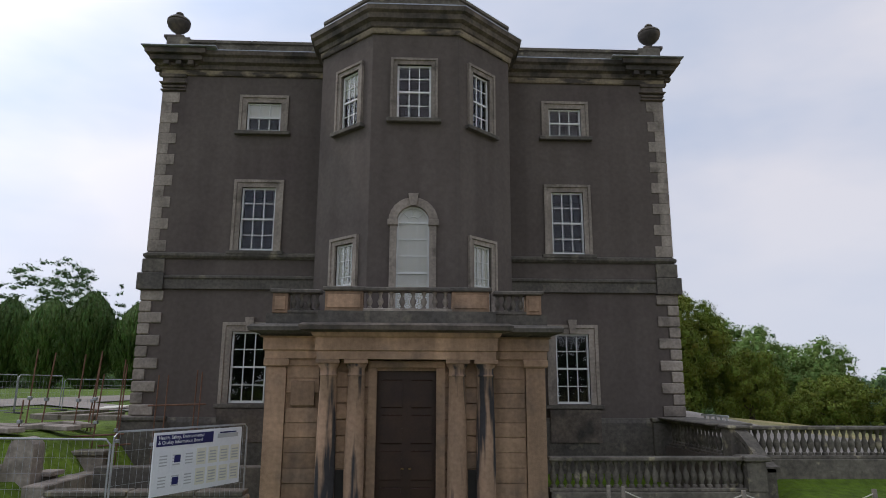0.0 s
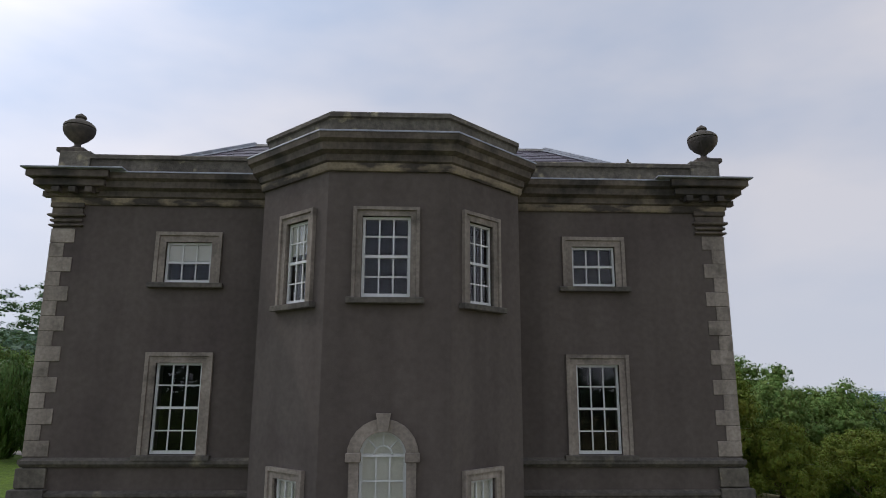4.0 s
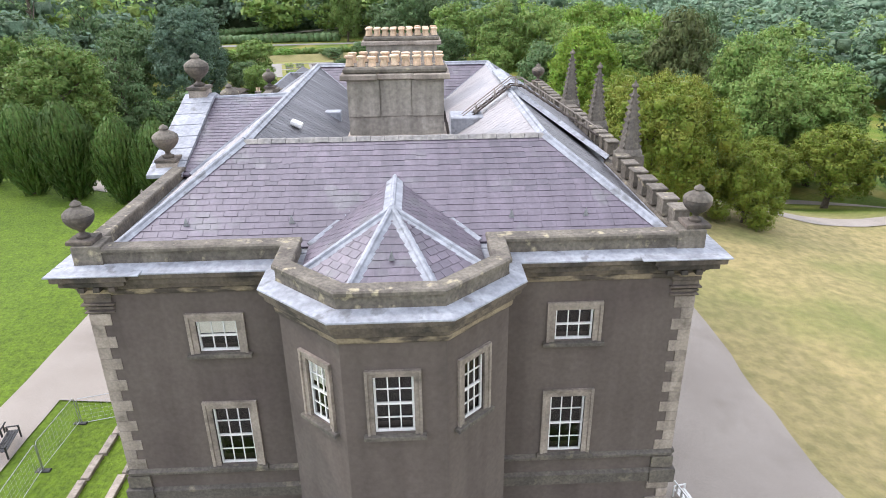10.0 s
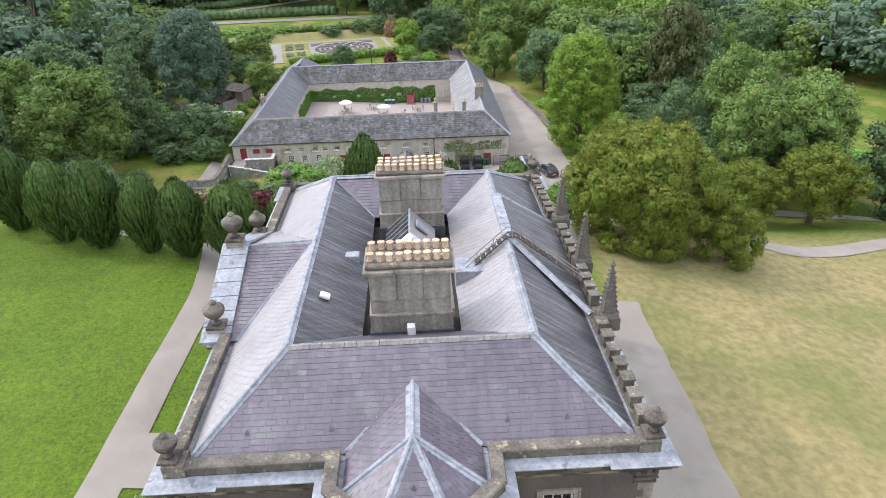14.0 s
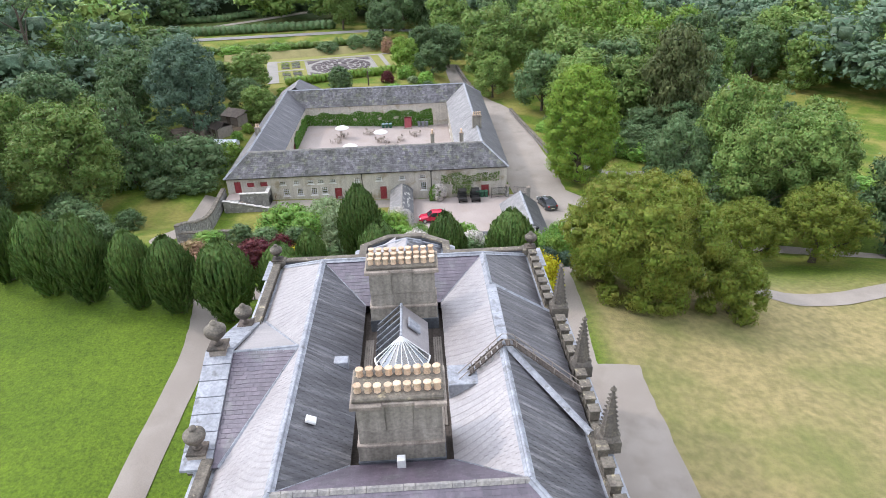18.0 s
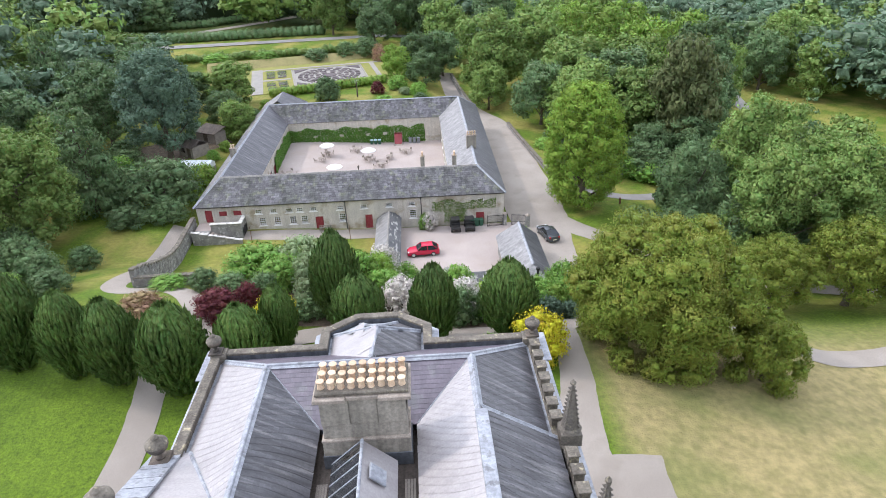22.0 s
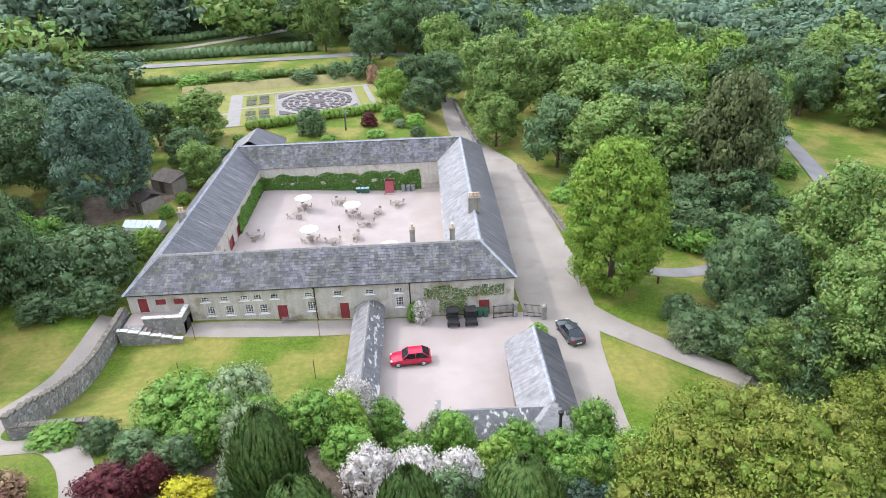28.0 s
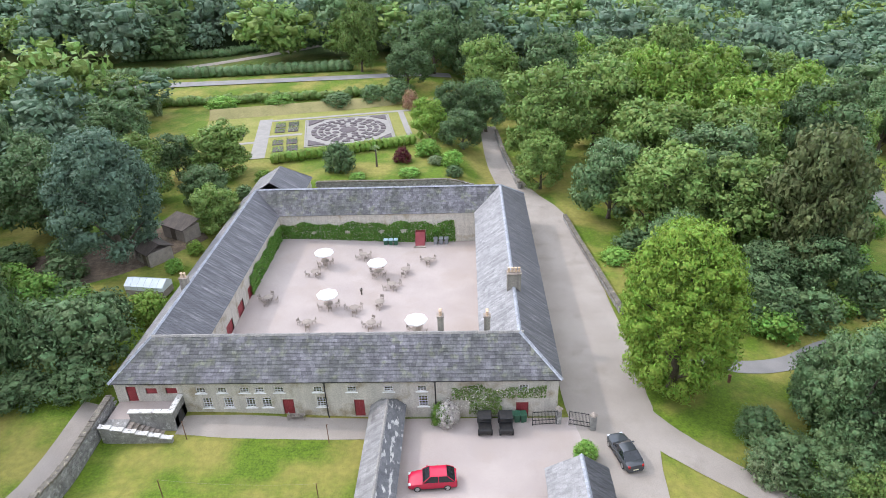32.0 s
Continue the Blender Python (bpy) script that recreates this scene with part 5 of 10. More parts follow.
for k in range(nr):
    a0, a1 = math.pi + math.pi * k / nr, math.pi + math.pi * (k + 1) / nr
    p = lambda a, r, z: (LXm + r * math.cos(a), LYa + r * math.sin(a), z)
    lp("pane", Builder().quad(p(a0, 1.4, 15.6), p(a1, 1.4, 15.6), (LXm, LYa, 16.9)), M_GLASS_LANTERN)
    lp("wall_pane", Builder().quad(p(a0, 1.36, 14.75), p(a1, 1.36, 14.75), p(a1, 1.36, 15.6), p(a0, 1.36, 15.6)), M_SLATE_SUNLIT)
for k in range(nr + 1):
    a0 = math.pi + math.pi * k / nr
    lp("glazing_bar", Builder().tube([p(a0, 1.42, 15.61), (LXm, LYa, 16.93)], 0.032, 6), M_WHITE, "white glazing bar")
lp("rim", Builder().tube([p(math.pi + math.pi * k / 20, 1.42, 15.6) for k in range(21)], 0.05, 6), M_WHITE)
# timber duckboards on the floor of the well
for i, x in enumerate((IX0 + 0.1, LX1 + 0.35)):
    t2 = thing("duckboard", "dark slatted timber walkway in the roof well", "walkway", (x, 34.5, 14.76), "roof duckboards")
    for k in range(4):
        part("board", Builder().box(0.12 * k, 0.12 * k + 0.1, -3.2, 3.8, 0, 0.05), M_TIMBER, t2)
# roof-access walkway with rails over the east ridge
t = thing("roof_walkway", "iron railed walkway climbing over the slate ridge", "walkway", (5, 34, 17))
inv = t.matrix_world.inverted()
WAY = [(2.2, 32.9, 15.55), (RX1, 34.1, 17.2), (RX1 + 0.5, 34.1, 17.15), (PXR - 0.5, 32.6, 15.2)]
for off in (-0.24, 0.24):
    lp("hand_rail", Builder().tube([(x, y + off, z + 0.42) for x, y, z in WAY], 0.024, 6), M_TIMBER)
    lp("stringer", Builder().tube([(x, y + off, z + 0.1) for x, y, z in WAY], 0.04, 6), M_BOARDS)
for i in range(len(WAY) - 1):
    a, c = Vector(WAY[i]), Vector(WAY[i + 1])
    n = max(1, int((c - a).length / 0.34))
    for k in range(n):
        q = a.lerp(c, (k + 0.5) / n)
        lp("tread", Builder(Matrix.Translation(q)).box(-0.12, 0.12, -0.24, 0.24, 0.1, 0.13), M_BOARDS)
        if k % 3 == 0:
            for off in (-0.24, 0.24):
                lp("post", Builder(Matrix.Translation(q)).box(-0.02, 0.02, off - 0.02, off + 0.02, 0.1, 0.43), M_TIMBER)
# small roof clutter: boxes, vents, hatch
for x, y, z, s, nm, lab in ((-3.6, 35.0, 15.9, (0.7, 0.3, 0.22), "dormer_vent", "low lead-covered roof vent"), (2.9, 33.2, 15.45, (0.85, 0.75, 0.75), "dormer", "lead-covered dormer box on the inner slope")):
    tagged(part(nm, Builder(pose(x, y, z)).box(-s[0], s[0], -s[1], s[1], -0.5, s[2], 0.03), M_LEAD), lab, "roof vent")
tagged(part("skylight_cap", Builder(pose(-4.15, 30.2, 16.5, 0, 25, 0)).box(-0.24, 0.24, -0.2, 0.2, 0, 0.2, 0.05), M_WHITE), "small white roof hatch on the slates", "roof hatch")
tagged(part("roof_flue", Builder().box(CX - 0.2, CX + 0.15, 27.9, 28.25, 15.5, 16.2, 0.03), M_WHITE), "small pale flue box beside the stack", "flue")


# ---- stable court ----
def grp(name, label, category, at=(0, 0, 0), group=""):
    t = thing(name, label, category, at, group)
    inv = t.matrix_world.inverted()

    def add(nm, b, mat, label="", smooth=False, parent=None, kind=""):
        ob = part(nm, b, mat, parent or t, label, smooth, kind)
        if not parent:
            ob.matrix_parent_inverse = inv
        return ob
    return t, add


SE, SR = -0.15, 2.75          # eaves, ridge
SXL, SXR, SYF, SYB = -28.9, 14.9, 102.5, 147.0
CXL, CXR, CYF, CYB = -21.7, 7.4, 110.4, 140.5   # courtyard faces
RL, RR, RF, RB = -25.5, 11.1, 106.4, 143.6      # ridges
stable, sadd = grp("stable_block", "two-storey limewashed stable court with grey slate roofs", "stables", (-7, 125, -5))


def sface(name, p, q, z0, z1, holes, mat=None, thick=0.55):
    p, q = Vector(p), Vector(q)
    d = (q - p).normalized()
    m = frame_m(p.x, p.y, 0, d.y, -d.x)
    sadd(name, wall_face(Builder(m), 0, (q - p).length, z0, z1, holes, thick), mat or M_LIME)
    return m


def small_window(m, u0, u1, z0, z1, cols, rows, owner=None):
    s = Builder(m)
    w = 0.14
    s.box(u0 - w, u0, -0.03, 0.08, z0 - 0.05, z1 + w).box(u1, u1 + w, -0.03, 0.08, z0 - 0.05, z1 + w).box(u0, u1, -0.028, 0.08, z1, z1 + w - 0.004)
    win = sadd("window", s, M_LIME)
    part("sill", Builder(m).box(u0 - 0.16, u1 + 0.16, -0.1, 0.1, z0 - 0.12, z0 - 0.02, 0.01), M_WHITE, win)
    s = Builder(m)
    s.box(u0, u0 + 0.07, 0.03, 0.08, z0, z1).box(u1 - 0.07, u1, 0.03, 0.08, z0, z1).box(u0, u1, 0.029, 0.079, z0, z0 + 0.08).box(u0, u1, 0.029, 0.079, z1 - 0.07, z1)
    for k in range(1, cols):
        x = u0 + (u1 - u0) * k / cols
        s.box(x - 0.024, x + 0.024, 0.035, 0.075, z0, z1)
    for k in range(1, rows):
        z = z0 + (z1 - z0) * k / rows
        s.box(u0, u1, 0.036, 0.074, z - 0.024, z + 0.024)
    part("sash_frame", s, M_WHITE, win)
    part("pane", Builder(m).quad((u0, 0.055, z0), (u1, 0.055, z0), (u1, 0.055, z1), (u0, 0.055, z1)), M_GLASS, win).visible_shadow = False


def plank_door(m, u0, u1, z0, z1, mat=None, name="door"):
    n = max(3, int((u1 - u0) / 0.16))
    s = Builder(m)
    w = 0.12
    s.box(u0 - w, u0, -0.03, 0.1, z0, z1 + w).box(u1, u1 + w, -0.03, 0.1, z0, z1 + w).box(u0, u1, -0.028, 0.1, z1, z1 + w - 0.004)
    d = sadd(name, s, M_LIME)
    for k in range(n):
        a, c = u0 + (u1 - u0) * k / n + 0.004, u0 + (u1 - u0) * (k + 1) / n - 0.004
        part("plank", Builder(m).box(a, c, 0.1, 0.15, z0, z1, 0.006), mat or M_REDPAINT, d)
    part("handle", Builder(m).box(u1 - 0.14, u1 - 0.1, 0.06, 0.1, z0 + 1.0, z0 + 1.15), M_IRON, d)


# front range towards the house
L = SXR - SXL
fx = lambda x: x - SXL
ZG = -5.4
wins = []
for x in (-20.4, -18.3, -16.1, -14.6, -12.7, -8.9, -5.6, -2.0, 1.2, 6.2, 11.0):
    wins.append((fx(x) - 0.45, fx(x) + 0.45, -1.62, -0.98, 3, 2))
for x in (-20.0, -17.9, -15.7, -14.1, -8.7):
    wins.append((fx(x) - 0.46, fx(x) + 0.46, -3.45, -2.25, 3, 4))
wins.append((fx(1.3) - 0.46, fx(1.3) + 0.46, -3.5, -2.2, 3, 4))
doors = [(fx(-12.0) - 0.55, fx(-12.0) + 0.55, -4.55, -2.5), (fx(-5.0) - 0.5, fx(-5.0) + 0.5, -4.75, -2.6), (fx(10.9) - 0.6, fx(10.9) + 0.6, -5.0, -3.1),
         (fx(-27.3) - 0.5, fx(-27.3) + 0.5, -2.6, -0.75), (fx(-25.3) - 0.55, fx(-25.3) + 0.55, -1.7, -0.95), (fx(-23.3) - 0.55, fx(-23.3) + 0.55, -1.7, -0.95)]
m = sface("wall_front", (SXL + 0.3, SYF + 0.35), (SXR - 0.3, SYF + 0.35), ZG, SE, [w[:4] for w in wins] + doors)
for w in wins:
    small_window(m, *w)
for d in doors:
    plank_door(m, *d, name="shutter" if d[3] - d[2] < 1 else "door")
sface("wall_east", (SXR - 0.3, SYF + 0.35), (SXR - 0.3, SYB - 0.3), ZG, SE, [])
sface("wall_back", (SXR - 0.3, SYB - 0.3), (SXL + 0.3, SYB - 0.3), ZG, SE, [])
sface("wall_west", (SXL + 0.3, SYB - 0.3), (SXL + 0.3, SYF + 0.35), ZG, SE, [])
# courtyard faces
wy = []
for k in range(3):
    c = 5.6 + 4.2 * k
    wy.append((c - 1.1, c + 1.1, -4.85, -2.3))
m = sface("court_wall_west", (CXL, CYF), (CXL, CYB), ZG, SE, wy + [(c - 0.4, c + 0.4, -3.6, -2.2) for c in (2.2, 20, 24)])
for d in wy:
    plank_door(m, *d, name="cart_door")
for c in (2.2, 20, 24):
    small_window(m, c - 0.4, c + 0.4, -3.6, -2.2, 3, 4)
dn2 = [(20.1, 21.6, -4.9, -2.9)]
m = sface("court_wall_back", (CXL, CYB), (CXR, CYB), ZG, SE, dn2)
plank_door(m, *dn2[0])
m = sface("court_wall_east", (CXR, CYB), (CXR, CYF), ZG, SE, [(c - 0.45, c + 0.45, -3.6, -2.2) for c in (4, 8, 12, 16, 20, 24)])
for c in (4, 8, 12, 16, 20, 24):
    small_window(m, c - 0.45, c + 0.45, -3.6, -2.2, 3, 4)
sface("court_wall_front", (CXR, CYF), (CXL, CYF), ZG, SE, [])
# roofs
def sroof(name, poly, mat, seed, **k):
    slope(name, poly, mat, stable, w=0.5, gauge=0.36, seed=seed, thick=0.016, **k)
OXL, OXR, OYF, OYB = SXL, SXR, SYF, SYB
sroof("roof_front", [(OXL, OYF, SE), (OXR, OYF, SE), (RR, RF, SR), (RL, RF, SR)], M_SLATE_MOSS, 60, label="old grey slates with moss and lichen")
sroof("roof_front_inner", [(CXR - 0.2, CYF + 0.2, SE), (CXL + 0.2, CYF + 0.2, SE), (RL, RF, SR), (RR, RF, SR)], M_SLATE_MOSS, 61)
# light painted by slate: paler facing west, darkened for shade facing east
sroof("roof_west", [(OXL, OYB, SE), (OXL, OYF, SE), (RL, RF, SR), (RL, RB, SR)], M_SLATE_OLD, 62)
sroof("roof_west_inner", [(CXL + 0.2, CYF + 0.2, SE), (CXL + 0.2, CYB - 0.2, SE), (RL, RB, SR), (RL, RF, SR)], M_SLATE_SHADED, 63)
sroof("roof_east", [(OXR, OYF, SE), (OXR, OYB, SE), (RR, RB, SR), (RR, RF, SR)], M_SLATE_SHADED, 64)
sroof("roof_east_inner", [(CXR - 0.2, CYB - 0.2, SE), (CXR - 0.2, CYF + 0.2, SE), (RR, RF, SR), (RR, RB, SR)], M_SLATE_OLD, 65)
sroof("roof_back", [(OXR, OYB, SE), (OXL, OYB, SE), (RL, RB, SR), (RR, RB, SR)], M_SLATE_MOSS, 66)
sroof("roof_back_inner", [(CXL + 0.2, CYB - 0.2, SE), (CXR - 0.2, CYB - 0.2, SE), (RR, RB, SR), (RL, RB, SR)], M_SLATE_MOSS, 67)
for a, c in (((OXL, OYF), (RL, RF)), ((OXR, OYF), (RR, RF)), ((OXL, OYB), (RL, RB)), ((OXR, OYB), (RR, RB))):
    roll("hip_roll", [(*a, SE + 0.06), (*c, SR + 0.06)], owner=stable, flat=0.2, r=0.09)
for a, c in (((RL, RF), (RL, RB)), ((RL, RB), (RR, RB)), ((RR, RF), (RR, RB))):
    roll("ridge_roll", [(*a, SR + 0.06), (*c, SR + 0.06)], owner=stable, flat=0.2, r=0.09)
for a, c in (((CXL, CYF), (RL, RF)), ((CXR, CYF), (RR, RF)), ((CXL, CYB), (RL, RB)), ((CXR, CYB), (RR, RB))):
    roll("valley_lead", [(*a, SE + 0.06), (*c, SR)], owner=stable, flat=0.2, r=0.04)
x, k = RL, 0
while x < RR:
    s = Builder(Matrix.Translation((x, RF, SR + 0.02 * math.sin(k * 1.7))))
    s.add([(0.01, -0.2, -0.1), (0.01, -0.07, 0.08), (0.01, 0.07, 0.08), (0.01, 0.2, -0.1), (0.49, -0.2, -0.1), (0.49, -0.07, 0.08), (0.49, 0.07, 0.08), (0.49, 0.2, -0.1)],
          [(0, 1, 5, 4), (1, 2, 6, 5), (2, 3, 7, 6), (0, 3, 2, 1), (4, 5, 6, 7)])
    sadd("ridge_tile", s, M_RIDGE)
    x, k = x + 0.5, k + 1
# rear wing towards the garden
wing, wadd = grp("garden_wing", "low slated wing behind the stables", "outbuilding", (-23, 151, -3))
wadd("wall", Builder().box(-28.6, -20.2, 147.1, 156.0, -4.5, -0.4), M_LIME)
# wing's east slope takes the slate with shade in its colour
slope("roof", [(-28.9, 156.3, -0.4), (-28.9, 146.9, -0.4), (-24.4, 146.9, 2.6), (-24.4, 154.0, 2.6)], M_SLATE_OLD, wing, w=0.5, gauge=0.36, seed=70)
slope("roof", [(-19.9, 146.9, -0.4), (-19.9, 156.3, -0.4), (-24.4, 154.0, 2.6), (-24.4, 146.9, 2.6)], M_SLATE_SHADED, wing, w=0.5, gauge=0.36, seed=71)
slope("roof", [(-19.9, 156.3, -0.4), (-28.9, 156.3, -0.4), (-24.4, 154.0, 2.6)], M_SLATE_OLD, wing, w=0.5, gauge=0.36, seed=72)


def small_chimney(x, y, z0, z1, w, d, pots, label):
    t, add = grp("chimney_stack", label, "chimney", (x, y, z0))
    add("shaft", Builder().box(x - w / 2, x + w / 2, y - d / 2, y + d / 2, z0, z1, 0.02), M_CHIM)
    add("cap", Builder().box(x - w / 2 - 0.07, x + w / 2 + 0.07, y - d / 2 - 0.07, y + d / 2 + 0.07, z1, z1 + 0.14, 0.02), M_STONE)
    for k in range(pots):
        px = x + (k - (pots - 1) / 2) * 0.36 * (1 if w > d else 0)
        py = y + (k - (pots - 1) / 2) * 0.36 * (0 if w > d else 1)
        add("chimney_pot", Builder(pose(px, py, z1 + 0.13)).lathe([(a * 0.95, z * 1.2) for a, z in POT], n=10), M_POT, smooth=True)


small_chimney(3.35, 107.4, 1.4, 4.0, 0.6, 0.6, 2, "slim stone chimney with two pots")
small_chimney(7.95, 107.4, 1.4, 3.9, 0.6, 0.6, 2, "slim stone chimney with two pots")
small_chimney(11.1, 115.0, 2.0, 4.3, 1.5, 0.9, 4, "broad chimney with four clay pots")
small_chimney(-25.9, 116.4, 2.0, 3.5, 0.9, 0.6, 2, "low chimney on the western roof")

# rain pipes
for x in (-7.9, 2.8):
    t, add = grp("downpipe", "black cast-iron rain downpipe on the wall", "downpipe", (x, SYF + 0.27, -4.8), "downpipes")
    add("pipe", Builder().tube([(x, SYF + 0.27, SE - 0.05), (x, SYF + 0.27, -4.4), (x + 0.15, SYF + 0.1, -4.75)], 0.06, 8), M_IRON)
    add("hopper", Builder().box(x - 0.12, x + 0.12, SYF + 0.14, SYF + 0.34, SE - 0.3, SE - 0.05, 0.02), M_IRON)
t, add = grp("gutter", "black cast-iron eaves gutter along the stable front", "gutter", (-7, SYF, SE))
add("trough", Builder().box(OXL + 0.1, OXR - 0.1, SYF + 0.02, SYF + 0.15, SE - 0.13, SE - 0.03, 0.02), M_IRON)

# low range between lawn and yard
t, add = grp("low_range", "long low slated range, its roof blotched white with lichen", "outbuilding", (-1.6, 95, -5))
ax0, ax1, ay0, ay1, axm = -3.6, -0.1, 84.5, 103.6, -1.75
M_SLATE_LICHEN = material("slate_blotched_with_lichen", (0.12, 0.12, 0.125), (0.16, 0.16, 0.16), 0.8, 8, 0.3, 0.7, 0.4, 30, 0.015, island=0.3, spots=(0.5, 0.49, 0.45), spot_scale=2.0, spot_run=(1.0, 0.45, 1.0), spot_at=(0.56, 0.62))
add("wall", Builder().prism([(ax0 + 0.2, ay0), (ax1 - 0.2, ay0), (ax1 - 0.2, ay1), (ax0 + 0.2, ay1)], -5.4, -3.3), M_RUBBLE)
add("gable", Builder().add([(ax0 + 0.2, ay1, -3.3), (ax1 - 0.2, ay1, -3.3), (axm, ay1, -1.95), (ax0 + 0.2, ay0, -3.3), (ax1 - 0.2, ay0, -3.3), (axm, ay0, -1.95)], [(0, 2, 1), (3, 4, 5)]), M_RUBBLE)
slope("roof", [(ax0, ay1 + 0.1, -3.35), (ax0, ay0 - 0.1, -3.35), (axm, ay0 - 0.1, -1.9), (axm, ay1 - 1.6, -1.9)], M_SLATE_OLD, t, w=0.6, gauge=0.5, seed=80)
slope("roof", [(ax1, ay0 - 0.1, -3.35), (ax1, ay1 + 0.1, -3.35), (axm, ay1 - 1.6, -1.9), (axm, ay0 - 0.1, -1.9)], M_SLATE_LICHEN, t, w=0.4, gauge=0.3, seed=81)
slope("roof", [(ax1, ay1 + 0.1, -3.35), (ax0, ay1 + 0.1, -3.35), (axm, ay1 - 1.6, -1.9)], M_SLATE_LICHEN, t, w=0.4, gauge=0.3, seed=82)
roll("ridge_roll", [(axm, ay0, -1.86), (axm, ay1 - 1.6, -1.86)], M_RIDGE, owner=t, flat=0.15, r=0.08)
# hipped barn and front shed round the yard
t, add = grp("yard_barn", "hipped slate-roofed barn on the edge of the yard", "barn", (15, 88, -5))
add("wall", Builder().box(12.6, 17.4, 79.9, 93.6, -5.6, -2.5), M_RUBBLE)
for x0, z0 in ((86.5, -5.0), (89.6, -5.0)):
    add("door", Builder().box(12.52, 12.62, x0, x0 + 1.6, z0, z0 + 2.1, 0.02), M_TIMBER)
# barn too: pale slate to the west, shade-darkened slate to the east
slope("roof", [(12.3, 93.9, -2.5), (12.3, 79.6, -2.5), (15.2, 82.4, -0.4), (15.2, 93.4, -0.4)], M_SLATE_OLD, t, w=0.5, gauge=0.36, seed=83)
slope("roof", [(17.7, 79.6, -2.5), (17.7, 93.9, -2.5), (15.2, 93.4, -0.4), (15.2, 82.4, -0.4)], M_SLATE_SHADED, t, w=0.5, gauge=0.36, seed=84)
slope("roof", [(12.3, 79.6, -2.5), (17.7, 79.6, -2.5), (15.2, 82.4, -0.4)], M_SLATE_OLD, t, w=0.5, gauge=0.36, seed=85)
add("gable", Builder().add([(12.6, 93.6, -2.5), (17.4, 93.6, -2.5), (15.2, 93.45, -0.45)], [(0, 2, 1)]), M_RUBBLE)
roll("ridge_roll", [(15.2, 82.4, -0.35), (15.2, 93.4, -0.35)], owner=t, flat=0.18, r=0.08)
t, add = grp("front_shed", "low slated shed closing the yard", "shed", (9, 81.5, -5))
add("wall", Builder().box(5.6, 12.6, 80.7, 83.6, -5.4, -2.6), M_RUBBLE)
add("gable_wall", Builder().box(5.1, 5.6, 80.5, 84.0, -5.4, -1.1), M_RUBBLE)
slope("roof", [(5.3, 80.4, -2.6), (15.0, 80.4, -2.6), (15.0, 82.4, -1.0), (5.3, 82.4, -1.0)], M_SLATE_LICHEN, t, w=0.45, gauge=0.33, seed=86)
slope("roof", [(12.6, 83.9, -2.2), (5.3, 83.9, -2.2), (5.3, 82.4, -1.0), (12.6, 82.4, -1.0)], M_SLATE_OLD, t, w=0.45, gauge=0.33, seed=87)
t, add = grp("flue_pipe", "black iron flue with a cowl on the shed", "flue", (15.3, 79.9, -2))
add("pipe", Builder().tube([(15.3, 80.2, -2.2), (15.3, 80.2, 0.1)], 0.13, 10), M_IRON, smooth=True)
add("cowl", Builder(pose(15.3, 80.2, 0.1)).lathe([(0.2, 0), (0.24, 0.05), (0.24, 0.25), (0.1, 0.36)], n=12), M_IRON, smooth=True)


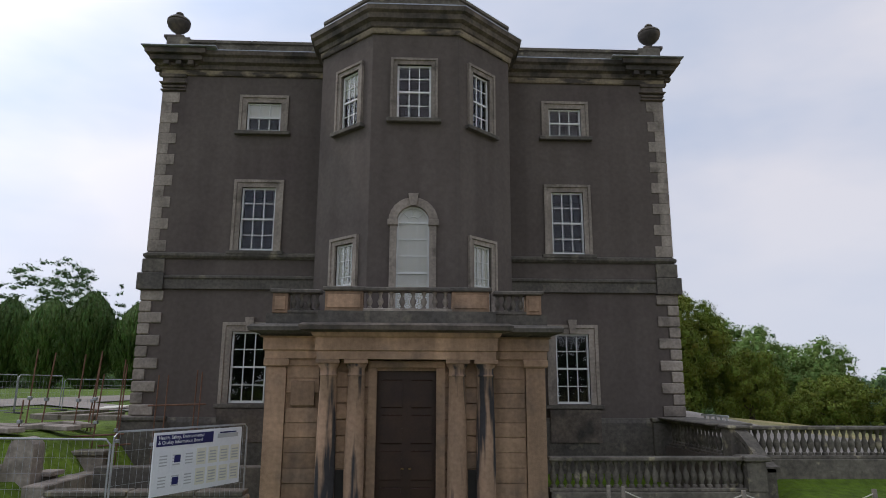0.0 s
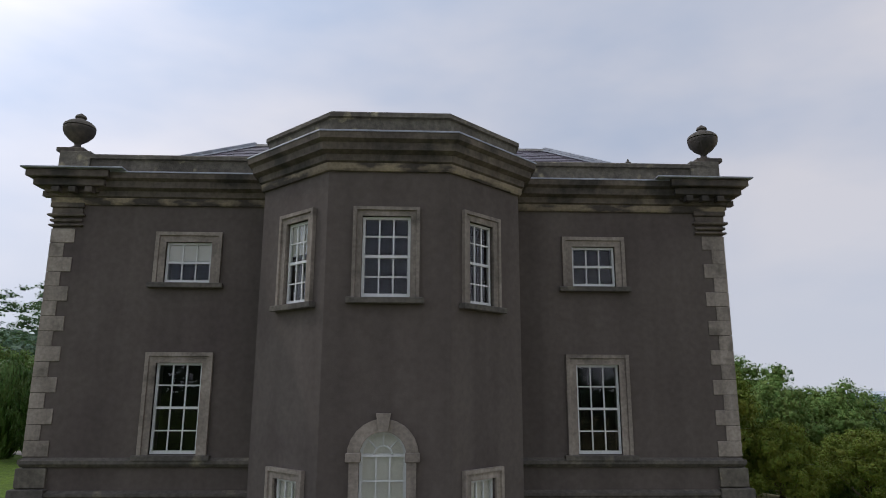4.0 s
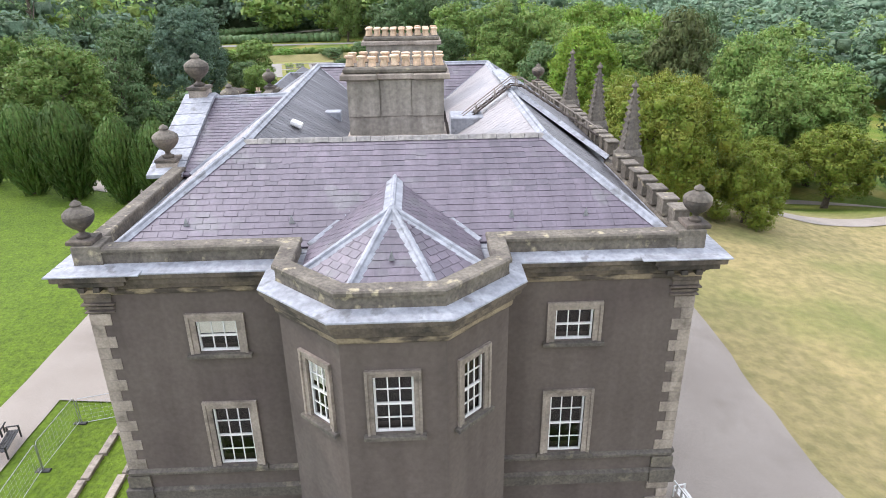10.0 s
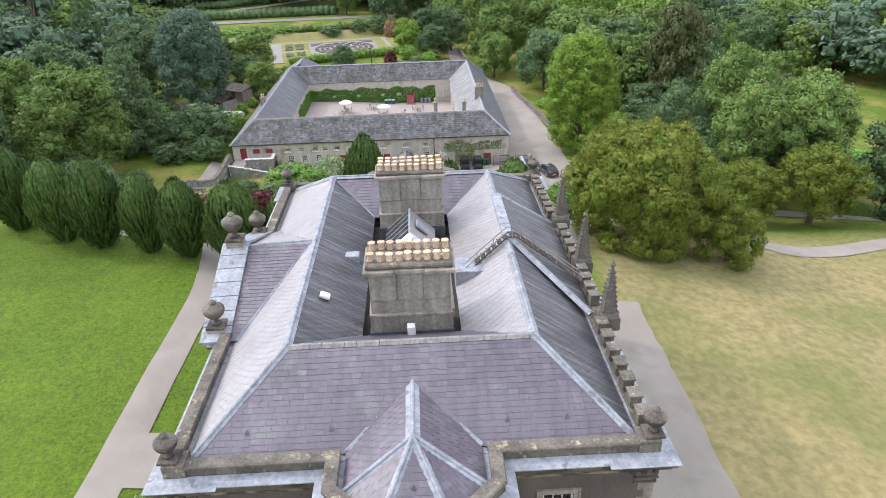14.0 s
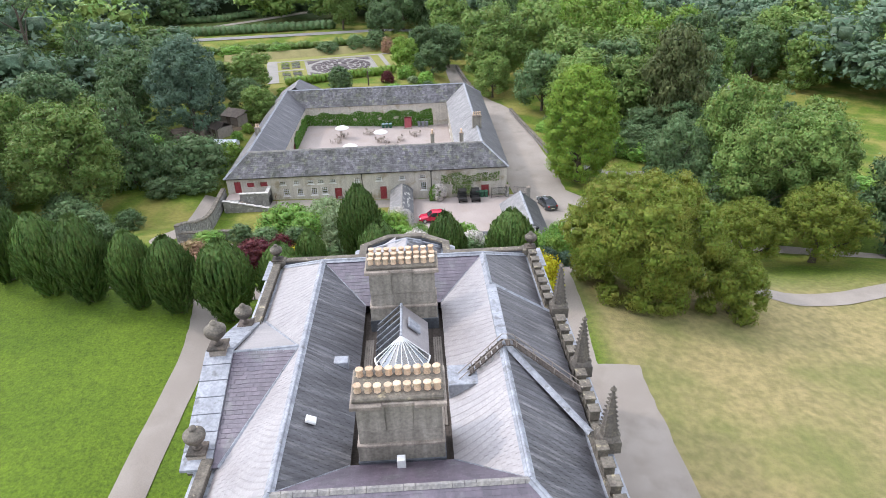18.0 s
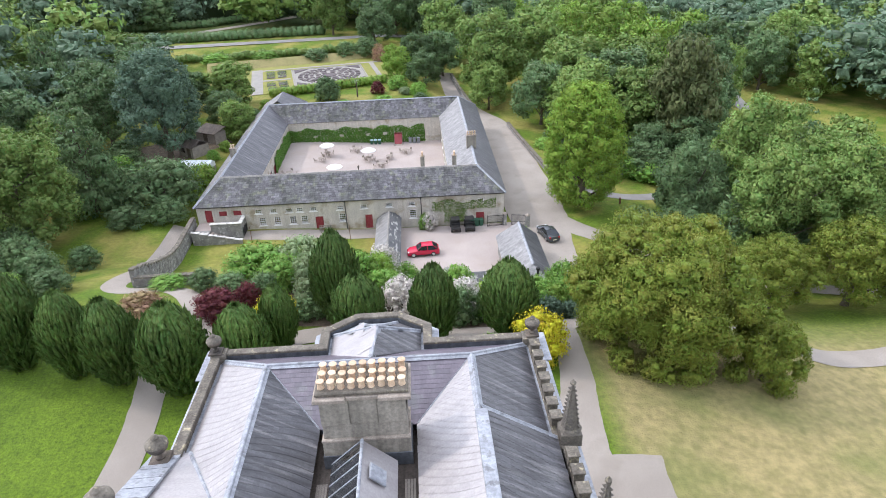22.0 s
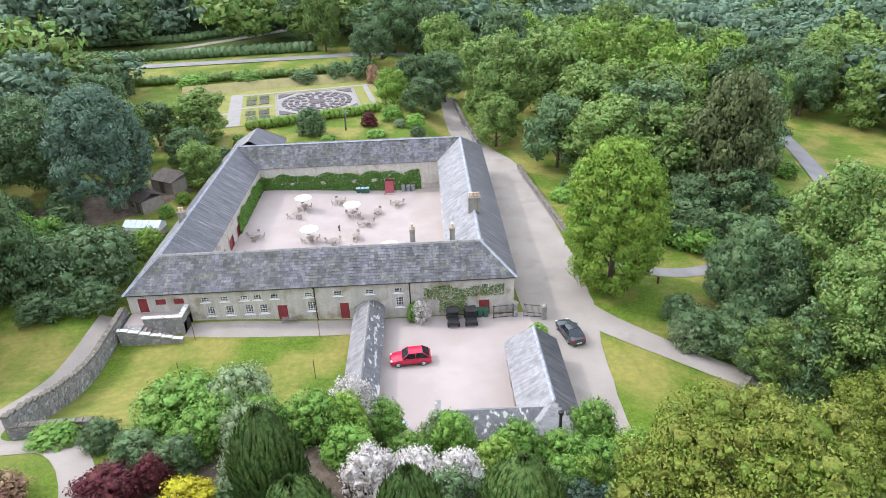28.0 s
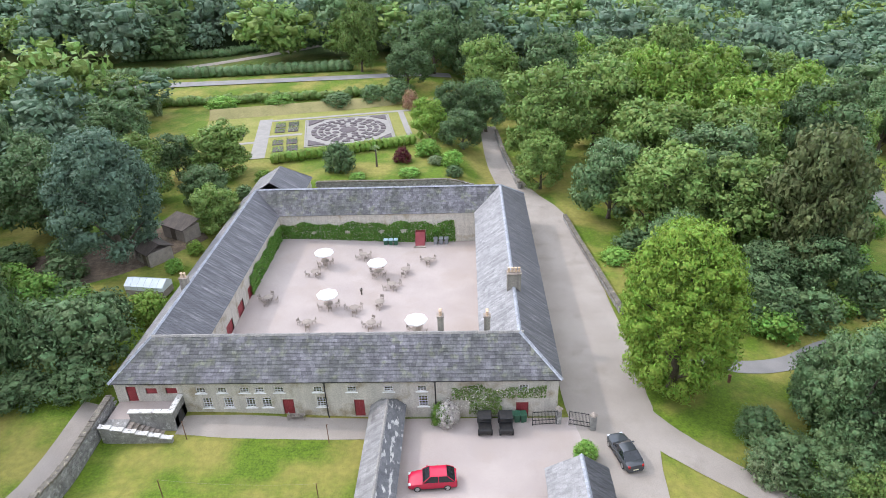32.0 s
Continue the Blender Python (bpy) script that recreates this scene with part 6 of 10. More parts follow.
def rubble_wall(name, pts, height, thick, label, coping=True, seed=1):
    """A stone wall following the land, of rough courses of single stones under a coping."""
    t, add = grp(name, label, "wall", (*pts[0], 0))
    r = random.Random(seed)
    core, stones = Builder(), Builder()
    for (xa, ya), (xb, yb) in zip(pts, pts[1:]):
        ln = math.hypot(xb - xa, yb - ya)
        n = max(1, int(ln / 1.5))
        d = Vector((xb - xa, yb - ya)).normalized()
        s = Vector((d.y, -d.x)) * thick / 2
        for k in range(n):
            p, q = Vector((xa, ya)).lerp((xb, yb), k / n), Vector((xa, ya)).lerp((xb, yb), (k + 1) / n)
            za, zb3 = gz(*p), gz(*q)
            poly = [p - s, q - s, q + s, p + s]
            core.add([(*poly[0], za - 0.6), (*poly[1], zb3 - 0.6), (*poly[2], zb3 - 0.6), (*poly[3], za - 0.6), (*poly[0], za + height), (*poly[1], zb3 + height), (*poly[2], zb3 + height), (*poly[3], za + height)],
                     [(3, 2, 1, 0), (4, 5, 6, 7), (0, 1, 5, 4), (1, 2, 6, 5), (2, 3, 7, 6), (3, 0, 4, 7)])
        a = 0.0
        rows = int(height / 0.3)
        for row in range(rows):
            a = r.uniform(-0.2, 0)
            while a < ln - 0.1:
                w = r.uniform(0.3, 0.6)
                for side in (-1, 1):
                    if r.random() < 0.8:
                        p = Vector((xa, ya)) + d * max(0, a)
                        z = gz(*p) + row * height / rows
                        mm = Matrix.Identity(4)
                        mm[0][0], mm[1][0], mm[0][1], mm[1][1] = d.x, d.y, -d.y * side * -1, d.x * side * -1
                        mm.translation = (p.x + side * s.x, p.y + side * s.y, z)
                        mm = Matrix.Translation((p.x + side * s.x, p.y + side * s.y, z)) @ Matrix.Rotation(math.atan2(d.y, d.x), 4, "Z")
                        bb2 = Builder(mm).box(0.02, w - 0.03, -0.05 - r.uniform(0, 0.03), 0.05 + r.uniform(0, 0.03), 0.02, height / rows - 0.03, 0.02)
                        k = len(stones.v)
                        stones.v += bb2.v
                        stones.f += [tuple(k + i for i in f) for f in bb2.f]
                a += w
        if coping:
            a = 0.0
            while a < ln - 0.05:
                w = min(r.uniform(0.5, 0.9), ln - a)
                p = Vector((xa, ya)) + d * a
                mm = Matrix.Translation((p.x, p.y, gz(*p) + height)) @ Matrix.Rotation(math.atan2(d.y, d.x), 4, "Z")
                add("coping_stone", Builder(mm).box(0.01, w - 0.01, -thick / 2 - 0.06, thick / 2 + 0.06, -0.1, 0.12 + r.uniform(0, 0.05), 0.03), M_COPING)
                a += w
    add("core", core, M_RUBBLE)
    add("stones", stones, M_RUBBLE, kind="stuff")


rubble_wall("garden_wall", [(-28.3, 79.9), (-28.7, 90.0), (-29.2, 102.6)], 2.1, 0.5, "tall grey rubble wall climbing beside the lawn", seed=3)
rubble_wall("garden_wall", [(-28.3, 80.0), (-22.2, 80.8)], 1.2, 0.45, "short rubble wall ending at the path", seed=4)
rubble_wall("road_wall", [(24.7, 120.5), (23.6, 130), (22.2, 141), (21.5, 147.6)], 0.7, 0.5, "low rubble wall edging the road", seed=5)
rubble_wall("road_wall", [(15.4, 160), (13.6, 176), (12.6, 190)], 1.2, 0.5, "rubble wall along the lane", seed=6)
rubble_wall("garden_wall", [(7.4, 158), (-6, 157.6), (-19.5, 157.4)], 1.0, 0.4, "low garden wall behind the stables", seed=7)


# ---- trees and planting ----
def leaf_mat(name, c1, c2, island=0.32, hue=0.025, per_object=0.4, rough=0.55, spots=None, spot_scale=0.35, spot_at=(0.5, 0.62)):
    m = material(name, c1, c2, 0.5, 3.2, 0.4, rough, 0.8, 3.4, 0.25, island=island, per_object=per_object, hue=hue, spec=0.2, spots=spots, spot_scale=spot_scale, spot_at=spot_at)
    n, l = m.node_tree.nodes, m.node_tree.links
    b = n["Principled BSDF"]
    tr, mx = n.new("ShaderNodeBsdfTranslucent"), n.new("ShaderNodeMixShader")
    mx.inputs["Fac"].default_value = 0.16
    l.new(b.inputs["Base Color"].links[0].from_socket, tr.inputs["Color"])
    l.new(b.outputs["BSDF"], mx.inputs[1])
    l.new(tr.outputs["BSDF"], mx.inputs[2])
    l.new(mx.outputs["Shader"], n["Material Output"].inputs["Surface"])
    return m


L_MID = leaf_mat("mid_green_leaves", (0.154, 0.237, 0.059), (0.210, 0.302, 0.079))
L_DARK = leaf_mat("dark_green_leaves", (0.112, 0.18, 0.076), (0.152, 0.232, 0.096))
L_LIME = leaf_mat("lime_green_leaves", (0.196, 0.314, 0.050), (0.252, 0.380, 0.070))
L_BRIGHT = leaf_mat("bright_green_leaves", (0.195, 0.314, 0.040), (0.262, 0.392, 0.056))
L_OLIVE = leaf_mat("olive_green_leaves", (0.142, 0.182, 0.026), (0.186, 0.230, 0.035))
L_RUSTY = leaf_mat("rust_tinged_evergreen_oak_leaves", (0.150, 0.202, 0.029), (0.195, 0.246, 0.036), spots=(0.205, 0.205, 0.04), spot_scale=0.5, spot_at=(0.46, 0.74))
L_BROWN = leaf_mat("bronze_green_leaves", (0.115, 0.140, 0.053), (0.149, 0.174, 0.066))
L_YEW = leaf_mat("dark_yew_needles", (0.074, 0.127, 0.031), (0.106, 0.172, 0.040))
L_BLUE = leaf_mat("blue_green_needles", (0.084, 0.142, 0.090), (0.120, 0.186, 0.120))
L_GOLD = leaf_mat("golden_leaves", (0.46, 0.42, 0.02), (0.56, 0.5, 0.03))
L_RED = leaf_mat("dark_red_leaves", (0.115, 0.026, 0.032), (0.16, 0.038, 0.044))
L_WHITE = leaf_mat("white_blossom", (0.62, 0.57, 0.52), (0.74, 0.69, 0.64))
L_SILVER = leaf_mat("silvery_leaves", (0.207, 0.278, 0.129), (0.292, 0.360, 0.188))
L_PINK = leaf_mat("dusty_pink_leaves", (0.42, 0.25, 0.17), (0.33, 0.24, 0.12))
L_FRESH = leaf_mat("fresh_green_leaves", (0.165, 0.315, 0.055), (0.23, 0.395, 0.078))
# distance haze is mixed into these two paler, bluer leaf colours
L_FAR = leaf_mat("haze_tinted_leaves", (0.150, 0.230, 0.146), (0.189, 0.275, 0.172), island=0.16)
L_FAR_DARK = leaf_mat("dark_haze_tinted_leaves", (0.124, 0.200, 0.119), (0.162, 0.242, 0.140), island=0.16)
L_IVY = leaf_mat("ivy_leaves", (0.084, 0.186, 0.027), (0.122, 0.237, 0.040))


def leaf_cloud(rng, lumps, leaf, density, flat=0.55, centre=None, droop=0.0, jag=0.15, up=0.0):
    """Leaves on the outsides of overlapping round clumps: an array of quads, and of their rounded normals."""
    lumps = np.asarray(lumps, float)
    out, nout = [], []
    mid = lumps[:, :3].mean(0) if centre is None else np.asarray(centre)
    for i, (cx, cy, cz, r, sq) in enumerate(lumps):
        n = max(6, int(density * 4 * math.pi * r * r / (leaf * leaf)))
        d = rng.normal(size=(n, 3))
        d /= np.linalg.norm(d, axis=1)[:, None]
        rad = r * (1 + rng.normal(size=n) * jag)
        p = np.array([cx, cy, cz]) + d * rad[:, None] * [1, 1, sq]
        keep = ((p - mid) * d).sum(1) > -0.15 * r
        for j, q in enumerate(lumps):
            if j != i and abs(q[0] - cx) < r + q[3] and abs(q[1] - cy) < r + q[3]:
                keep &= (((p - q[:3]) / [1, 1, q[4]]) ** 2).sum(1) > (q[3] * 0.82) ** 2
        p, d = p[keep], d[keep]
        n = len(p)
        if not n:
            continue
        nrm = d * 0.75 + rng.normal(size=(n, 3)) * flat
        nrm[:, 2] += 0.25
        nrm /= np.linalg.norm(nrm, axis=1)[:, None]
        t = np.cross(nrm, rng.normal(size=(n, 3)) + np.cross([0, 0, 1.0], d) * up)
        t /= np.linalg.norm(t, axis=1)[:, None] + 1e-9
        s = np.cross(nrm, t)
        a = leaf * rng.uniform(0.55, 1.15, n)[:, None]
        w = a * rng.uniform(0.45, 0.75, n)[:, None] * (0.6 if up else 1.0)
        dr = np.zeros((n, 3))
        dr[:, 2] = -droop * leaf
        out.append(np.stack([p - t * a * 0.6, p - s * w * 0.55 + nrm * a * 0.1, p + t * a * 0.6 + dr, p + s * w * 0.55 + nrm * a * 0.1], 1))
        rn = d * 0.5 + nrm * 0.7
        rn /= np.linalg.norm(rn, axis=1)[:, None]
        nout.append(np.repeat(rn[:, None], 4, 1))
    return np.concatenate(out), np.concatenate(nout)


rng_core = np.random.default_rng(3)


def cores(lumps, scale=0.84, cells=2):
    """Uneven insides of the clumps, which close the crown behind its leaves."""
    g = np.tan(np.linspace(-1, 1, cells + 1) * math.pi / 4)
    side = []
    for i in range(cells):
        for j in range(cells):
            side.append([(g[i], g[j], 1), (g[i + 1], g[j], 1), (g[i + 1], g[j + 1], 1), (g[i], g[j + 1], 1)])
    side = np.array(side)
    ball = np.concatenate([side, side[..., [2, 0, 1]], side[..., [1, 2, 0]], -side[:, ::-1], -side[:, ::-1][..., [2, 0, 1]], -side[:, ::-1][..., [1, 2, 0]]])
    ball = ball / np.linalg.norm(ball, axis=-1, keepdims=True)
    out, nout = [], []
    al = np.asarray(lumps, float)
    for i, (cx, cy, cz, r, sq) in enumerate(lumps):
        k = 1 + 0.13 * np.sin(ball[..., 0] * 5 + cx * 9) * np.sin(ball[..., 1] * 5 + cy * 7) + 0.1 * np.sin(ball[..., 2] * 7 + cz * 8)
        q = ball * k[..., None] * [r * scale, r * scale, r * scale * sq] + [cx, cy, cz]
        mid = q.mean(1)
        near = al[(np.arange(len(al)) != i) & (np.hypot(al[:, 0] - cx, al[:, 1] - cy) < al[:, 3] + r)]
        keep = np.ones(len(q), bool)
        for o in near:
            keep &= (((mid - o[:3]) / [1, 1, o[4]]) ** 2).sum(1) > (o[3] * scale * 0.86) ** 2
        out.append(q[keep])
        rn = ball[keep] / [1, 1, sq] + rng_core.normal(size=(int(keep.sum()), 1, 3)) * 0.16
        nout.append(rn / np.linalg.norm(rn, axis=-1, keepdims=True))
    return np.concatenate(out), np.concatenate(nout)


def crown_mesh(name, rng, lumps, leaf, density, mat, flat=0.55, centre=None, core=0.9, droop=0.0, jag=0.1, up=0.0, cells=2):
    q, n = leaf_cloud(rng, lumps, leaf, density, flat, centre, droop, jag, up)
    cq, cn = cores(lumps, core, cells)
    return quick_mesh(name, np.concatenate([cq, q]).reshape(-1, 3), 4, mat, np.concatenate([cn, n]))


def broad_lumps(rng, R, H, base, n=46, top=0.55, lump=0.3, low=-0.55):
    """Clumps over an egg-shaped crown of radius R between the heights base and H."""
    out, hc = [], (H - base) / 2
    zc = base + hc
    for k in range(n):
        z = low + (1 - low) * ((k + 0.5) / n) ** 0.85
        a = k * 2.39996 + rng.uniform(-0.4, 0.4)
        rr = math.sqrt(max(0.02, 1 - z * z)) if z > 0 else math.sqrt(max(0.05, 1 - (z * 0.8) ** 2))
        f = rng.uniform(0.62, 0.86)
        r = R * lump * rng.uniform(0.7, 1.25)
        out.append((R * rr * f * math.cos(a), R * rr * f * math.sin(a), zc + hc * z * rng.uniform(0.8, 0.92), r, rng.uniform(0.65, 0.9)))
    for k in range(6):
        out.append((rng.uniform(-0.3, 0.3) * R, rng.uniform(-0.3, 0.3) * R, zc + rng.uniform(-0.3, 0.4) * hc, R * 0.45, 0.8))
    return out


def lobed_lumps(rng, R, H, base, lobes=16, each=9, size=0.36, low=-0.85):
    """Big lobes, as a grown crown has them, each covered with smaller clumps."""
    out = []
    for x, y, z, r, sq in broad_lumps(rng, R, H, base, lobes, lump=size, low=low):
        out.append((x, y, z, r * 0.8, sq))
        for k in range(each):
            d = rng.normal(size=3)
            d /= np.linalg.norm(d)
            if d[0] * x + d[1] * y < -0.25 * R:
                d = -d
            q = r * rng.uniform(0.34, 0.56)
            d[2] = d[2] * 0.8 + 0.25
            out.append((x + d[0] * r * 0.76, y + d[1] * r * 0.76, max(q * 0.5 + base * 0.3, z + d[2] * r * 0.76 * sq), q, 0.85))
    return out


def yew_quads(rng, R, H, leaf):
    """An Irish yew: a vase-shaped body hidden under upright plumes, each tapering to a tip and set with small upright sprays."""
    def wide(t):
        if t < 0.5:
            return R * (0.26 + 0.74 * math.sin(max(t, 0.0) * math.pi) ** 1.1)
        return R * max(0.0, 1 - ((t - 0.5) / 0.52) ** 2.2)

    quads = []

    def ring(at, r, n):
        return [(at[0] + r * math.cos(2 * math.pi * k / n), at[1] + r * math.sin(2 * math.pi * k / n), at[2]) for k in range(n)]

    def skin(rings):
        for a, c in zip(rings, rings[1:]):
            n = len(a)
            quads.extend([(a[k], a[(k + 1) % n], c[(k + 1) % n], c[k]) for k in range(n)])

    skin([ring((0, 0, H * t * 0.86), wide(t) * 0.74, 14) for t in (0.04, 0.12, 0.22, 0.34, 0.48, 0.6, 0.7, 0.8, 0.88, 0.94, 1.0, 1.03)])
    plumes = []                        # foot and tip of each: radius, height, and the angle
    for row in range(16):
        t = 0.84 * row / 15
        n = max(5, int(2 * math.pi * wide(t) / (R * 0.2)))
        for k in range(n):
            t0 = t + rng.uniform(-0.04, 0.04)
            t1 = min(t0 + rng.uniform(0.15, 0.25), 0.99)
            plumes.append((wide(max(t0, 0.02)) * 0.8, H * t0, (wide(t1) + 0.05 * R) * rng.uniform(0.9, 1.1), H * t1, 2 * math.pi * (k + 0.5 * (row % 2) + rng.uniform(-0.35, 0.35)) / n))
    for k in range(30):
        f = 0.45 * math.sqrt((k + 0.5) / 30)
        tip = H * rng.uniform(0.92, 1.02) * (1 - 0.25 * f)
        plumes.append((R * f * 0.6, tip - H * rng.uniform(0.18, 0.26), R * f, tip, k * 2.39996))
    pts, nrm = [], []
    for ra, za, rb, zb2, a in plumes:
        r0 = R * rng.uniform(0.06, 0.1)
        c, sn = math.cos(a), math.sin(a)
        rings = []
        for j, (f, w) in enumerate(((0, 0.5), (0.4, 1.0), (0.75, 0.8), (1.0, 0.06))):
            rr = ra + (rb - ra) * f
            at = (rr * c, rr * sn, za + (zb2 - za) * f)
            rings.append(ring(at, r0 * w, 6))
            if 0 < j:
                for k in range(7):
                    b2 = rng.uniform(0, 6.283)
                    pts.append((at[0] + r0 * w * math.cos(b2) * 1.04, at[1] + r0 * w * math.sin(b2) * 1.04, at[2] - rng.uniform(0.0, 0.3) * (zb2 - za)))
                    nrm.append((math.cos(b2), math.sin(b2), 0.35))
        skin(rings)
    p, d = np.array(pts), np.array(nrm)
    n = len(p)
    d = d + rng.normal(size=(n, 3)) * 0.25
    d /= np.linalg.norm(d, axis=1)[:, None]
    upv = np.array([0, 0, 1.0]) + rng.normal(size=(n, 3)) * 0.25 + d * 0.3
    side = np.cross(upv, d)
    side /= np.linalg.norm(side, axis=1)[:, None]
    a = leaf * rng.uniform(0.7, 1.5, n)[:, None]
    sprays = np.stack([p - upv * a * 0.5, p + side * a * 0.22, p + upv * a * 0.8 + d * 0.04, p - side * a * 0.22], 1)
    return np.concatenate([np.array(quads), sprays])


def conifer_lumps(rng, R, H):
    out = []
    for j in range(13):
        t = j / 12
        z = H * (0.14 + 0.82 * t)
        rr = R * (1 - t) ** 0.8 + 0.25
        for k in range(max(2, int(7 * (1 - t) + 2))):
            a = k * 2.39996 + j * 1.3
            out.append((rr * 0.66 * math.cos(a), rr * 0.66 * math.sin(a), z - rr * 0.14 + rng.uniform(-0.3, 0.3), max(0.45, rr * 0.42), 0.62))
    return out


def trunk_mesh(name, seed, R, base, H, r0, mat=None, forks=7):
    r = random.Random(seed)
    b = Builder()
    top = base + (H - base) * 0.55
    b.tube([(0, 0, -0.4), (0.03, 0.02, 0.25), (0.1, 0.05, base * 0.6 + 0.4), (0.05, 0.1, top)], [r0 * 1.5, r0 * 1.05, r0 * 0.85, r0 * 0.35], 9)
    for k in range(forks):
        a = k * 2.4 + r.uniform(-0.4, 0.4)
        z = base * 0.55 + (top - base * 0.55) * (k + 0.5) / forks
        l = R * r.uniform(0.45, 0.75)
        b.tube([(0.05, 0.05, z), (l * 0.5 * math.cos(a), l * 0.5 * math.sin(a), z + l * 0.4), (l * math.cos(a), l * math.sin(a), z + l * 0.8)], [r0 * 0.4, r0 * 0.25, r0 * 0.1], 6)
    return b.mesh(name, mat or M_BARK, True)


KINDS = {}


def kind(name, R, H, base, lumps, leaf, density, mat, trunk=0.35, flat=0.5, core=0.68, droop=0.0, jag=0.2, up=0.0, cells=1):
    rng = np.random.default_rng(len(KINDS) + 11)
    me = crown_mesh("crown", rng, lumps(rng), leaf, density, mat, flat, (0, 0, (H + base) * 0.42), core, droop, jag, up, cells)
    KINDS[name] = (*extent(me), me, trunk_mesh("trunk", len(KINDS), R, base, H, trunk))


def extent(me):
    """The half width and the height that a crown really has."""
    co = np.empty(len(me.vertices) * 3, np.float32)
    me.vertices.foreach_get("co", co)
    co = co.reshape(-1, 3)
    return float(np.quantile(np.hypot(co[:, 0], co[:, 1]), 0.985)), float(np.quantile(co[:, 2], 0.998))


for nm, mat in (("oak", L_MID), ("dark_oak", L_DARK), ("lime", L_LIME), ("brown", L_BROWN)):
    kind(nm, 5.0, 11.0, 0.6, lambda g: lobed_lumps(g, 5.0, 11.0, 0.0, 20, 8, 0.36, -0.92), 0.45, 1.25, mat)
    kind(nm + "_near", 5.0, 11.0, 0.6, lambda g: lobed_lumps(g, 5.0, 11.0, 0.0, 24, 9, 0.33, -0.92), 0.26, 1.2, mat)
kind("oak_b", 5.0, 12.0, 0.8, lambda g: lobed_lumps(g, 5.0, 12.0, 0.0, 24, 8, 0.33, -0.92), 0.4, 1.25, L_MID)
kind("dark_b", 5.0, 12.5, 0.8, lambda g: lobed_lumps(g, 5.0, 12.5, 0.0, 22, 8, 0.34, -0.92), 0.4, 1.25, L_DARK)
kind("oak_b_near", 5.0, 12.0, 0.8, lambda g: lobed_lumps(g, 5.0, 12.0, 0.0, 26, 9, 0.31, -0.92), 0.26, 1.2, L_MID)
kind("dark_b_near", 5.0, 12.5, 0.8, lambda g: lobed_lumps(g, 5.0, 12.5, 0.0, 24, 9, 0.32, -0.92), 0.26, 1.2, L_DARK)
kind("tall_lime", 4.2, 14.5, 0.5, lambda g: broad_lumps(g, 4.2, 14.5, -0.2, 330, lump=0.15, low=-0.97), 0.2, 1.5, L_BRIGHT, droop=0.5)
kind("round_evergreen", 4.5, 8.0, 1.2, lambda g: lobed_lumps(g, 4.5, 8.0, 1.4, 30, 8, 0.27, -0.8), 0.2, 1.1, L_OLIVE)
kind("evergreen_oak", 8.0, 12.0, 0.3, lambda g: lobed_lumps(g, 8.0, 12.0, -0.6, 84, 8, 0.19, -0.97), 0.2, 1.2, L_RUSTY, 0.5, droop=0.3)
kind("evergreen_clump", 4.0, 6.5, 0.3, lambda g: lobed_lumps(g, 4.0, 6.5, -0.4, 26, 9, 0.29, -0.97), 0.2, 1.2, L_OLIVE, 0.3, droop=0.3)
rng_yew = np.random.default_rng(77)
for nm in ("yew", "yew_b", "yew_c"):
    yew_crown = quick_mesh("crown", yew_quads(rng_yew, 2.1, 8.0, 0.2).reshape(-1, 3), 4, L_YEW)
    KINDS[nm] = (*extent(yew_crown), yew_crown, trunk_mesh("trunk", len(KINDS), 1.2, 0.3, 3.0, 0.26, forks=4))
kind("fir", 4.0, 16.0, 1.0, lambda g: conifer_lumps(g, 4.0, 16.0), 0.36, 1.2, L_DARK, 0.35, droop=0.5)
kind("blue_cedar", 6.0, 15.0, 1.5, lambda g: lobed_lumps(g, 6.0, 15.0, 0.3, 36, 9, 0.27, -0.9), 0.32, 1.2, L_BLUE, 0.5)
def pine_lumps(rng, R, H, low):
    """Tufts of needles at the ends of bare limbs, in loose tiers towards the top."""
    out = []
    for k in range(26):
        t = (k + 0.5) / 26
        z = H * (low + (0.97 - low) * t)
        w = R * (1.0 - 0.6 * t) * rng.uniform(0.3, 0.95)
        a = k * 2.39996 + rng.uniform(-0.5, 0.5)
        for j in range(5):
            out.append((w * math.cos(a) + rng.normal() * R * 0.12, w * math.sin(a) + rng.normal() * R * 0.12, z + rng.normal() * R * 0.05, R * rng.uniform(0.06, 0.12), 0.6))
    return out


kind("pine", 5.0, 17.0, 5.0, lambda g: pine_lumps(g, 5.0, 17.0, 0.66), 0.32, 1.3, L_DARK, 0.3, core=0.55, jag=0.4)
kind("cedar_pine", 5.0, 17.0, 2.0, lambda g: pine_lumps(g, 5.0, 17.0, 0.4), 0.32, 1.4, L_DARK, 0.3, core=0.6, jag=0.4)
for nm, mat in (("bush", L_FRESH), ("dark_bush", L_DARK), ("lime_bush", L_LIME), ("gold_bush", L_GOLD), ("red_bush", L_RED), ("white_bush", L_WHITE), ("silver_bush", L_SILVER), ("pink_bush", L_PINK), ("blue_bush", L_BLUE)):
    kind(nm, 2.0, 3.0, 0.0, lambda g: broad_lumps(g, 2.0, 3.0, -0.6, 34, lump=0.3, low=-0.6), 0.27, 1.2, mat, 0.12)
    kind(nm + "_fine", 2.0, 3.0, 0.0, lambda g: broad_lumps(g, 2.0, 3.0, -0.6, 38, lump=0.28, low=-0.6), 0.175, 1.1, mat, 0.12)


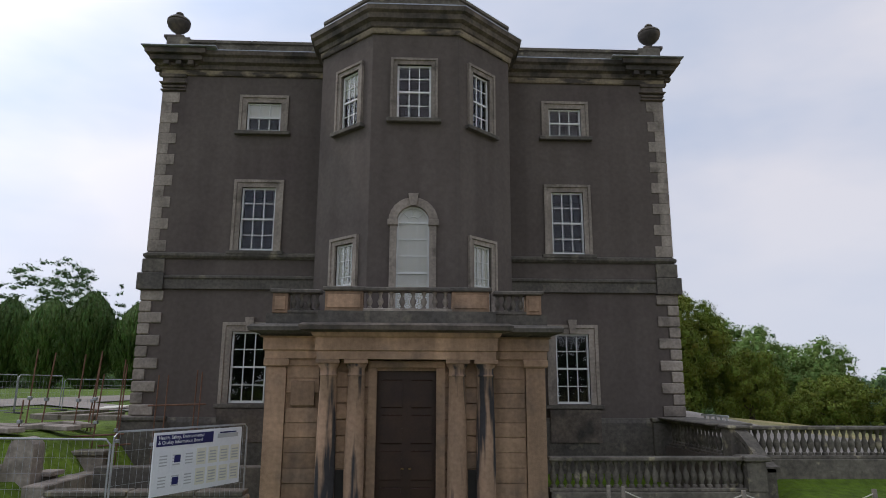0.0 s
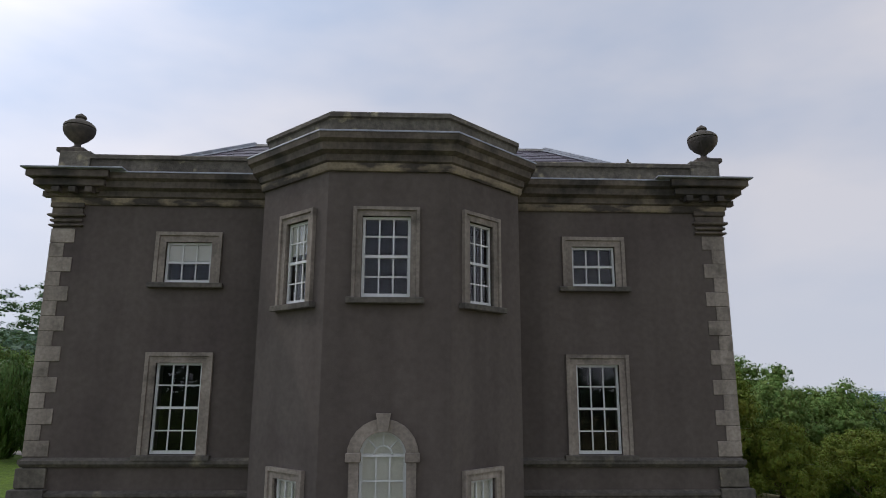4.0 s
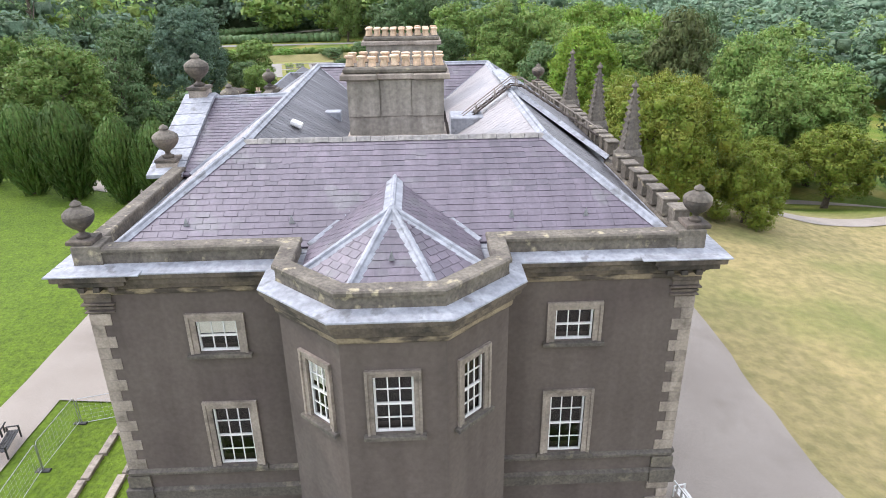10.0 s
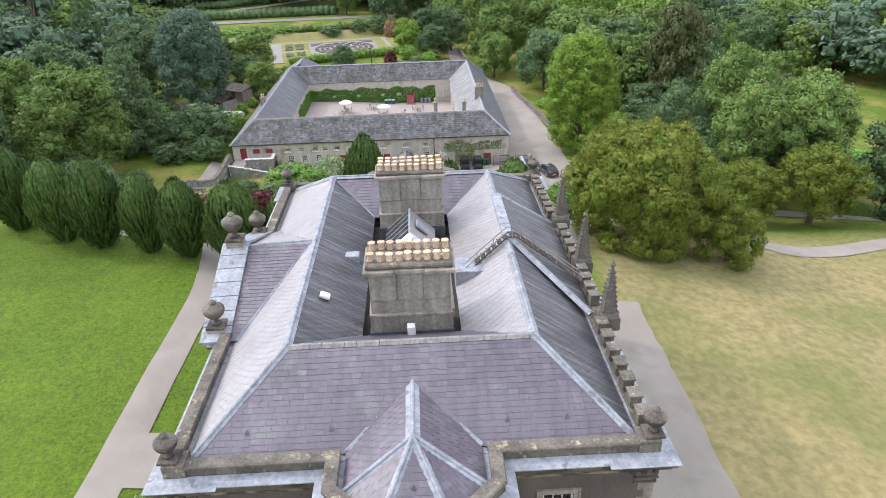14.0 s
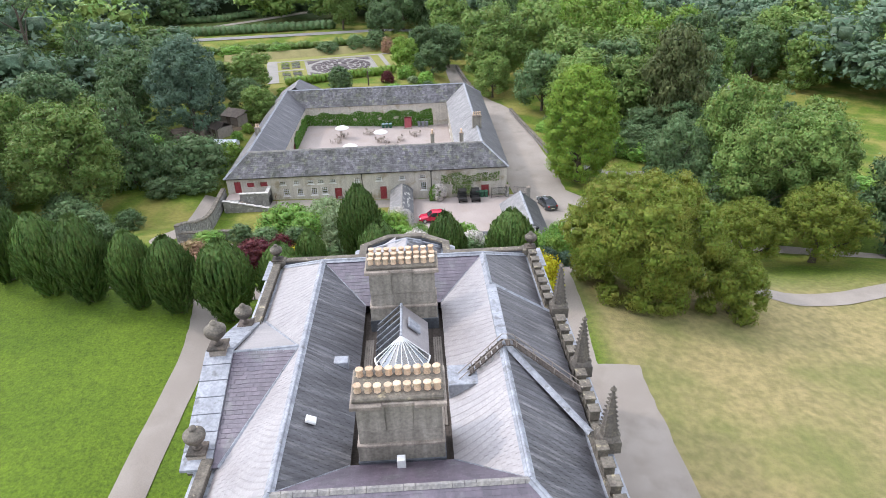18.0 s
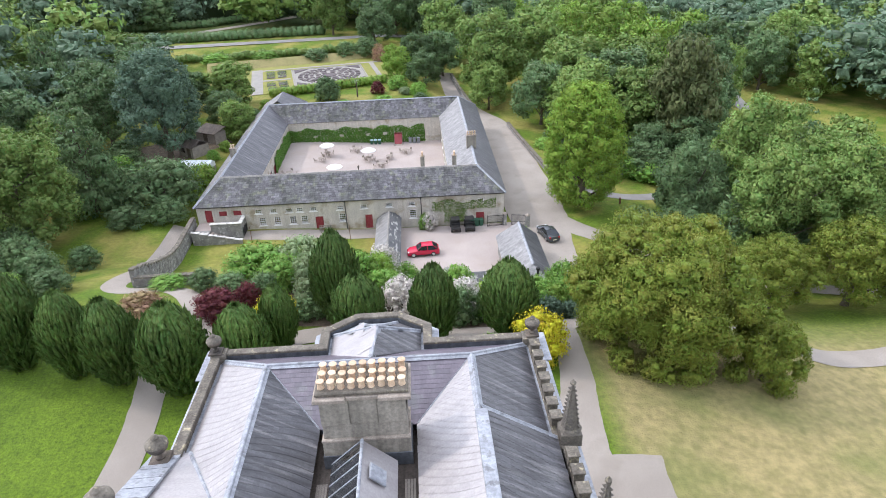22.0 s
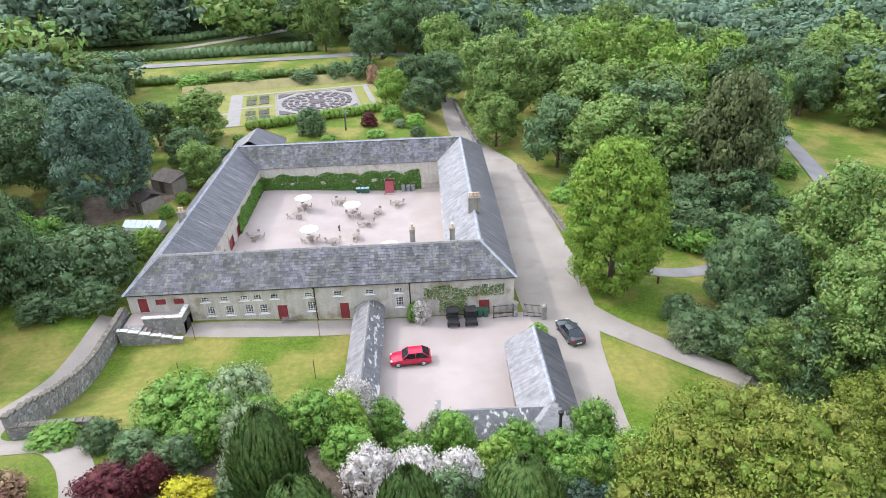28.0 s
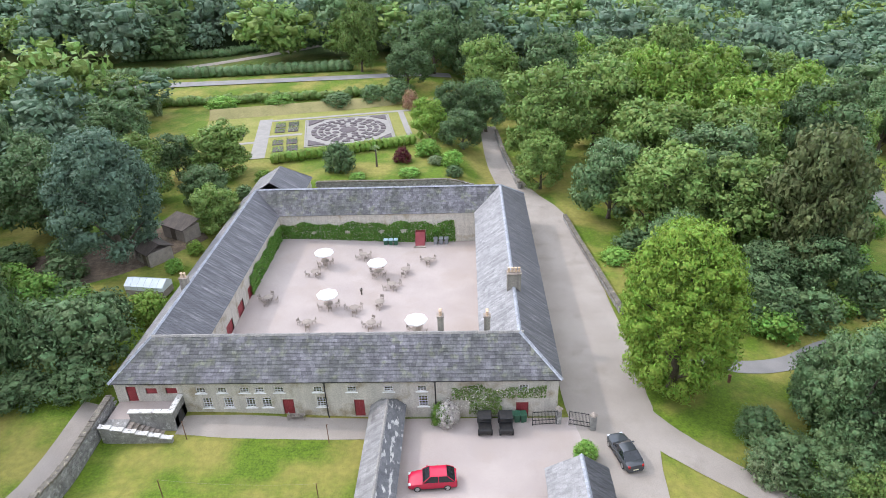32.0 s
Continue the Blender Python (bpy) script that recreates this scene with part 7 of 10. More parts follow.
def plant(kd, x, y, height, width, label, category="tree", group="", turn=None, z=None, name=None):
    close = y < 118 and -66 < x < 60
    R, H, crown, trunk = KINDS[next(k for k in (kd + "_fine" * (close and y < 112), kd + "_near" * close, kd) if k in KINDS)]
    t = thing(name or ("tree" if category == "tree" else "shrub"), label, category, (x, y, (gz(x, y) if z is None else z) - 0.05), group)
    a = (x * 37.1 + y * 17.3) % 360 if turn is None else turn
    t.matrix_world = t.matrix_world @ pose(0, 0, 0, 0, 0, a) @ Matrix.Diagonal((width / 2 / R, width / 2 / R, height / H, 1))
    for nm, me in (("trunk", trunk), ("crown", crown)):
        ob = new(nm, me)
        ob.parent = t
    return t


def plant_all(rows, label, category="tree", group=""):
    for kd, x, y, h, w in rows:
        plant(kd, x, y, h, w, label, category, group)



plant_all([("yew", -36.4, 66.4, 8.8, 5.4), ("yew_b", -31.6, 64.5, 9.3, 5.7), ("yew", -26.4, 63.0, 8.1, 4.5), ("yew_c", -22.4, 61.8, 8.1, 4.8), ("yew_b", -17.3, 60.8, 8.5, 5.7), ("yew_c", -42.4, 69.6, 9.2, 5.6)], "dark columnar Irish yew with plumed top beside the path", group="yew avenue")
plant_all([("yew", -12.3, 62.2, 7.4, 4.9), ("yew_b", -10.1, 65.9, 6.8, 3.5), ("yew_c", -3.3, 66.8, 6.9, 5.1), ("yew", -5.3, 69.6, 9.8, 4.8), ("yew_b", 3.4, 66.6, 8.0, 4.5), ("yew_c", 10.1, 67.0, 7.9, 5.3)], "dark upright Irish yew behind the house", group="yews behind the house")
plant("evergreen_oak", 22.9, 64.4, 12.3, 15.8, "huge rounded olive-green evergreen oak at the meadow's edge")
plant("evergreen_clump", 30.5, 60.0, 6.4, 6.8, "lower olive-green clump at the foot of the evergreen oak")
plant("tall_lime", 26.8, 107.2, 18.8, 12.0, "tall bright green lime tree beside the road")
plant("blue_cedar", -41.2, 131.0, 19.0, 14.4, "large blue-green cedar above the garden sheds")
plant("gold_bush", 12.3, 62.7, 4.9, 5.2, "bright golden-yellow conifer shrub beside the drive", "shrub")
# dark planting at the west edge of the small lawn
plant_all([("dark_bush", -39.5, 82.5, 4.0, 6.0), ("dark_bush", -36.2, 78.6, 2.6, 4.6), ("dark_bush", -43.8, 86.5, 5.2, 7.0), ("dark_bush", -47.5, 92.0, 5.5, 7.0), ("bush", -41.0, 77.5, 2.8, 4.6)], "dense dark green shrub at the lawn's edge", "shrub", "lawn shrubs")
# shrubbery between the house and the yard
M_RUSTY_POST = material("reddish_brown_stained_wood", (0.2, 0.09, 0.06), (0.13, 0.06, 0.045), 3.0, 20, 0.5, 0.8, 0.5, 30, 0.02)
M_SOIL = material("bare_garden_soil", (0.09, 0.065, 0.045), (0.15, 0.115, 0.08), 1.4, 8, 0.5, 0.95, 0.8, 12, 0.06)
ribbon("ground", [(-19.2, 77.0), (-12, 76.0), (-4, 75.0), (4, 74.6), (12, 72.6), (15.5, 71.0)], [7.0, 11.0, 13.0, 12.0, 10.0, 6.0], M_SOIL, "bare brown soil under the shrubs", lift=0.05)
plant_all([("dark_bush", -20.4, 78.2, 2.6, 3.4), ("bush", -4.6, 79.0, 4.2, 5.4), ("bush", 3.2, 77.4, 3.8, 4.6), ("bush", -12.6, 77.6, 3.8, 5.2), ("bush", 9.2, 71.2, 3.4, 3.6), ("bush", -1.6, 76.2, 3.4, 4.4), ("bush", 14.8, 76.6, 3.8, 4.4), ("bush", 17.2, 75.2, 3.6, 4.4)], "leafy mid-green garden shrub", "shrub", "shrubbery")
plant_all([("dark_bush", -8.2, 71.2, 2.4, 3.6), ("dark_bush", -17.0, 76.4, 2.6, 4.2), ("dark_bush", 3.4, 71.4, 3.0, 3.8)], "dense dark green garden shrub", "shrub", "shrubbery")
plant_all([("white_bush", 3.6, 73.4, 4.6, 4.6)], "shrub covered in creamy white blossom", "shrub", "shrubbery")
plant_all([("bush", -15.4, 81.6, 4.8, 8.4), ("bush", -12.2, 80.4, 4.0, 6.0), ("bush", 0.5, 82.2, 4.6, 4.6), ("bush", 6.4, 78.8, 5.4, 4.2), ("bush", -8.5, 79.0, 4.0, 5.0), ("bush", 11.4, 77.0, 4.6, 5.0), ("bush", 18.2, 80.6, 4.6, 4.6), ("bush", -24.5, 78.9, 1.4, 4.2), ("bush", 8.1, 62.6, 2.4, 4.0), ("bush", 13.8, 72.6, 3.6, 3.8), ("bush", 16.4, 97.2, 2.2, 2.4)], "leafy mid-green garden shrub", "shrub", "shrubbery")
plant_all([("lime_bush", 9.6, 75.5, 4.2, 4.2), ("lime_bush", -2.2, 80.0, 4.4, 4.4), ("lime_bush", 15.6, 73.0, 3.4, 3.4), ("lime_bush", -12.2, 70.8, 1.2, 2.0), ("lime_bush", 20.6, 77.4, 3.2, 4.2)], "fresh lime-green garden shrub", "shrub", "shrubbery")
plant_all([("silver_bush", -10.7, 82.2, 5.8, 6.0), ("silver_bush", -8.6, 76.4, 4.9, 4.8), ("silver_bush", -8.4, 72.6, 3.4, 3.6), ("silver_bush", 5.2, 80.8, 4.4, 3.4)], "silvery grey-green garden shrub", "shrub", "shrubbery")
plant_all([("white_bush", -1.9, 82.6, 5.2, 4.6), ("white_bush", 0.4, 73.2, 4.6, 4.8), ("white_bush", 6.6, 72.6, 4.8, 4.6), ("white_bush", 1.6, 71.0, 3.2, 2.6)], "shrub covered in creamy white blossom", "shrub", "shrubbery")
plant_all([("red_bush", -17.2, 71.8, 2.8, 4.8), ("red_bush", -14.6, 73.4, 2.8, 3.0)], "dark red-leaved maple shrub by the path", "shrub", "shrubbery")
plant_all([("gold_bush", -11.4, 70.9, 2.6, 4.8)], "low bright yellow shrub", "shrub")
plant_all([("pink_bush", -24.2, 71.6, 2.4, 4.6)], "low shrub with dusty pink-brown foliage", "shrub")
plant_all([("blue_bush", 14.6, 71.0, 2.4, 3.6), ("blue_bush", 16.8, 71.2, 1.8, 2.4)], "low steel-blue conifer shrub", "shrub")
plant_all([("dark_bush", -5.0, 71.2, 4.2, 4.6), ("dark_bush", 6.2, 71.2, 4.2, 5.0), ("dark_bush", -13.4, 75.0, 3.2, 4.0), ("dark_bush", 12.6, 71.4, 3.4, 3.6), ("dark_bush", -38.5, 89.8, 3.0, 4.6), ("dark_bush", -1.5, 61.5, 0.9, 3.2), ("dark_bush", 3.5, 60.5, 1.0, 4.2)], "dense dark green garden shrub", "shrub", "shrubbery")
# west of the stables
plant_all([("oak_b", -47.8, 96.5, 16.5, 15.0), ("dark_oak", -58.0, 88.0, 14.0, 13.0), ("oak_b", -60.0, 104.0, 17.0, 14.0), ("dark_b", -66, 76, 14, 12), ("dark_b", -62, 122, 16, 14), ("dark_b", -54, 138, 16, 13), ("oak", -47, 150, 12, 11), ("oak_b", -72.5, 194, 12, 15), ("dark_oak", -60, 172, 12, 13), ("oak", -37.4, 162.5, 10, 11), ("dark_oak", -45.0, 161, 8.5, 9), ("oak", -31.0, 141, 8.0, 7.0), ("dark_oak", -36, 150, 7, 8), ("dark_b", -75, 140, 17, 15), ("dark_oak", -80, 110, 15, 14), ("oak", -84, 166, 14, 14), ("oak", -54, 118, 12, 11)], "broad leafy green tree", group="park trees")
plant_all([("fir", -44.8, 108.5, 21.5, 11.0), ("fir", -70, 92, 19, 9), ("fir", -88, 130, 20, 10)], "tall tiered dark conifer", group="park trees")
plant_all([("dark_bush", -34.8, 109.0, 7.6, 11.0), ("dark_bush", -36, 116, 4.5, 7.0), ("lime_bush", -31.6, 117.5, 4.0, 5.0), ("dark_bush", -33.0, 104, 3.4, 6.0), ("dark_bush", -38, 103, 3.0, 7.0), ("dark_bush", -42, 113, 5, 8), ("bush", -46, 120, 4.5, 7), ("bush", -33.0, 128.5, 2.0, 2.6), ("lime_bush", -32.2, 134, 2.0, 2.6), ("bush", -52, 88, 3, 5), ("dark_bush", -45, 79, 2.5, 5)], "rounded dense shrub on the garden bank", "shrub", "west shrubbery")
plant_all([("dark_bush", -47, 127, 3.2, 6.0), ("bush", -52.5, 124, 3.6, 6.5), ("dark_bush", -43.5, 121, 3.0, 5.5), ("dark_bush", -50, 133, 3.0, 6.0), ("bush", -40, 117.5, 3.6, 6.0), ("dark_bush", -56, 130, 3.4, 7.0), ("dark_bush", -44, 139, 2.6, 5.0), ("bush", -33.4, 143, 2.4, 4.0), ("lime_bush", -29.5, 160, 2.0, 3.6), ("dark_bush", -30.8, 153, 2.6, 4.0)], "dense shrub on the rough bank", "shrub", "west shrubbery")
ribbon("ground", [(-58, 126), (-48, 130), (-40, 136), (-34, 141)], [8, 13, 12, 6], M_SOIL, "bare brown soil among the sheds", lift=0.05)
# east of the road
plant_all([("oak_b", 46.4, 88.8, 17.0, 13.4), ("dark_oak", 39.6, 97.6, 14.6, 11.5), ("fir", 41.0, 89.4, 12.0, 8.0), ("fir", 58.5, 106, 19, 9), ("round_evergreen", 40.6, 77.4, 8.2, 9.8), ("round_evergreen", 50.0, 78.0, 10.0, 11.6), ("oak_b", 49.0, 98.5, 20.0, 15.0), ("oak_b", 56, 92, 17, 14), ("oak", 38.5, 90.5, 7.0, 7.5), ("dark_oak", 47.5, 88.5, 7.5, 8.0), ("oak_b", 62, 104, 16, 14), ("dark_oak", 64, 84, 14, 12), ("oak", 60, 68, 12, 12), ("dark_oak", 74, 74, 14, 13), ("oak_b", 76, 92, 14, 13), ("dark_oak", 70, 60, 13, 12), ("oak", 55, 113, 8, 9)], "broad leafy green tree", group="park trees")
plant_all([("oak_b", 19.0, 160.0, 10.5, 9.0), ("oak_b", 20.5, 170.0, 20.0, 17.0), ("lime", 47.5, 180, 21, 20), ("oak", 38.0, 160, 17, 17), ("oak", 50.0, 156, 18, 17), ("dark_oak", 28.4, 148, 13, 12), ("lime", 72.0, 183, 20, 18), ("dark_b", 66.5, 164, 21, 15), ("brown", 51.0, 131.5, 22, 13), ("oak", 75.5, 170, 16, 10), ("oak_b", 35.0, 142, 15, 15), ("oak", 44.5, 138, 15, 15), ("dark_oak", 55.0, 138, 15, 14), ("lime", 60, 196, 20, 18), ("oak", 32, 182, 19, 17), ("lime", 56, 170, 19, 17), ("dark_oak", 42, 122, 6, 9), ("dark_oak", 34.0, 131, 9, 9), ("oak_b", 84, 208, 16, 16), ("dark_b", 101, 200, 17, 14), ("dark_b", 62, 148, 16, 13), ("oak", 112, 190, 16, 14)], "tall full-crowned woodland tree", group="east wood")
rw = random.Random(14)
placed = [(o.location.x, o.location.y) for o in scene.objects if o.name.startswith("tree")]
for gx0 in np.arange(33, 120, 12.0):
    for gy0 in np.arange(122, 222, 12.0):
        x, y = gx0 + rw.uniform(-3, 3), gy0 + rw.uniform(-3, 3)
        road = min(math.hypot(x - a, y - c) for a, c in ((71, 130), (74.5, 139), (78, 148), (81, 158), (84, 168), (86.5, 179), (89, 190), (92.5, 199), (96, 208), (104, 220)))
        if road < 11 or x < 33 + 0.2 * abs(y - 170) * (y < 170) or min(math.hypot(x - a, y - c) for a, c in placed) < 9.0 or (x > 57 and y < 176) or (x > 96 and y < 200):
            continue
        placed.append((x, y))
        plant(rw.choice(("oak", "oak_b", "dark_oak", "dark_b", "oak", "lime")), x, y, rw.uniform(12, 20) - 4 * (y < 135), rw.uniform(12, 16), "full-crowned tree in the eastern wood", group="east wood")
for k in range(46):
    x, y = rw.uniform(30, 80), rw.uniform(108, 150)
    if min(math.hypot(x - a, y - c) for a, c in ((29, 113.5), (34.5, 111.4), (41, 112.6), (48, 116.5), (58, 119), (66, 119), (71, 130), (78, 148))) > 6 and not (30 < x < 40 and 104 < y < 118):
        plant(rw.choice(("bush", "dark_bush")), x, y, rw.uniform(1.6, 3.4), rw.uniform(4, 7), "dark undergrowth shrub below the trees", "shrub", "east undergrowth")
plant_all([("silver_bush", 32.0, 95.4, 3.4, 4.2), ("bush", 36.2, 95.0, 4.2, 5.4), ("dark_bush", 33.0, 100.5, 3.4, 4.8), ("bush", 28.6, 118, 2.2, 5), ("dark_bush", 30, 126, 2.6, 6), ("bush", 26.8, 134, 1.8, 5), ("dark_bush", 30.5, 137.5, 3.4, 7), ("bush", 41.5, 92.0, 4.6, 6.0), ("dark_bush", 50.5, 92.8, 5.0, 7.0)], "wild green shrub under the trees", "shrub", "east undergrowth")
plant_all([("dark_bush", 33.6, 95.8, 4.6, 7.0), ("dark_oak", 37.4, 93.2, 7.0, 8.6), ("dark_oak", 41.4, 103.8, 8.5, 9.5), ("oak", 45.5, 106.5, 9.0, 9.0), ("bush", 42.0, 118.6, 3.6, 7.0), ("dark_bush", 47.4, 121.0, 4.6, 8.0), ("dark_oak", 43.5, 126.5, 8.0, 9.0), ("dark_oak", 51.0, 127.5, 9.0, 10.0), ("dark_bush", 56.0, 124.5, 5.0, 8.0), ("bush", 38.0, 121.5, 3.4, 6.0), ("dark_bush", 34.5, 120.0, 3.6, 6.5)], "dense growth at the edge of the eastern wood", "shrub", "wood edge")
# round the walled garden
plant_all([("lime", -1.2, 181, 8.4, 8.2), ("dark_oak", 5.5, 176, 8, 9), ("dark_oak", 3.5, 188, 10, 10), ("dark_b", 10.5, 192, 12, 11), ("oak_b", -21.6, 231, 19, 11), ("dark_oak", -8, 216, 11, 12), ("dark_b", -2, 228, 17, 13), ("oak_b", 12, 208, 18, 15), ("dark_b", 26, 206, 19, 16), ("dark_oak", 8, 226, 17, 14), ("oak", 44, 212, 18, 16)], "tall dark garden tree", group="garden trees")
plant_all([("dark_bush", -16.6, 163.6, 5.4, 6.4), ("red_bush", -5.6, 167.5, 3.0, 3.6), ("bush", -1.0, 170.5, 3.4, 5.0), ("bush", 3.6, 165.5, 3.0, 4.6), ("silver_bush", 0.5, 166.0, 1.8, 3.0), ("bush", -13.0, 160.2, 1.1, 3.6), ("bush", -4.0, 161.4, 1.2, 4.4), ("dark_bush", 4.0, 161.0, 2.0, 3.4), ("pink_bush", -6.5, 202, 5.0, 4.0), ("dark_bush", -24, 206, 3.2, 8), ("dark_bush", -16, 207.5, 4.4, 6.0), ("silver_bush", -66, 202, 5.5, 3.0), ("bush", -50, 168, 3, 5), ("bush", -38, 206, 3, 8), ("bush", -52, 206, 3, 8), ("dark_bush", -10, 208, 5, 8)], "flowering shrub in the walled garden", "shrub", "garden shrubs")
# hilltop conifers against the sky
plant_all([("fir", -62, 318, 26, 9), ("fir", -52, 330, 23, 8), ("fir", -46, 322, 24, 9), ("fir", -112, 322, 20, 8), ("fir", -150, 300, 24, 10), ("fir", -168, 290, 26, 10), ("dark_oak", -12, 330, 20, 12)], "tall conifer standing above the wooded hill", group="hill conifers")
plant_all([("pine", -80.9, 154.9, 34, 17), ("fir", -67.3, 149.3, 27.5, 10), ("cedar_pine", -79.3, 136.1, 30, 20), ("fir", -88, 168, 30, 10)], "tall dark pine behind the yews", group="west pines")


# ---- woods that fill the distance ----
def far_kind(seed, lumps, leaf, mat):
    g = np.random.default_rng(seed)
    lm = broad_lumps(g, 5.0, 11.0, 0.5, lumps, lump=0.36, low=-0.3)
    q, n = leaf_cloud(g, lm, leaf, 1.1, 0.5, (0, 0, 4), jag=0.2)
    cq, cn = cores(lm, 0.72, 1)
    return np.concatenate([cq, q]), np.concatenate([cn, n])


def wood(name, spots, leaf, lumps, mats, label):
    bases = [far_kind(90 + k, lumps, leaf, None) for k in range(3)]
    g = np.random.default_rng(5)
    bins = [[] for _ in mats]
    for x, y, h, w in spots:
        q, n = bases[g.integers(3)]
        a = g.uniform(0, 6.28)
        c, s = math.cos(a), math.sin(a)
        px, py = q[..., 0] * c - q[..., 1] * s, q[..., 0] * s + q[..., 1] * c
        q = np.stack([px * w / 10 + x, py * w / 10 + y, q[..., 2] * h / 11 + gz(x, y) - 0.3], -1)
        n = np.stack([n[..., 0] * c - n[..., 1] * s, n[..., 0] * s + n[..., 1] * c, n[..., 2]], -1)
        bins[g.integers(len(mats))].append((q, n))
    for part_q, mt in zip(bins, mats):
        tagged(new(name, quick_mesh(name, np.concatenate([q for q, n in part_q]).reshape(-1, 3), 4, mt, np.concatenate([n for q, n in part_q]))), label, "woodland", kind="stuff")


def clear_of(x, y):
    if -64 < x < 30 and y < 236:
        return False
    if x < -60 and y < 58:
        return False
    if x > 0 and y < 56 + 0.25 * max(0, x - 60):
        return False
    if -64 < x < 118 and y < 215:
        return False
    if -135 < x < -10 and 205 < y < 238:
        return False
    if abs(y - (244 + 0.55 * (x + 70))) < 6 and -100 < x < -15:
        return False
    return True


gw = np.random.default_rng(21)
near_spots, mid_spots, far_spots = [], [], []
for gx0 in np.arange(-260, 300, 9.5):
    for gy0 in np.arange(56, 400, 9.5):
        x, y = gx0 + gw.uniform(-3.5, 3.5), gy0 + gw.uniform(-3.5, 3.5)
        if not clear_of(x, y) or math.hypot(x, y) > 420 or (x > 118 and 120 < y < 168 and x < 190):
            continue
        if abs(x) > 0.95 * y + 45:
            continue
        big = gw.random() ** 2
        near_spots.append((x, y, 9 + 11 * big + gw.uniform(0, 3), 10 + 9 * big + gw.uniform(0, 2)))
for gx0 in np.arange(-700, 1000, 26):
    for gy0 in np.arange(100, 1100, 26):
        x, y = gx0 + gw.uniform(-6, 6), gy0 + gw.uniform(-6, 6)
        if abs(x) > 0.78 * y + 70 or not clear_of(x, y):
            continue
        if (-265 < x < 305 and y < 402 and math.hypot(x, y) <= 420):
            continue
        far_spots.append((x, y, gw.uniform(8, 20), gw.uniform(20, 38)))
# unseen ring of trees behind the camera, added to darken window reflections
for k in range(46):
    a = math.pi * (1.02 + 0.96 * k / 45)
    d = 70 + 25 * gw.random()
    near_spots.append((d * 1.3 * math.cos(a), d * math.sin(a) - 8, gw.uniform(11, 16), gw.uniform(11, 15)))
reach = lambda q: math.hypot(q[0], q[1] - 57)
near_wood = [q for q in near_spots if reach(q) < 225 and q[1] > 40]
mid_wood = [q for q in near_spots if 225 <= reach(q) < 300 and q[1] > 40]
rest_wood = [q for q in near_spots if reach(q) >= 300 or q[1] <= 40]
# farther belts rely on the leaf colours with haze painted in
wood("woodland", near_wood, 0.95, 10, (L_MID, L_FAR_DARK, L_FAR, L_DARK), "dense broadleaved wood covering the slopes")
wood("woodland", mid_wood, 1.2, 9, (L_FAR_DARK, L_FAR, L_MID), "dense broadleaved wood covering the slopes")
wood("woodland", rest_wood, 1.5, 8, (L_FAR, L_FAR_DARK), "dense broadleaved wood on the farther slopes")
wood("far_woodland", far_spots, 2.3, 7, (L_FAR, L_FAR), "distant wooded country with haze in its leaf colour")



# ---- entrance porch ----
M_CREAM2 = material("pale_rope", (0.6, 0.56, 0.48), (0.5, 0.47, 0.4), 5, 30, 0.2, 0.9, 0.1)
porch, padd = grp("entrance_porch", "sandstone porch with four stained columns and a balustraded balcony", "porch", (CX - 0.1, 16.5, 0))
PC = -0.24
py0, pyd, pyw = 15.07, 15.5, 15.65        # column face, door plane, wing face
px0, px1 = PC - 2.04, PC + 2.04         # centre block
wx0, wx1 = PC - 3.27, PC + 3.27         # wings
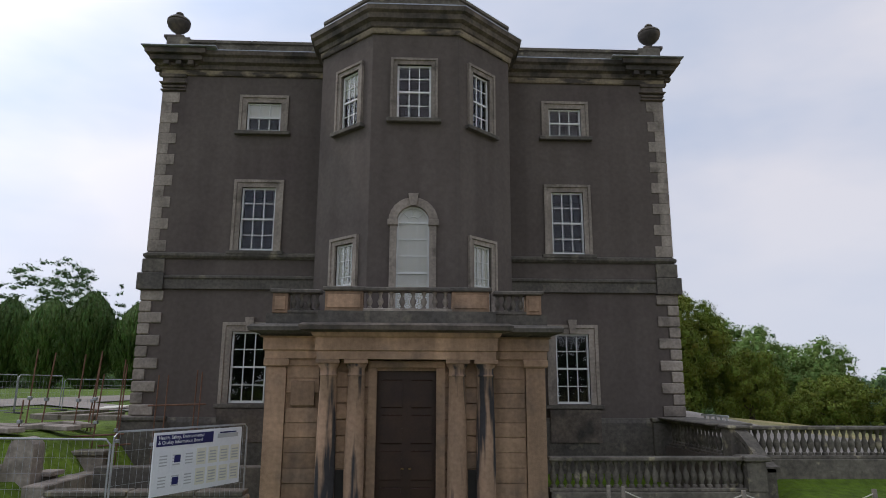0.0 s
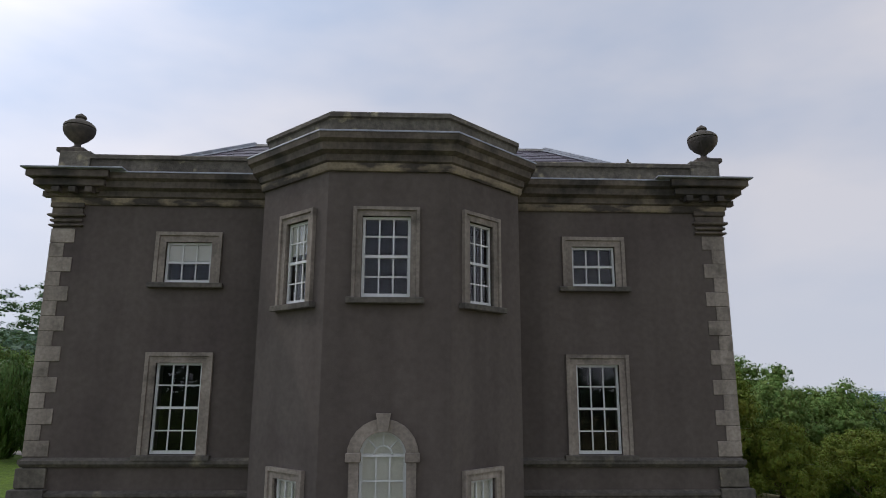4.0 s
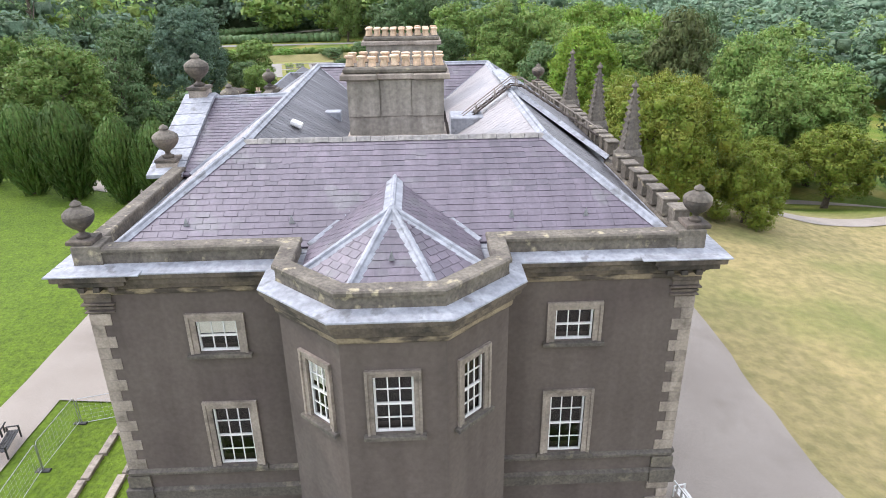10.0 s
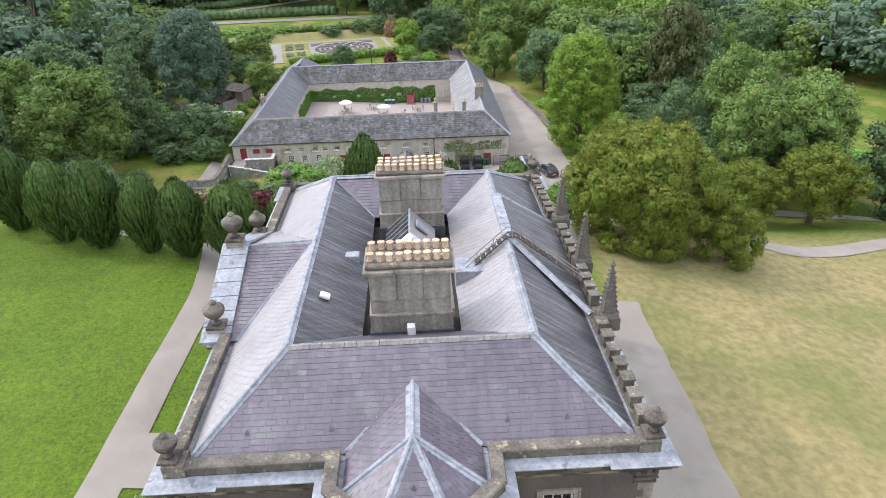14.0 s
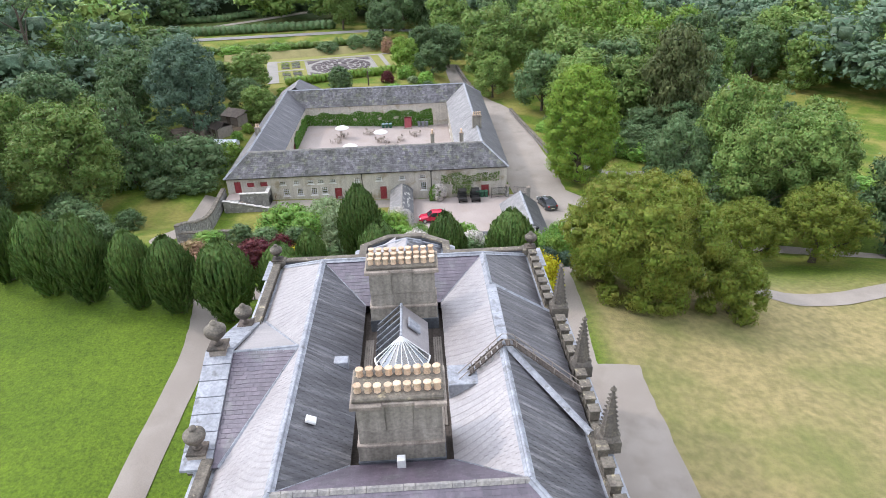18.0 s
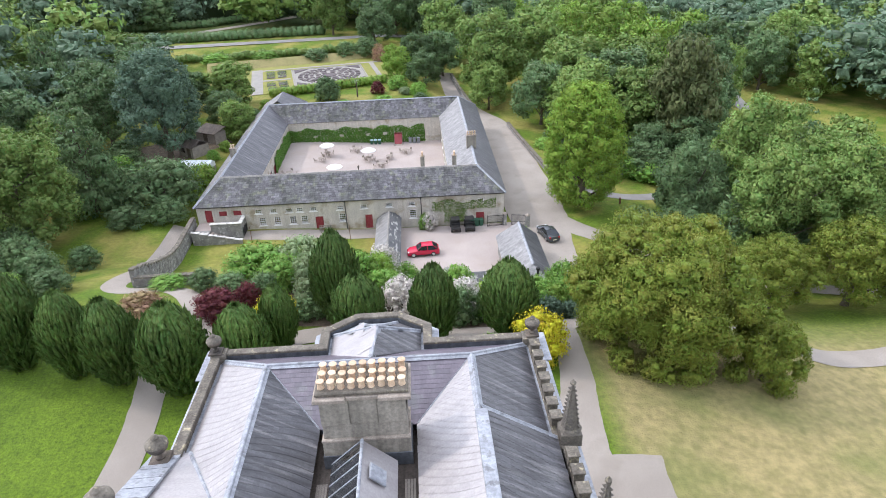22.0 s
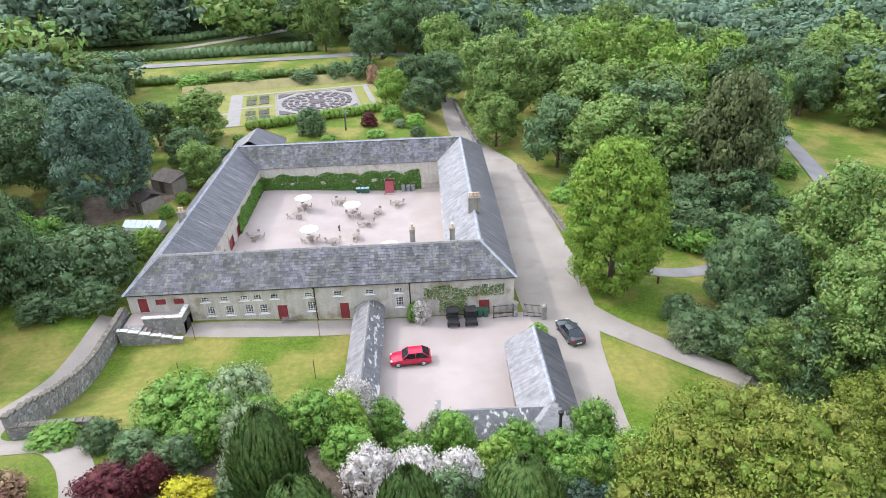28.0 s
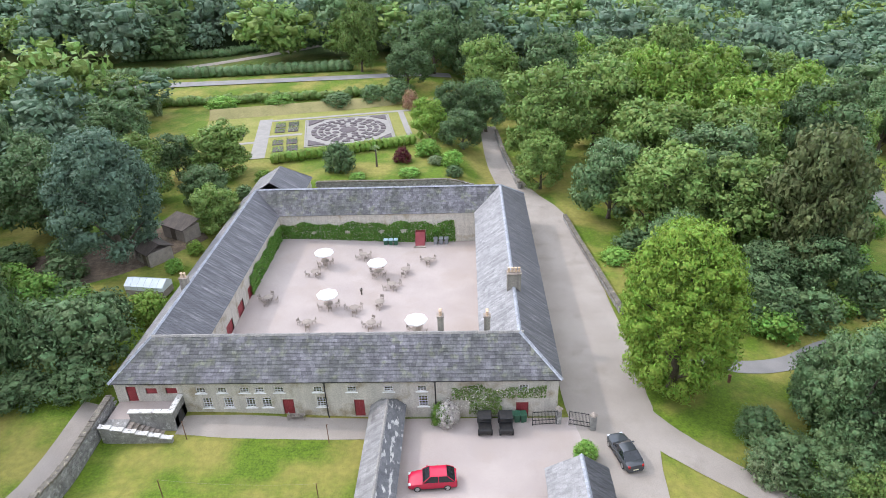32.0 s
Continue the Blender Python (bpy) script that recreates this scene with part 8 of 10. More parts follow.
for x0, x1, sd in ((wx0, px0, -1), (px1, wx1, 1)):
    padd("wing_wall", Builder().box(x0, x1, pyw + 0.1, 21.6, -0.1, 3.8), M_PORCH)
    xo = x0 if sd < 0 else x1 - 0.46
    padd("pilaster", Builder().box(xo, xo + 0.46, pyw - 0.05, pyw + 0.15, 0.3, 3.44, 0.015), M_PORCH)
    padd("pilaster_cap", Builder().box(xo - 0.06, xo + 0.52, pyw - 0.12, pyw + 0.15, 3.44, 3.63, 0.03), M_PORCH)
    padd("pilaster_base", Builder().box(xo - 0.06, xo + 0.52, pyw - 0.12, pyw + 0.15, -0.1, 0.3, 0.03), M_PORCH)
    xi0, xi1 = (x0 + 0.46, x1) if sd < 0 else (x0, x1 - 0.46)
    for k in range(10):
        z0 = 0.15 + k * 0.335
        if k == 7 and sd < 0:
            continue
        padd("ashlar_block", Builder().box(xi0 + 0.01, xi1 - 0.01, pyw + 0.02, pyw + 0.12, z0 + 0.008, z0 + 0.337, 0.012), M_PORCH)
    if sd < 0:
        padd("carved_panel", Builder().box(xi0 + 0.12, xi1 - 0.1, pyw - 0.01, pyw + 0.1, 2.5, 3.15, 0.06), M_PORCH, "worn carved stone panel")
    ent = [(x0 - 0.03, 21.6), (x0 - 0.03, pyw - 0.08), (px0, pyw - 0.08)] if sd < 0 else [(px1, pyw - 0.08), (x1 + 0.03, pyw - 0.08), (x1 + 0.03, 21.6)]
    ent = ent[::1]
    prof = [(0, 3.63), (0.02, 3.63), (0.02, 3.8), (0.06, 3.83), (0.06, 4.1), (0.16, 4.14), (0.2, 4.2), (0.36, 4.25), (0.38, 4.34), (0.3, 4.4), (0, 4.44)]
    padd("frieze_block", Builder().box(x0 + 0.02, x1, pyw - 0.02, pyw + 0.12, 3.46, 3.7, 0.01), M_PORCH)
    padd("entablature", Builder().sweep(ent, prof[:6] + [(0, 4.14)]), M_PORCH)
    padd("cornice", Builder().sweep(ent, [(0, 4.142), *prof[6:]]), M_DARKSTONE, "soot-dark moulded cornice")
    padd("balcony_floor", Builder().box(x0, x1, pyw, 21.5, 3.5, 4.42), M_DARKSTONE)
    padd("blocking_course", Builder().sweep([(x, y + 0.12 if y < 20 else y) for x, y in ent], [(-0.3, 4.39), (0.06, 4.39), (0.06, 4.69), (-0.3, 4.7)]), M_DARKSTONE)
# centre block
padd("door_wall", wall_face(Builder(frame_m(px0 + 0.2, pyd, 0, 0, -1)), 0, px1 - px0 - 0.4, -0.1, 3.5, [(1.13 + 0.02, 1.13 + 1.41, -0.1, 3.35)], 0.4), M_PORCH)
padd("entablature", Builder().sweep([(px0, pyw), (px0, py0), (px1, py0), (px1, pyw)], [(-0.5, 3.6), (0.0, 3.6), (0.0, 3.78), (0.04, 3.8), (0.04, 4.08), (0.1, 4.12), (0.14, 4.2), (-0.5, 4.2)]), M_PORCH, "flaking sandstone entablature")
padd("cornice", Builder().sweep([(px0, pyw), (px0, py0), (px1, py0), (px1, pyw)], [(-0.5, 4.202), (0.2, 4.202), (0.36, 4.24), (0.38, 4.34), (0.3, 4.4), (-0.5, 4.44)]), M_CORNICE, "soot-dark moulded cornice")
padd("soffit", Builder().box(px0, px1, py0 + 0.4, pyd + 0.2, 3.5, 3.6), M_PORCH)
padd("balcony_floor", Builder().box(px0, px1, py0 + 0.2, 18.5, 3.6, 4.42), M_DARKSTONE)
padd("blocking_course", Builder().sweep([(px0 + 0.05, pyw + 0.1), (px0 + 0.05, py0 + 0.05), (px1 - 0.05, py0 + 0.05), (px1 - 0.05, pyw + 0.1)], [(-0.3, 4.4), (0.06, 4.4), (0.06, 4.7), (-0.3, 4.71)]), M_DARKSTONE)
COL = [(0.27, 0), (0.27, 0.12), (0.235, 0.18), (0.22, 0.26), (0.225, 1.0), (0.215, 2.0), (0.185, 3.1), (0.215, 3.14), (0.19, 3.18), (0.19, 3.28), (0.24, 3.36), (0.25, 3.42)]
for x in (px0 + 0.25, px0 + 0.89, px1 - 0.87, px1 - 0.22):
    col = padd("column", Builder(pose(x, py0 + 0.27, 0.1)).lathe(COL, n=24), M_COLUMN, "stained sandstone column", True)
    part("abacus", Builder(pose(x, py0 + 0.27, 3.5)).box(-0.27, 0.27, -0.27, 0.27, 0, 0.1, 0.015), M_PORCH, col)
    part("plinth", Builder(pose(x, py0 + 0.27, -0.1)).box(-0.3, 0.3, -0.3, 0.3, 0, 0.2, 0.02), M_PORCH, col)
for x0, x1 in ((px0 + 0.2, PC - 0.7), (PC + 0.7, px1 - 0.2)):
    for k in range(9):
        padd("ashlar_block", Builder().box(x0 + 0.01, x1 - 0.01, pyd - 0.07, pyd - 0.005, 0.1 + k * 0.36, 0.44 + k * 0.36, 0.012), M_PORCH)
for x in (PC - 0.88, PC + 0.69):
    padd("architrave", Builder().box(x, x + 0.2, pyd - 0.14, pyd - 0.04, -0.1, 3.42, 0.015), M_PORCH)
padd("architrave", Builder().box(PC - 0.88, PC + 0.89, pyd - 0.15, pyd - 0.04, 3.42, 3.58, 0.015), M_PORCH)
dm = frame_m(PC - 0.69, pyd + 0.12, 0, 0, -1)
door = padd("double_door", Builder(dm).box(0, 1.41, 0, 0.06, -0.1, 3.35), M_DOOR, "dark panelled double door")
for k in (0, 1):
    for z0, z1 in ((0.15, 0.75), (0.9, 1.55), (1.7, 2.35), (2.5, 3.15)):
        part("panel", Builder(dm).box(0.1 + 0.7 * k, 0.6 + 0.7 * k, -0.035, 0.0, z0, z1, 0.025), M_DOOR, door)
    part("door_handle", Builder(dm).lathe([(0.035, 0), (0.035, 0.02)], at=(0.62 + 0.17 * k, -0.05, 1.15), n=10), M_BRASS, door, "small brass knob")
# flat panels paint the shade of low openings on the solid wall
for x0, x1 in ((px0 + 0.42, px0 + 0.66), (px1 - 0.62, px1 - 0.4)):
    padd("low_niche", Builder().box(x0, x1, pyd - 0.075, pyd - 0.06, 0.1, 1.15), M_SHADE_BLACK, "dark low opening beside the door")
padd("door_step", Builder().box(px0 - 0.1, px1 + 0.1, py0 - 0.4, pyd + 0.3, -0.12, 0.08, 0.02), M_STONE)
BAL = [(0.055, 0), (0.055, 0.04), (0.03, 0.06), (0.04, 0.1), (0.065, 0.17), (0.06, 0.22), (0.03, 0.3), (0.028, 0.36), (0.05, 0.4), (0.05, 0.44)]


def balustrade(add, a, c, z, h, n, mat, rail=None):
    """Rail, plinth and single turned balusters between two plan points at the height z."""
    a, c = Vector(a), Vector(c)
    d = c - a
    ang = math.degrees(math.atan2(d.y, d.x))
    m = pose(a.x, a.y, z, 0, 0, ang)
    ln = d.length
    add("rail", Builder(m).box(-0.02, ln + 0.02, -0.16, 0.16, h - 0.1, h, 0.025), rail or mat)
    add("base_rail", Builder(m).box(-0.02, ln + 0.02, -0.14, 0.14, 0, 0.08, 0.015), mat)
    for k in range(n):
        add("baluster", Builder(m @ Matrix.Translation((ln * (k + 0.5) / n, 0, 0.08))).lathe([(r * (h / 0.62) ** 0.5 * 1.15, q * (h - 0.18) / 0.44) for r, q in BAL], n=10), mat, smooth=True)


def balcony_block(x0, x1, y0, y1, z=4.7):
    padd("pedestal", Builder().box(x0, x1, y0, y1, z, z + 0.48, 0.015), M_PORCH)
    padd("panel", Builder().box(x0 + 0.06, x1 - 0.06, y0 - 0.025, y0 - 0.002, z + 0.08, z + 0.4, 0.01), M_PORCH)
    padd("rail", Builder().box(x0 - 0.06, x1 + 0.06, y0 - 0.06, y1 + 0.06, z + 0.48, z + 0.58, 0.02), M_DARKSTONE)


by = py0 + 0.12
balcony_block(px0 + 0.12, px0 + 1.0, by, by + 0.3)
balcony_block(px1 - 1.0, px1 - 0.12, by, by + 0.3)
balustrade(padd, (px0 + 1.02, by + 0.15), (px1 - 1.02, by + 0.15), 4.7, 0.58, 8, M_STONE, M_DARKSTONE)
for sd, xa, xb in ((-1, wx0 + 0.05, px0), (1, px1, wx1 - 0.05)):
    xo = xa if sd < 0 else xb - 0.36
    balcony_block(xo, xo + 0.36, pyw - 0.05, pyw + 0.25, 4.69)
    p, q = (xo + 0.38, xb - 0.05) if sd < 0 else (xa + 0.05, xo - 0.02)
    balustrade(padd, (p, pyw + 0.1), (q, pyw + 0.1), 4.69, 0.58, 4, M_DARKSTONE, M_DARKSTONE)
    # raked flank walls rising to the bay
    xs = wx0 + 0.05 if sd < 0 else wx1 - 0.35
    padd("flank_wall", Builder().add([(x, y, z) for x in (xs, xs + 0.3) for y, z in ((pyw + 0.4, 4.6), (21.5, 4.6), (21.5, 5.28), (19.8, 5.28), (pyw + 0.4, 5.28))],
                                     [(4, 3, 2, 1, 0), (5, 6, 7, 8, 9), (0, 1, 6, 5), (1, 2, 7, 6), (2, 3, 8, 7), (3, 4, 9, 8), (4, 0, 5, 9)]), M_DARKSTONE)

# ---- terrace balustrades east of the porch ----
t, add = grp("lower_balustrade", "weathered stone balustrade beside the porch", "balustrade", (5.7, 15.9, 0.5))
balustrade(add, (3.12, 15.9), (7.75, 15.9), 0.62, 0.78, 25, M_COPING)
add("wall", Builder().box(3.12, 8.2, 15.7, 16.1, -0.2, 0.62, 0.02), M_COPING)
add("pier", Builder().box(7.75, 8.2, 15.68, 16.12, 0.62, 1.3, 0.02), M_COPING)
add("pier_cap", Builder().box(7.68, 8.3, 15.6, 16.2, 1.3, 1.42, 0.03), M_COPING)
t, add = grp("upper_balustrade", "weathered stone balustrade on a retaining wall by the drive", "balustrade", (10.5, 17.4, 1))
balustrade(add, (8.6, 17.4), (13.9, 17.4), 1.2, 0.82, 29, M_COPING)
balustrade(add, (14.4, 17.4), (17.6, 17.4), 1.2, 0.82, 17, M_COPING)
balustrade(add, (8.15, 21.2), (8.15, 17.8), 1.2, 0.8, 14, M_COPING)
add("retaining_wall", Builder().box(8.0, 17.7, 17.2, 17.6, -0.2, 1.2, 0.02), M_COPING)
add("retaining_wall", Builder().box(7.95, 8.35, 17.6, 21.3, -0.2, 1.2, 0.02), M_RENDER)
for x in (8.1, 13.9):
    add("pier", Builder().box(x, x + 0.5, 17.15, 17.65, 1.2, 1.95, 0.02), M_COPING)
    add("pier_cap", Builder().box(x - 0.07, x + 0.57, 17.08, 17.72, 1.95, 2.04, 0.03), M_COPING)
# scroll-shaped coping that sinks from the upper rail to the lower pier
line = [(8.35 + 0.02 * k, 17.15 - 0.115 * k, 1.92 - 0.58 * (1 - math.cos(math.pi * k / 10)) / 2 - 0.02 * k) for k in range(11)]
b = Builder()
for x, y, z in line:
    b.v += [(x - 0.16, y, z), (x + 0.16, y, z), (x + 0.16, y, z - 0.12), (x - 0.16, y, z - 0.12)]
for k in range(10):
    b.f += [(4 * k + j, 4 * k + (j + 1) % 4, 4 * k + 4 + (j + 1) % 4, 4 * k + 4 + j) for j in range(4)]
b.f += [(3, 2, 1, 0), (40, 41, 42, 43)]
add("stair_coping", b, M_COPING)
add("stair_wall", Builder().add([(x, y, z) for x in (8.28, 8.6) for y, z in ((17.2, -0.2), (16.0, -0.2), (16.0, 1.1), (16.6, 1.42), (17.2, 1.8))], [(0, 1, 2, 3, 4), (9, 8, 7, 6, 5), (1, 0, 5, 6), (2, 1, 6, 7), (3, 2, 7, 8), (4, 3, 8, 9), (0, 4, 9, 5)]), M_COPING)
add("flank_coping", Builder().box(7.75, 9.0, 17.72, 21.4, 2.0, 2.06, 0.02), M_COPING)

# ---- building works west of the porch ----
def pole(x, y, z0, z1, lean=0.0, r=0.021):
    t, add = grp("scaffold_pole", "upright rusty scaffold tube", "scaffold pole", (x, y, z0), "scaffold poles")
    add("tube", Builder().tube([(x, y, z0), (x + lean, y, z1)], r, 8), M_RUST, smooth=True)
    add("coupler", Builder(pose(x + lean * 0.4, y, z0 + (z1 - z0) * 0.4)).box(-0.05, 0.05, -0.05, 0.05, -0.05, 0.05, 0.01), M_GALV)


rp = random.Random(8)
for x, y, zt, ln in ((-11.5, 20.3, 4.05, 0.1), (-11.1, 20.4, 3.95, 0.18), (-10.05, 20.2, 3.9, 0.12), (-9.85, 20.6, 3.85, 0.2), (-9.6, 20.3, 4.0, 0.1), (-9.2, 19.6, 3.3, 0.15), (-8.9, 20.3, 3.75, 0.12), (-8.65, 19.9, 3.6, 0.1), (-7.8, 20.3, 3.3, 0.05), (-7.45, 20.1, 3.3, 0.05), (-6.7, 20.4, 3.45, 0.05), (-6.5, 20.2, 3.4, 0.06), (-11.9, 18.0, 3.0, 0.1), (-10.6, 18.4, 2.6, 0.05)):
    pole(x, y, max(0.0, gz(x, y)) - 0.05, zt, ln)
t, add = grp("scaffolding", "ledgers of a low rusty scaffold round the broken terrace", "scaffold", (-9.5, 19.5, 1))
for a, c in (((-12.2, 18.2, 1.5), (-8.4, 19.8, 1.62)), ((-12.2, 18.9, 1.15), (-8.4, 20.3, 1.3)), ((-11.6, 17.6, 1.0), (-11.4, 20.6, 1.05)), ((-9.9, 17.4, 1.0), (-9.6, 20.8, 1.1)), ((-8.0, 20.3, 2.4), (-6.3, 20.3, 2.45))):
    add("ledger", Builder().tube([a, c], 0.026, 8), M_RUST, smooth=True)
t, add = grp("terrace_wall", "half-dismantled sandstone terrace wall with loose coping slabs", "wall", (-9, 18, 0))
add("wall", Builder().box(-13.5, -8.4, 18.6, 19.1, -0.2, 1.15, 0.03), M_STONE)
add("wall", Builder().box(-8.9, -8.4, 15.9, 18.6, -0.2, 0.75, 0.03), M_STONE)
add("wall", Builder().box(-8.4, -3.85, 15.75, 16.15, -0.2, 0.55, 0.03), M_STONE)
add("wall", Builder().box(-13.5, -9.1, 15.8, 16.3, -0.2, 0.42, 0.03), M_STONE)
add("pier", Builder().box(-10.6, -9.85, 15.7, 16.3, -0.1, 1.05, 0.03), M_STONE)
add("pier_cap", Builder().box(-10.75, -9.7, 15.55, 16.45, 1.05, 1.17, 0.03), M_STONE)
add("wall", Builder().box(-13.5, -8.9, 17.0, 17.4, -0.2, 0.82, 0.03), M_DARKSTONE)
add("coping_stone", Builder().box(-13.5, -11.0, 16.9, 17.5, 0.82, 0.93, 0.02), M_STONE)
add("coping_stone", Builder().box(-10.95, -8.8, 16.9, 17.5, 0.82, 0.93, 0.02), M_STONE)
add("wall", Builder().box(-8.4, -3.9, 18.2, 18.6, -0.2, 0.9, 0.03), M_DARKSTONE)
side = [(-9.05, -0.1), (-9.05, 1.5)] + [(-9.35 + 0.3 * math.cos(math.pi * k / 8), 1.5 + 0.27 * math.sin(math.pi * k / 8)) for k in range(1, 8)] + [(-9.66, 1.45), (-9.74, 1.1), (-9.8, 0.7), (-9.95, 0.45), (-9.95, -0.1)]
b = Builder()
n = len(side)
b.add([(x, y, z) for y in (16.45, 16.95) for x, z in side], [tuple(range(n - 1, -1, -1)), tuple(range(n, 2 * n))] + [(i, (i + 1) % n, (i + 1) % n + n, i + n) for i in range(n)])
add("curved_coping", b, M_STONE)
for k in range(16):
    x, y = rp.uniform(-12.8, -5.0), rp.uniform(16.6, 20.6)
    w = rp.uniform(0.5, 1.1)
    add("coping_slab", Builder(pose(x, y, max(gz(x, y), 0.0) + rp.uniform(0.02, 0.1), rp.uniform(-4, 4), rp.uniform(-4, 4), rp.uniform(-35, 35))).box(-w, w, -0.22, 0.22, 0, 0.13, 0.02), M_STONE)
for x0, x1, z in ((-13.4, -11.2, 1.15), (-11.1, -9.6, 1.15), (-9.5, -8.35, 1.15)):
    add("coping_stone", Builder().box(x0, x1, 18.5, 19.2, z, z + 0.12, 0.02), M_COPING)
for x0, x1 in ((-8.3, -6.5), (-6.45, -5.0), (-4.95, -3.9)):
    add("coping_stone", Builder().box(x0, x1, 15.68, 16.22, 0.55, 0.66, 0.02), M_COPING)


def fence_panel(x0, y0, x1, y1, top, bottom, gap=0.14):
    t, add = grp("site_fence", "galvanised mesh site fence panel on feet", "fence", (x0, y0, bottom), "site fences")
    P = lambda u, z: (x0 + (x1 - x0) * u, y0 + (y1 - y0) * u, z)
    add("frame", Builder().tube([P(0.005, bottom + 0.05), P(0.005, top - 0.09), P(0.03, top), P(0.97, top), P(0.995, top - 0.09), P(0.995, bottom + 0.05)], 0.021, 8), M_GALV, smooth=True)
    add("bottom_rail", Builder().tube([P(0.005, bottom + 0.15), P(0.995, bottom + 0.15)], 0.016, 6), M_GALV)
    n = int(math.hypot(x1 - x0, y1 - y0) / gap)
    w = Builder()
    for k in range(1, n):
        w.tube([P(k / n, bottom + 0.15), P(k / n, top - 0.02)], 0.0035, 3)
    for k in range(1, 6):
        z = bottom + 0.15 + (top - bottom - 0.2) * k / 6
        w.tube([P(0, z), P(1, z)], 0.0035, 3)
    add("mesh", w, M_GALV, kind="stuff")
    for u in (0.0, 1.0):
        q = P(u, bottom)
        add("foot", Builder(pose(*q, 0, 0, 90 + math.degrees(math.atan2(y1 - y0, x1 - x0)))).box(-0.32, 0.32, -0.1, 0.1, -0.05, 0.07, 0.02), M_IRON)


fence_panel(-5.75, 13.1, -3.95, 16.0, 2.12, 0.05)
fence_panel(-5.8, 13.15, -9.2, 13.5, 1.98, 0.02)
fence_panel(-9.25, 13.5, -12.5, 14.6, 1.95, 0.05)
for (x0, y0), (x1, y1) in (((-16.2, 24.6), (-16.4, 28.0)), ((-16.4, 28.05), (-16.3, 31.3)), ((-16.25, 31.35), (-13.2, 32.2)), ((-13.1, 32.2), (-10.0, 32.5))):
    z = min(gz(x0, y0), gz(x1, y1))
    fence_panel(x0, y0, x1, y1, z + 1.55, z, 0.25)
# rope barrier along the east side
t, add = grp("rope_barrier", "sagging pale rope between grey stanchions", "barrier", (7, 14, 0))
SP = [(4.05, 14.3), (4.3, 14.1), (6.6, 13.6), (9.3, 13.6)]
for x, y in SP:
    add("stanchion", Builder(pose(x, y, gz(x, y))).box(-0.035, 0.035, -0.035, 0.035, -0.05, 0.98, 0.008), M_TIMBER)
for (xa, ya), (xb, yb) in zip(SP[1:], SP[2:]):
    p, q = Vector((xa, ya, gz(xa, ya) + 0.9)), Vector((xb, yb, gz(xb, yb) + 0.9))
    add("rope", Builder().tube([tuple(p.lerp(q, k / 10) - Vector((0, 0, 0.28 * (1 - (2 * k / 10 - 1) ** 2)))) for k in range(11)], 0.014, 5), M_CREAM2, smooth=True)
# information board
bt, badd = grp("information_board", "white information board with a dark blue heading on a fence", "sign", (-4.55, 14.5, 0.85))
bm_ = frame_m(-5.13, 13.45, 0.88, 2.17, -1.14)
bl = 2.42
M_BOARD = material("white_sign_board", (0.78, 0.78, 0.8), (0.74, 0.74, 0.77), 2, 20, 0.05, 0.5, 0)
M_BLUE = material("navy_print", (0.012, 0.014, 0.09), (0.015, 0.017, 0.11), 3, 10, 0.05, 0.5, 0)
M_GREYP = material("grey_print", (0.42, 0.43, 0.44), (0.47, 0.47, 0.47), 3, 10, 0.1, 0.5, 0)
M_CREAM = material("cream_paper", (0.7, 0.67, 0.55), (0.74, 0.71, 0.6), 3, 10, 0.05, 0.6, 0)
badd("panel", Builder(bm_).box(0, bl, -0.03, 0, 0, 1.2), M_BOARD)
badd("heading", Builder(bm_).box(0.05, 1.55, -0.036, -0.03, 0.93, 1.15), M_BLUE)
badd("logo_bar", Builder(bm_).box(1.68, 2.3, -0.036, -0.03, 1.0, 1.09), M_GREYP)
badd("logo_arc", Builder(bm_).box(1.74, 2.24, -0.037, -0.031, 1.1, 1.125), M_BLUE)
for i in range(7):
    for j in range(2):
        x, z = 0.12 + 0.33 * i, 0.5 - 0.4 * j
        badd("notice", Builder(bm_).box(x, x + 0.26, -0.036, -0.03, z, z + 0.33), M_CREAM if i > 2 else M_BOARD)
        for k in range(4):
            badd("text_bar", Builder(bm_).box(x + 0.03, x + 0.22, -0.039, -0.037, z + 0.05 + 0.06 * k, z + 0.075 + 0.06 * k), M_GREYP)
for x, z in ((0.52, 0.6), (0.5, 0.18)):
    badd("symbol", Builder(bm_).box(x, x + 0.16, -0.041, -0.038, z, z + 0.14), M_BLUE)


def lettering(text, m, size, mat, parent, name="lettering"):
    c = bpy.data.curves.new(name, "FONT")
    c.body, c.size, c.extrude, c.align_x = text, size, 0.001, "LEFT"
    ob = bpy.data.objects.new(name, c)
    me = bpy.data.meshes.new_from_object(ob)
    bpy.data.objects.remove(ob)
    me.materials.append(mat)
    o2 = new(name, me)
    o2.parent = parent
    o2.matrix_parent_inverse = parent.matrix_world.inverted()
    o2.matrix_basis = m
    return o2


for k, tx in enumerate(("Health, Safety, Environmental", "& Quality Information Board")):
    lettering(tx, bm_ @ pose(0.09, -0.038, 1.065 - 0.095 * k, 90, 0, 0), 0.1, M_BOARD, bt)


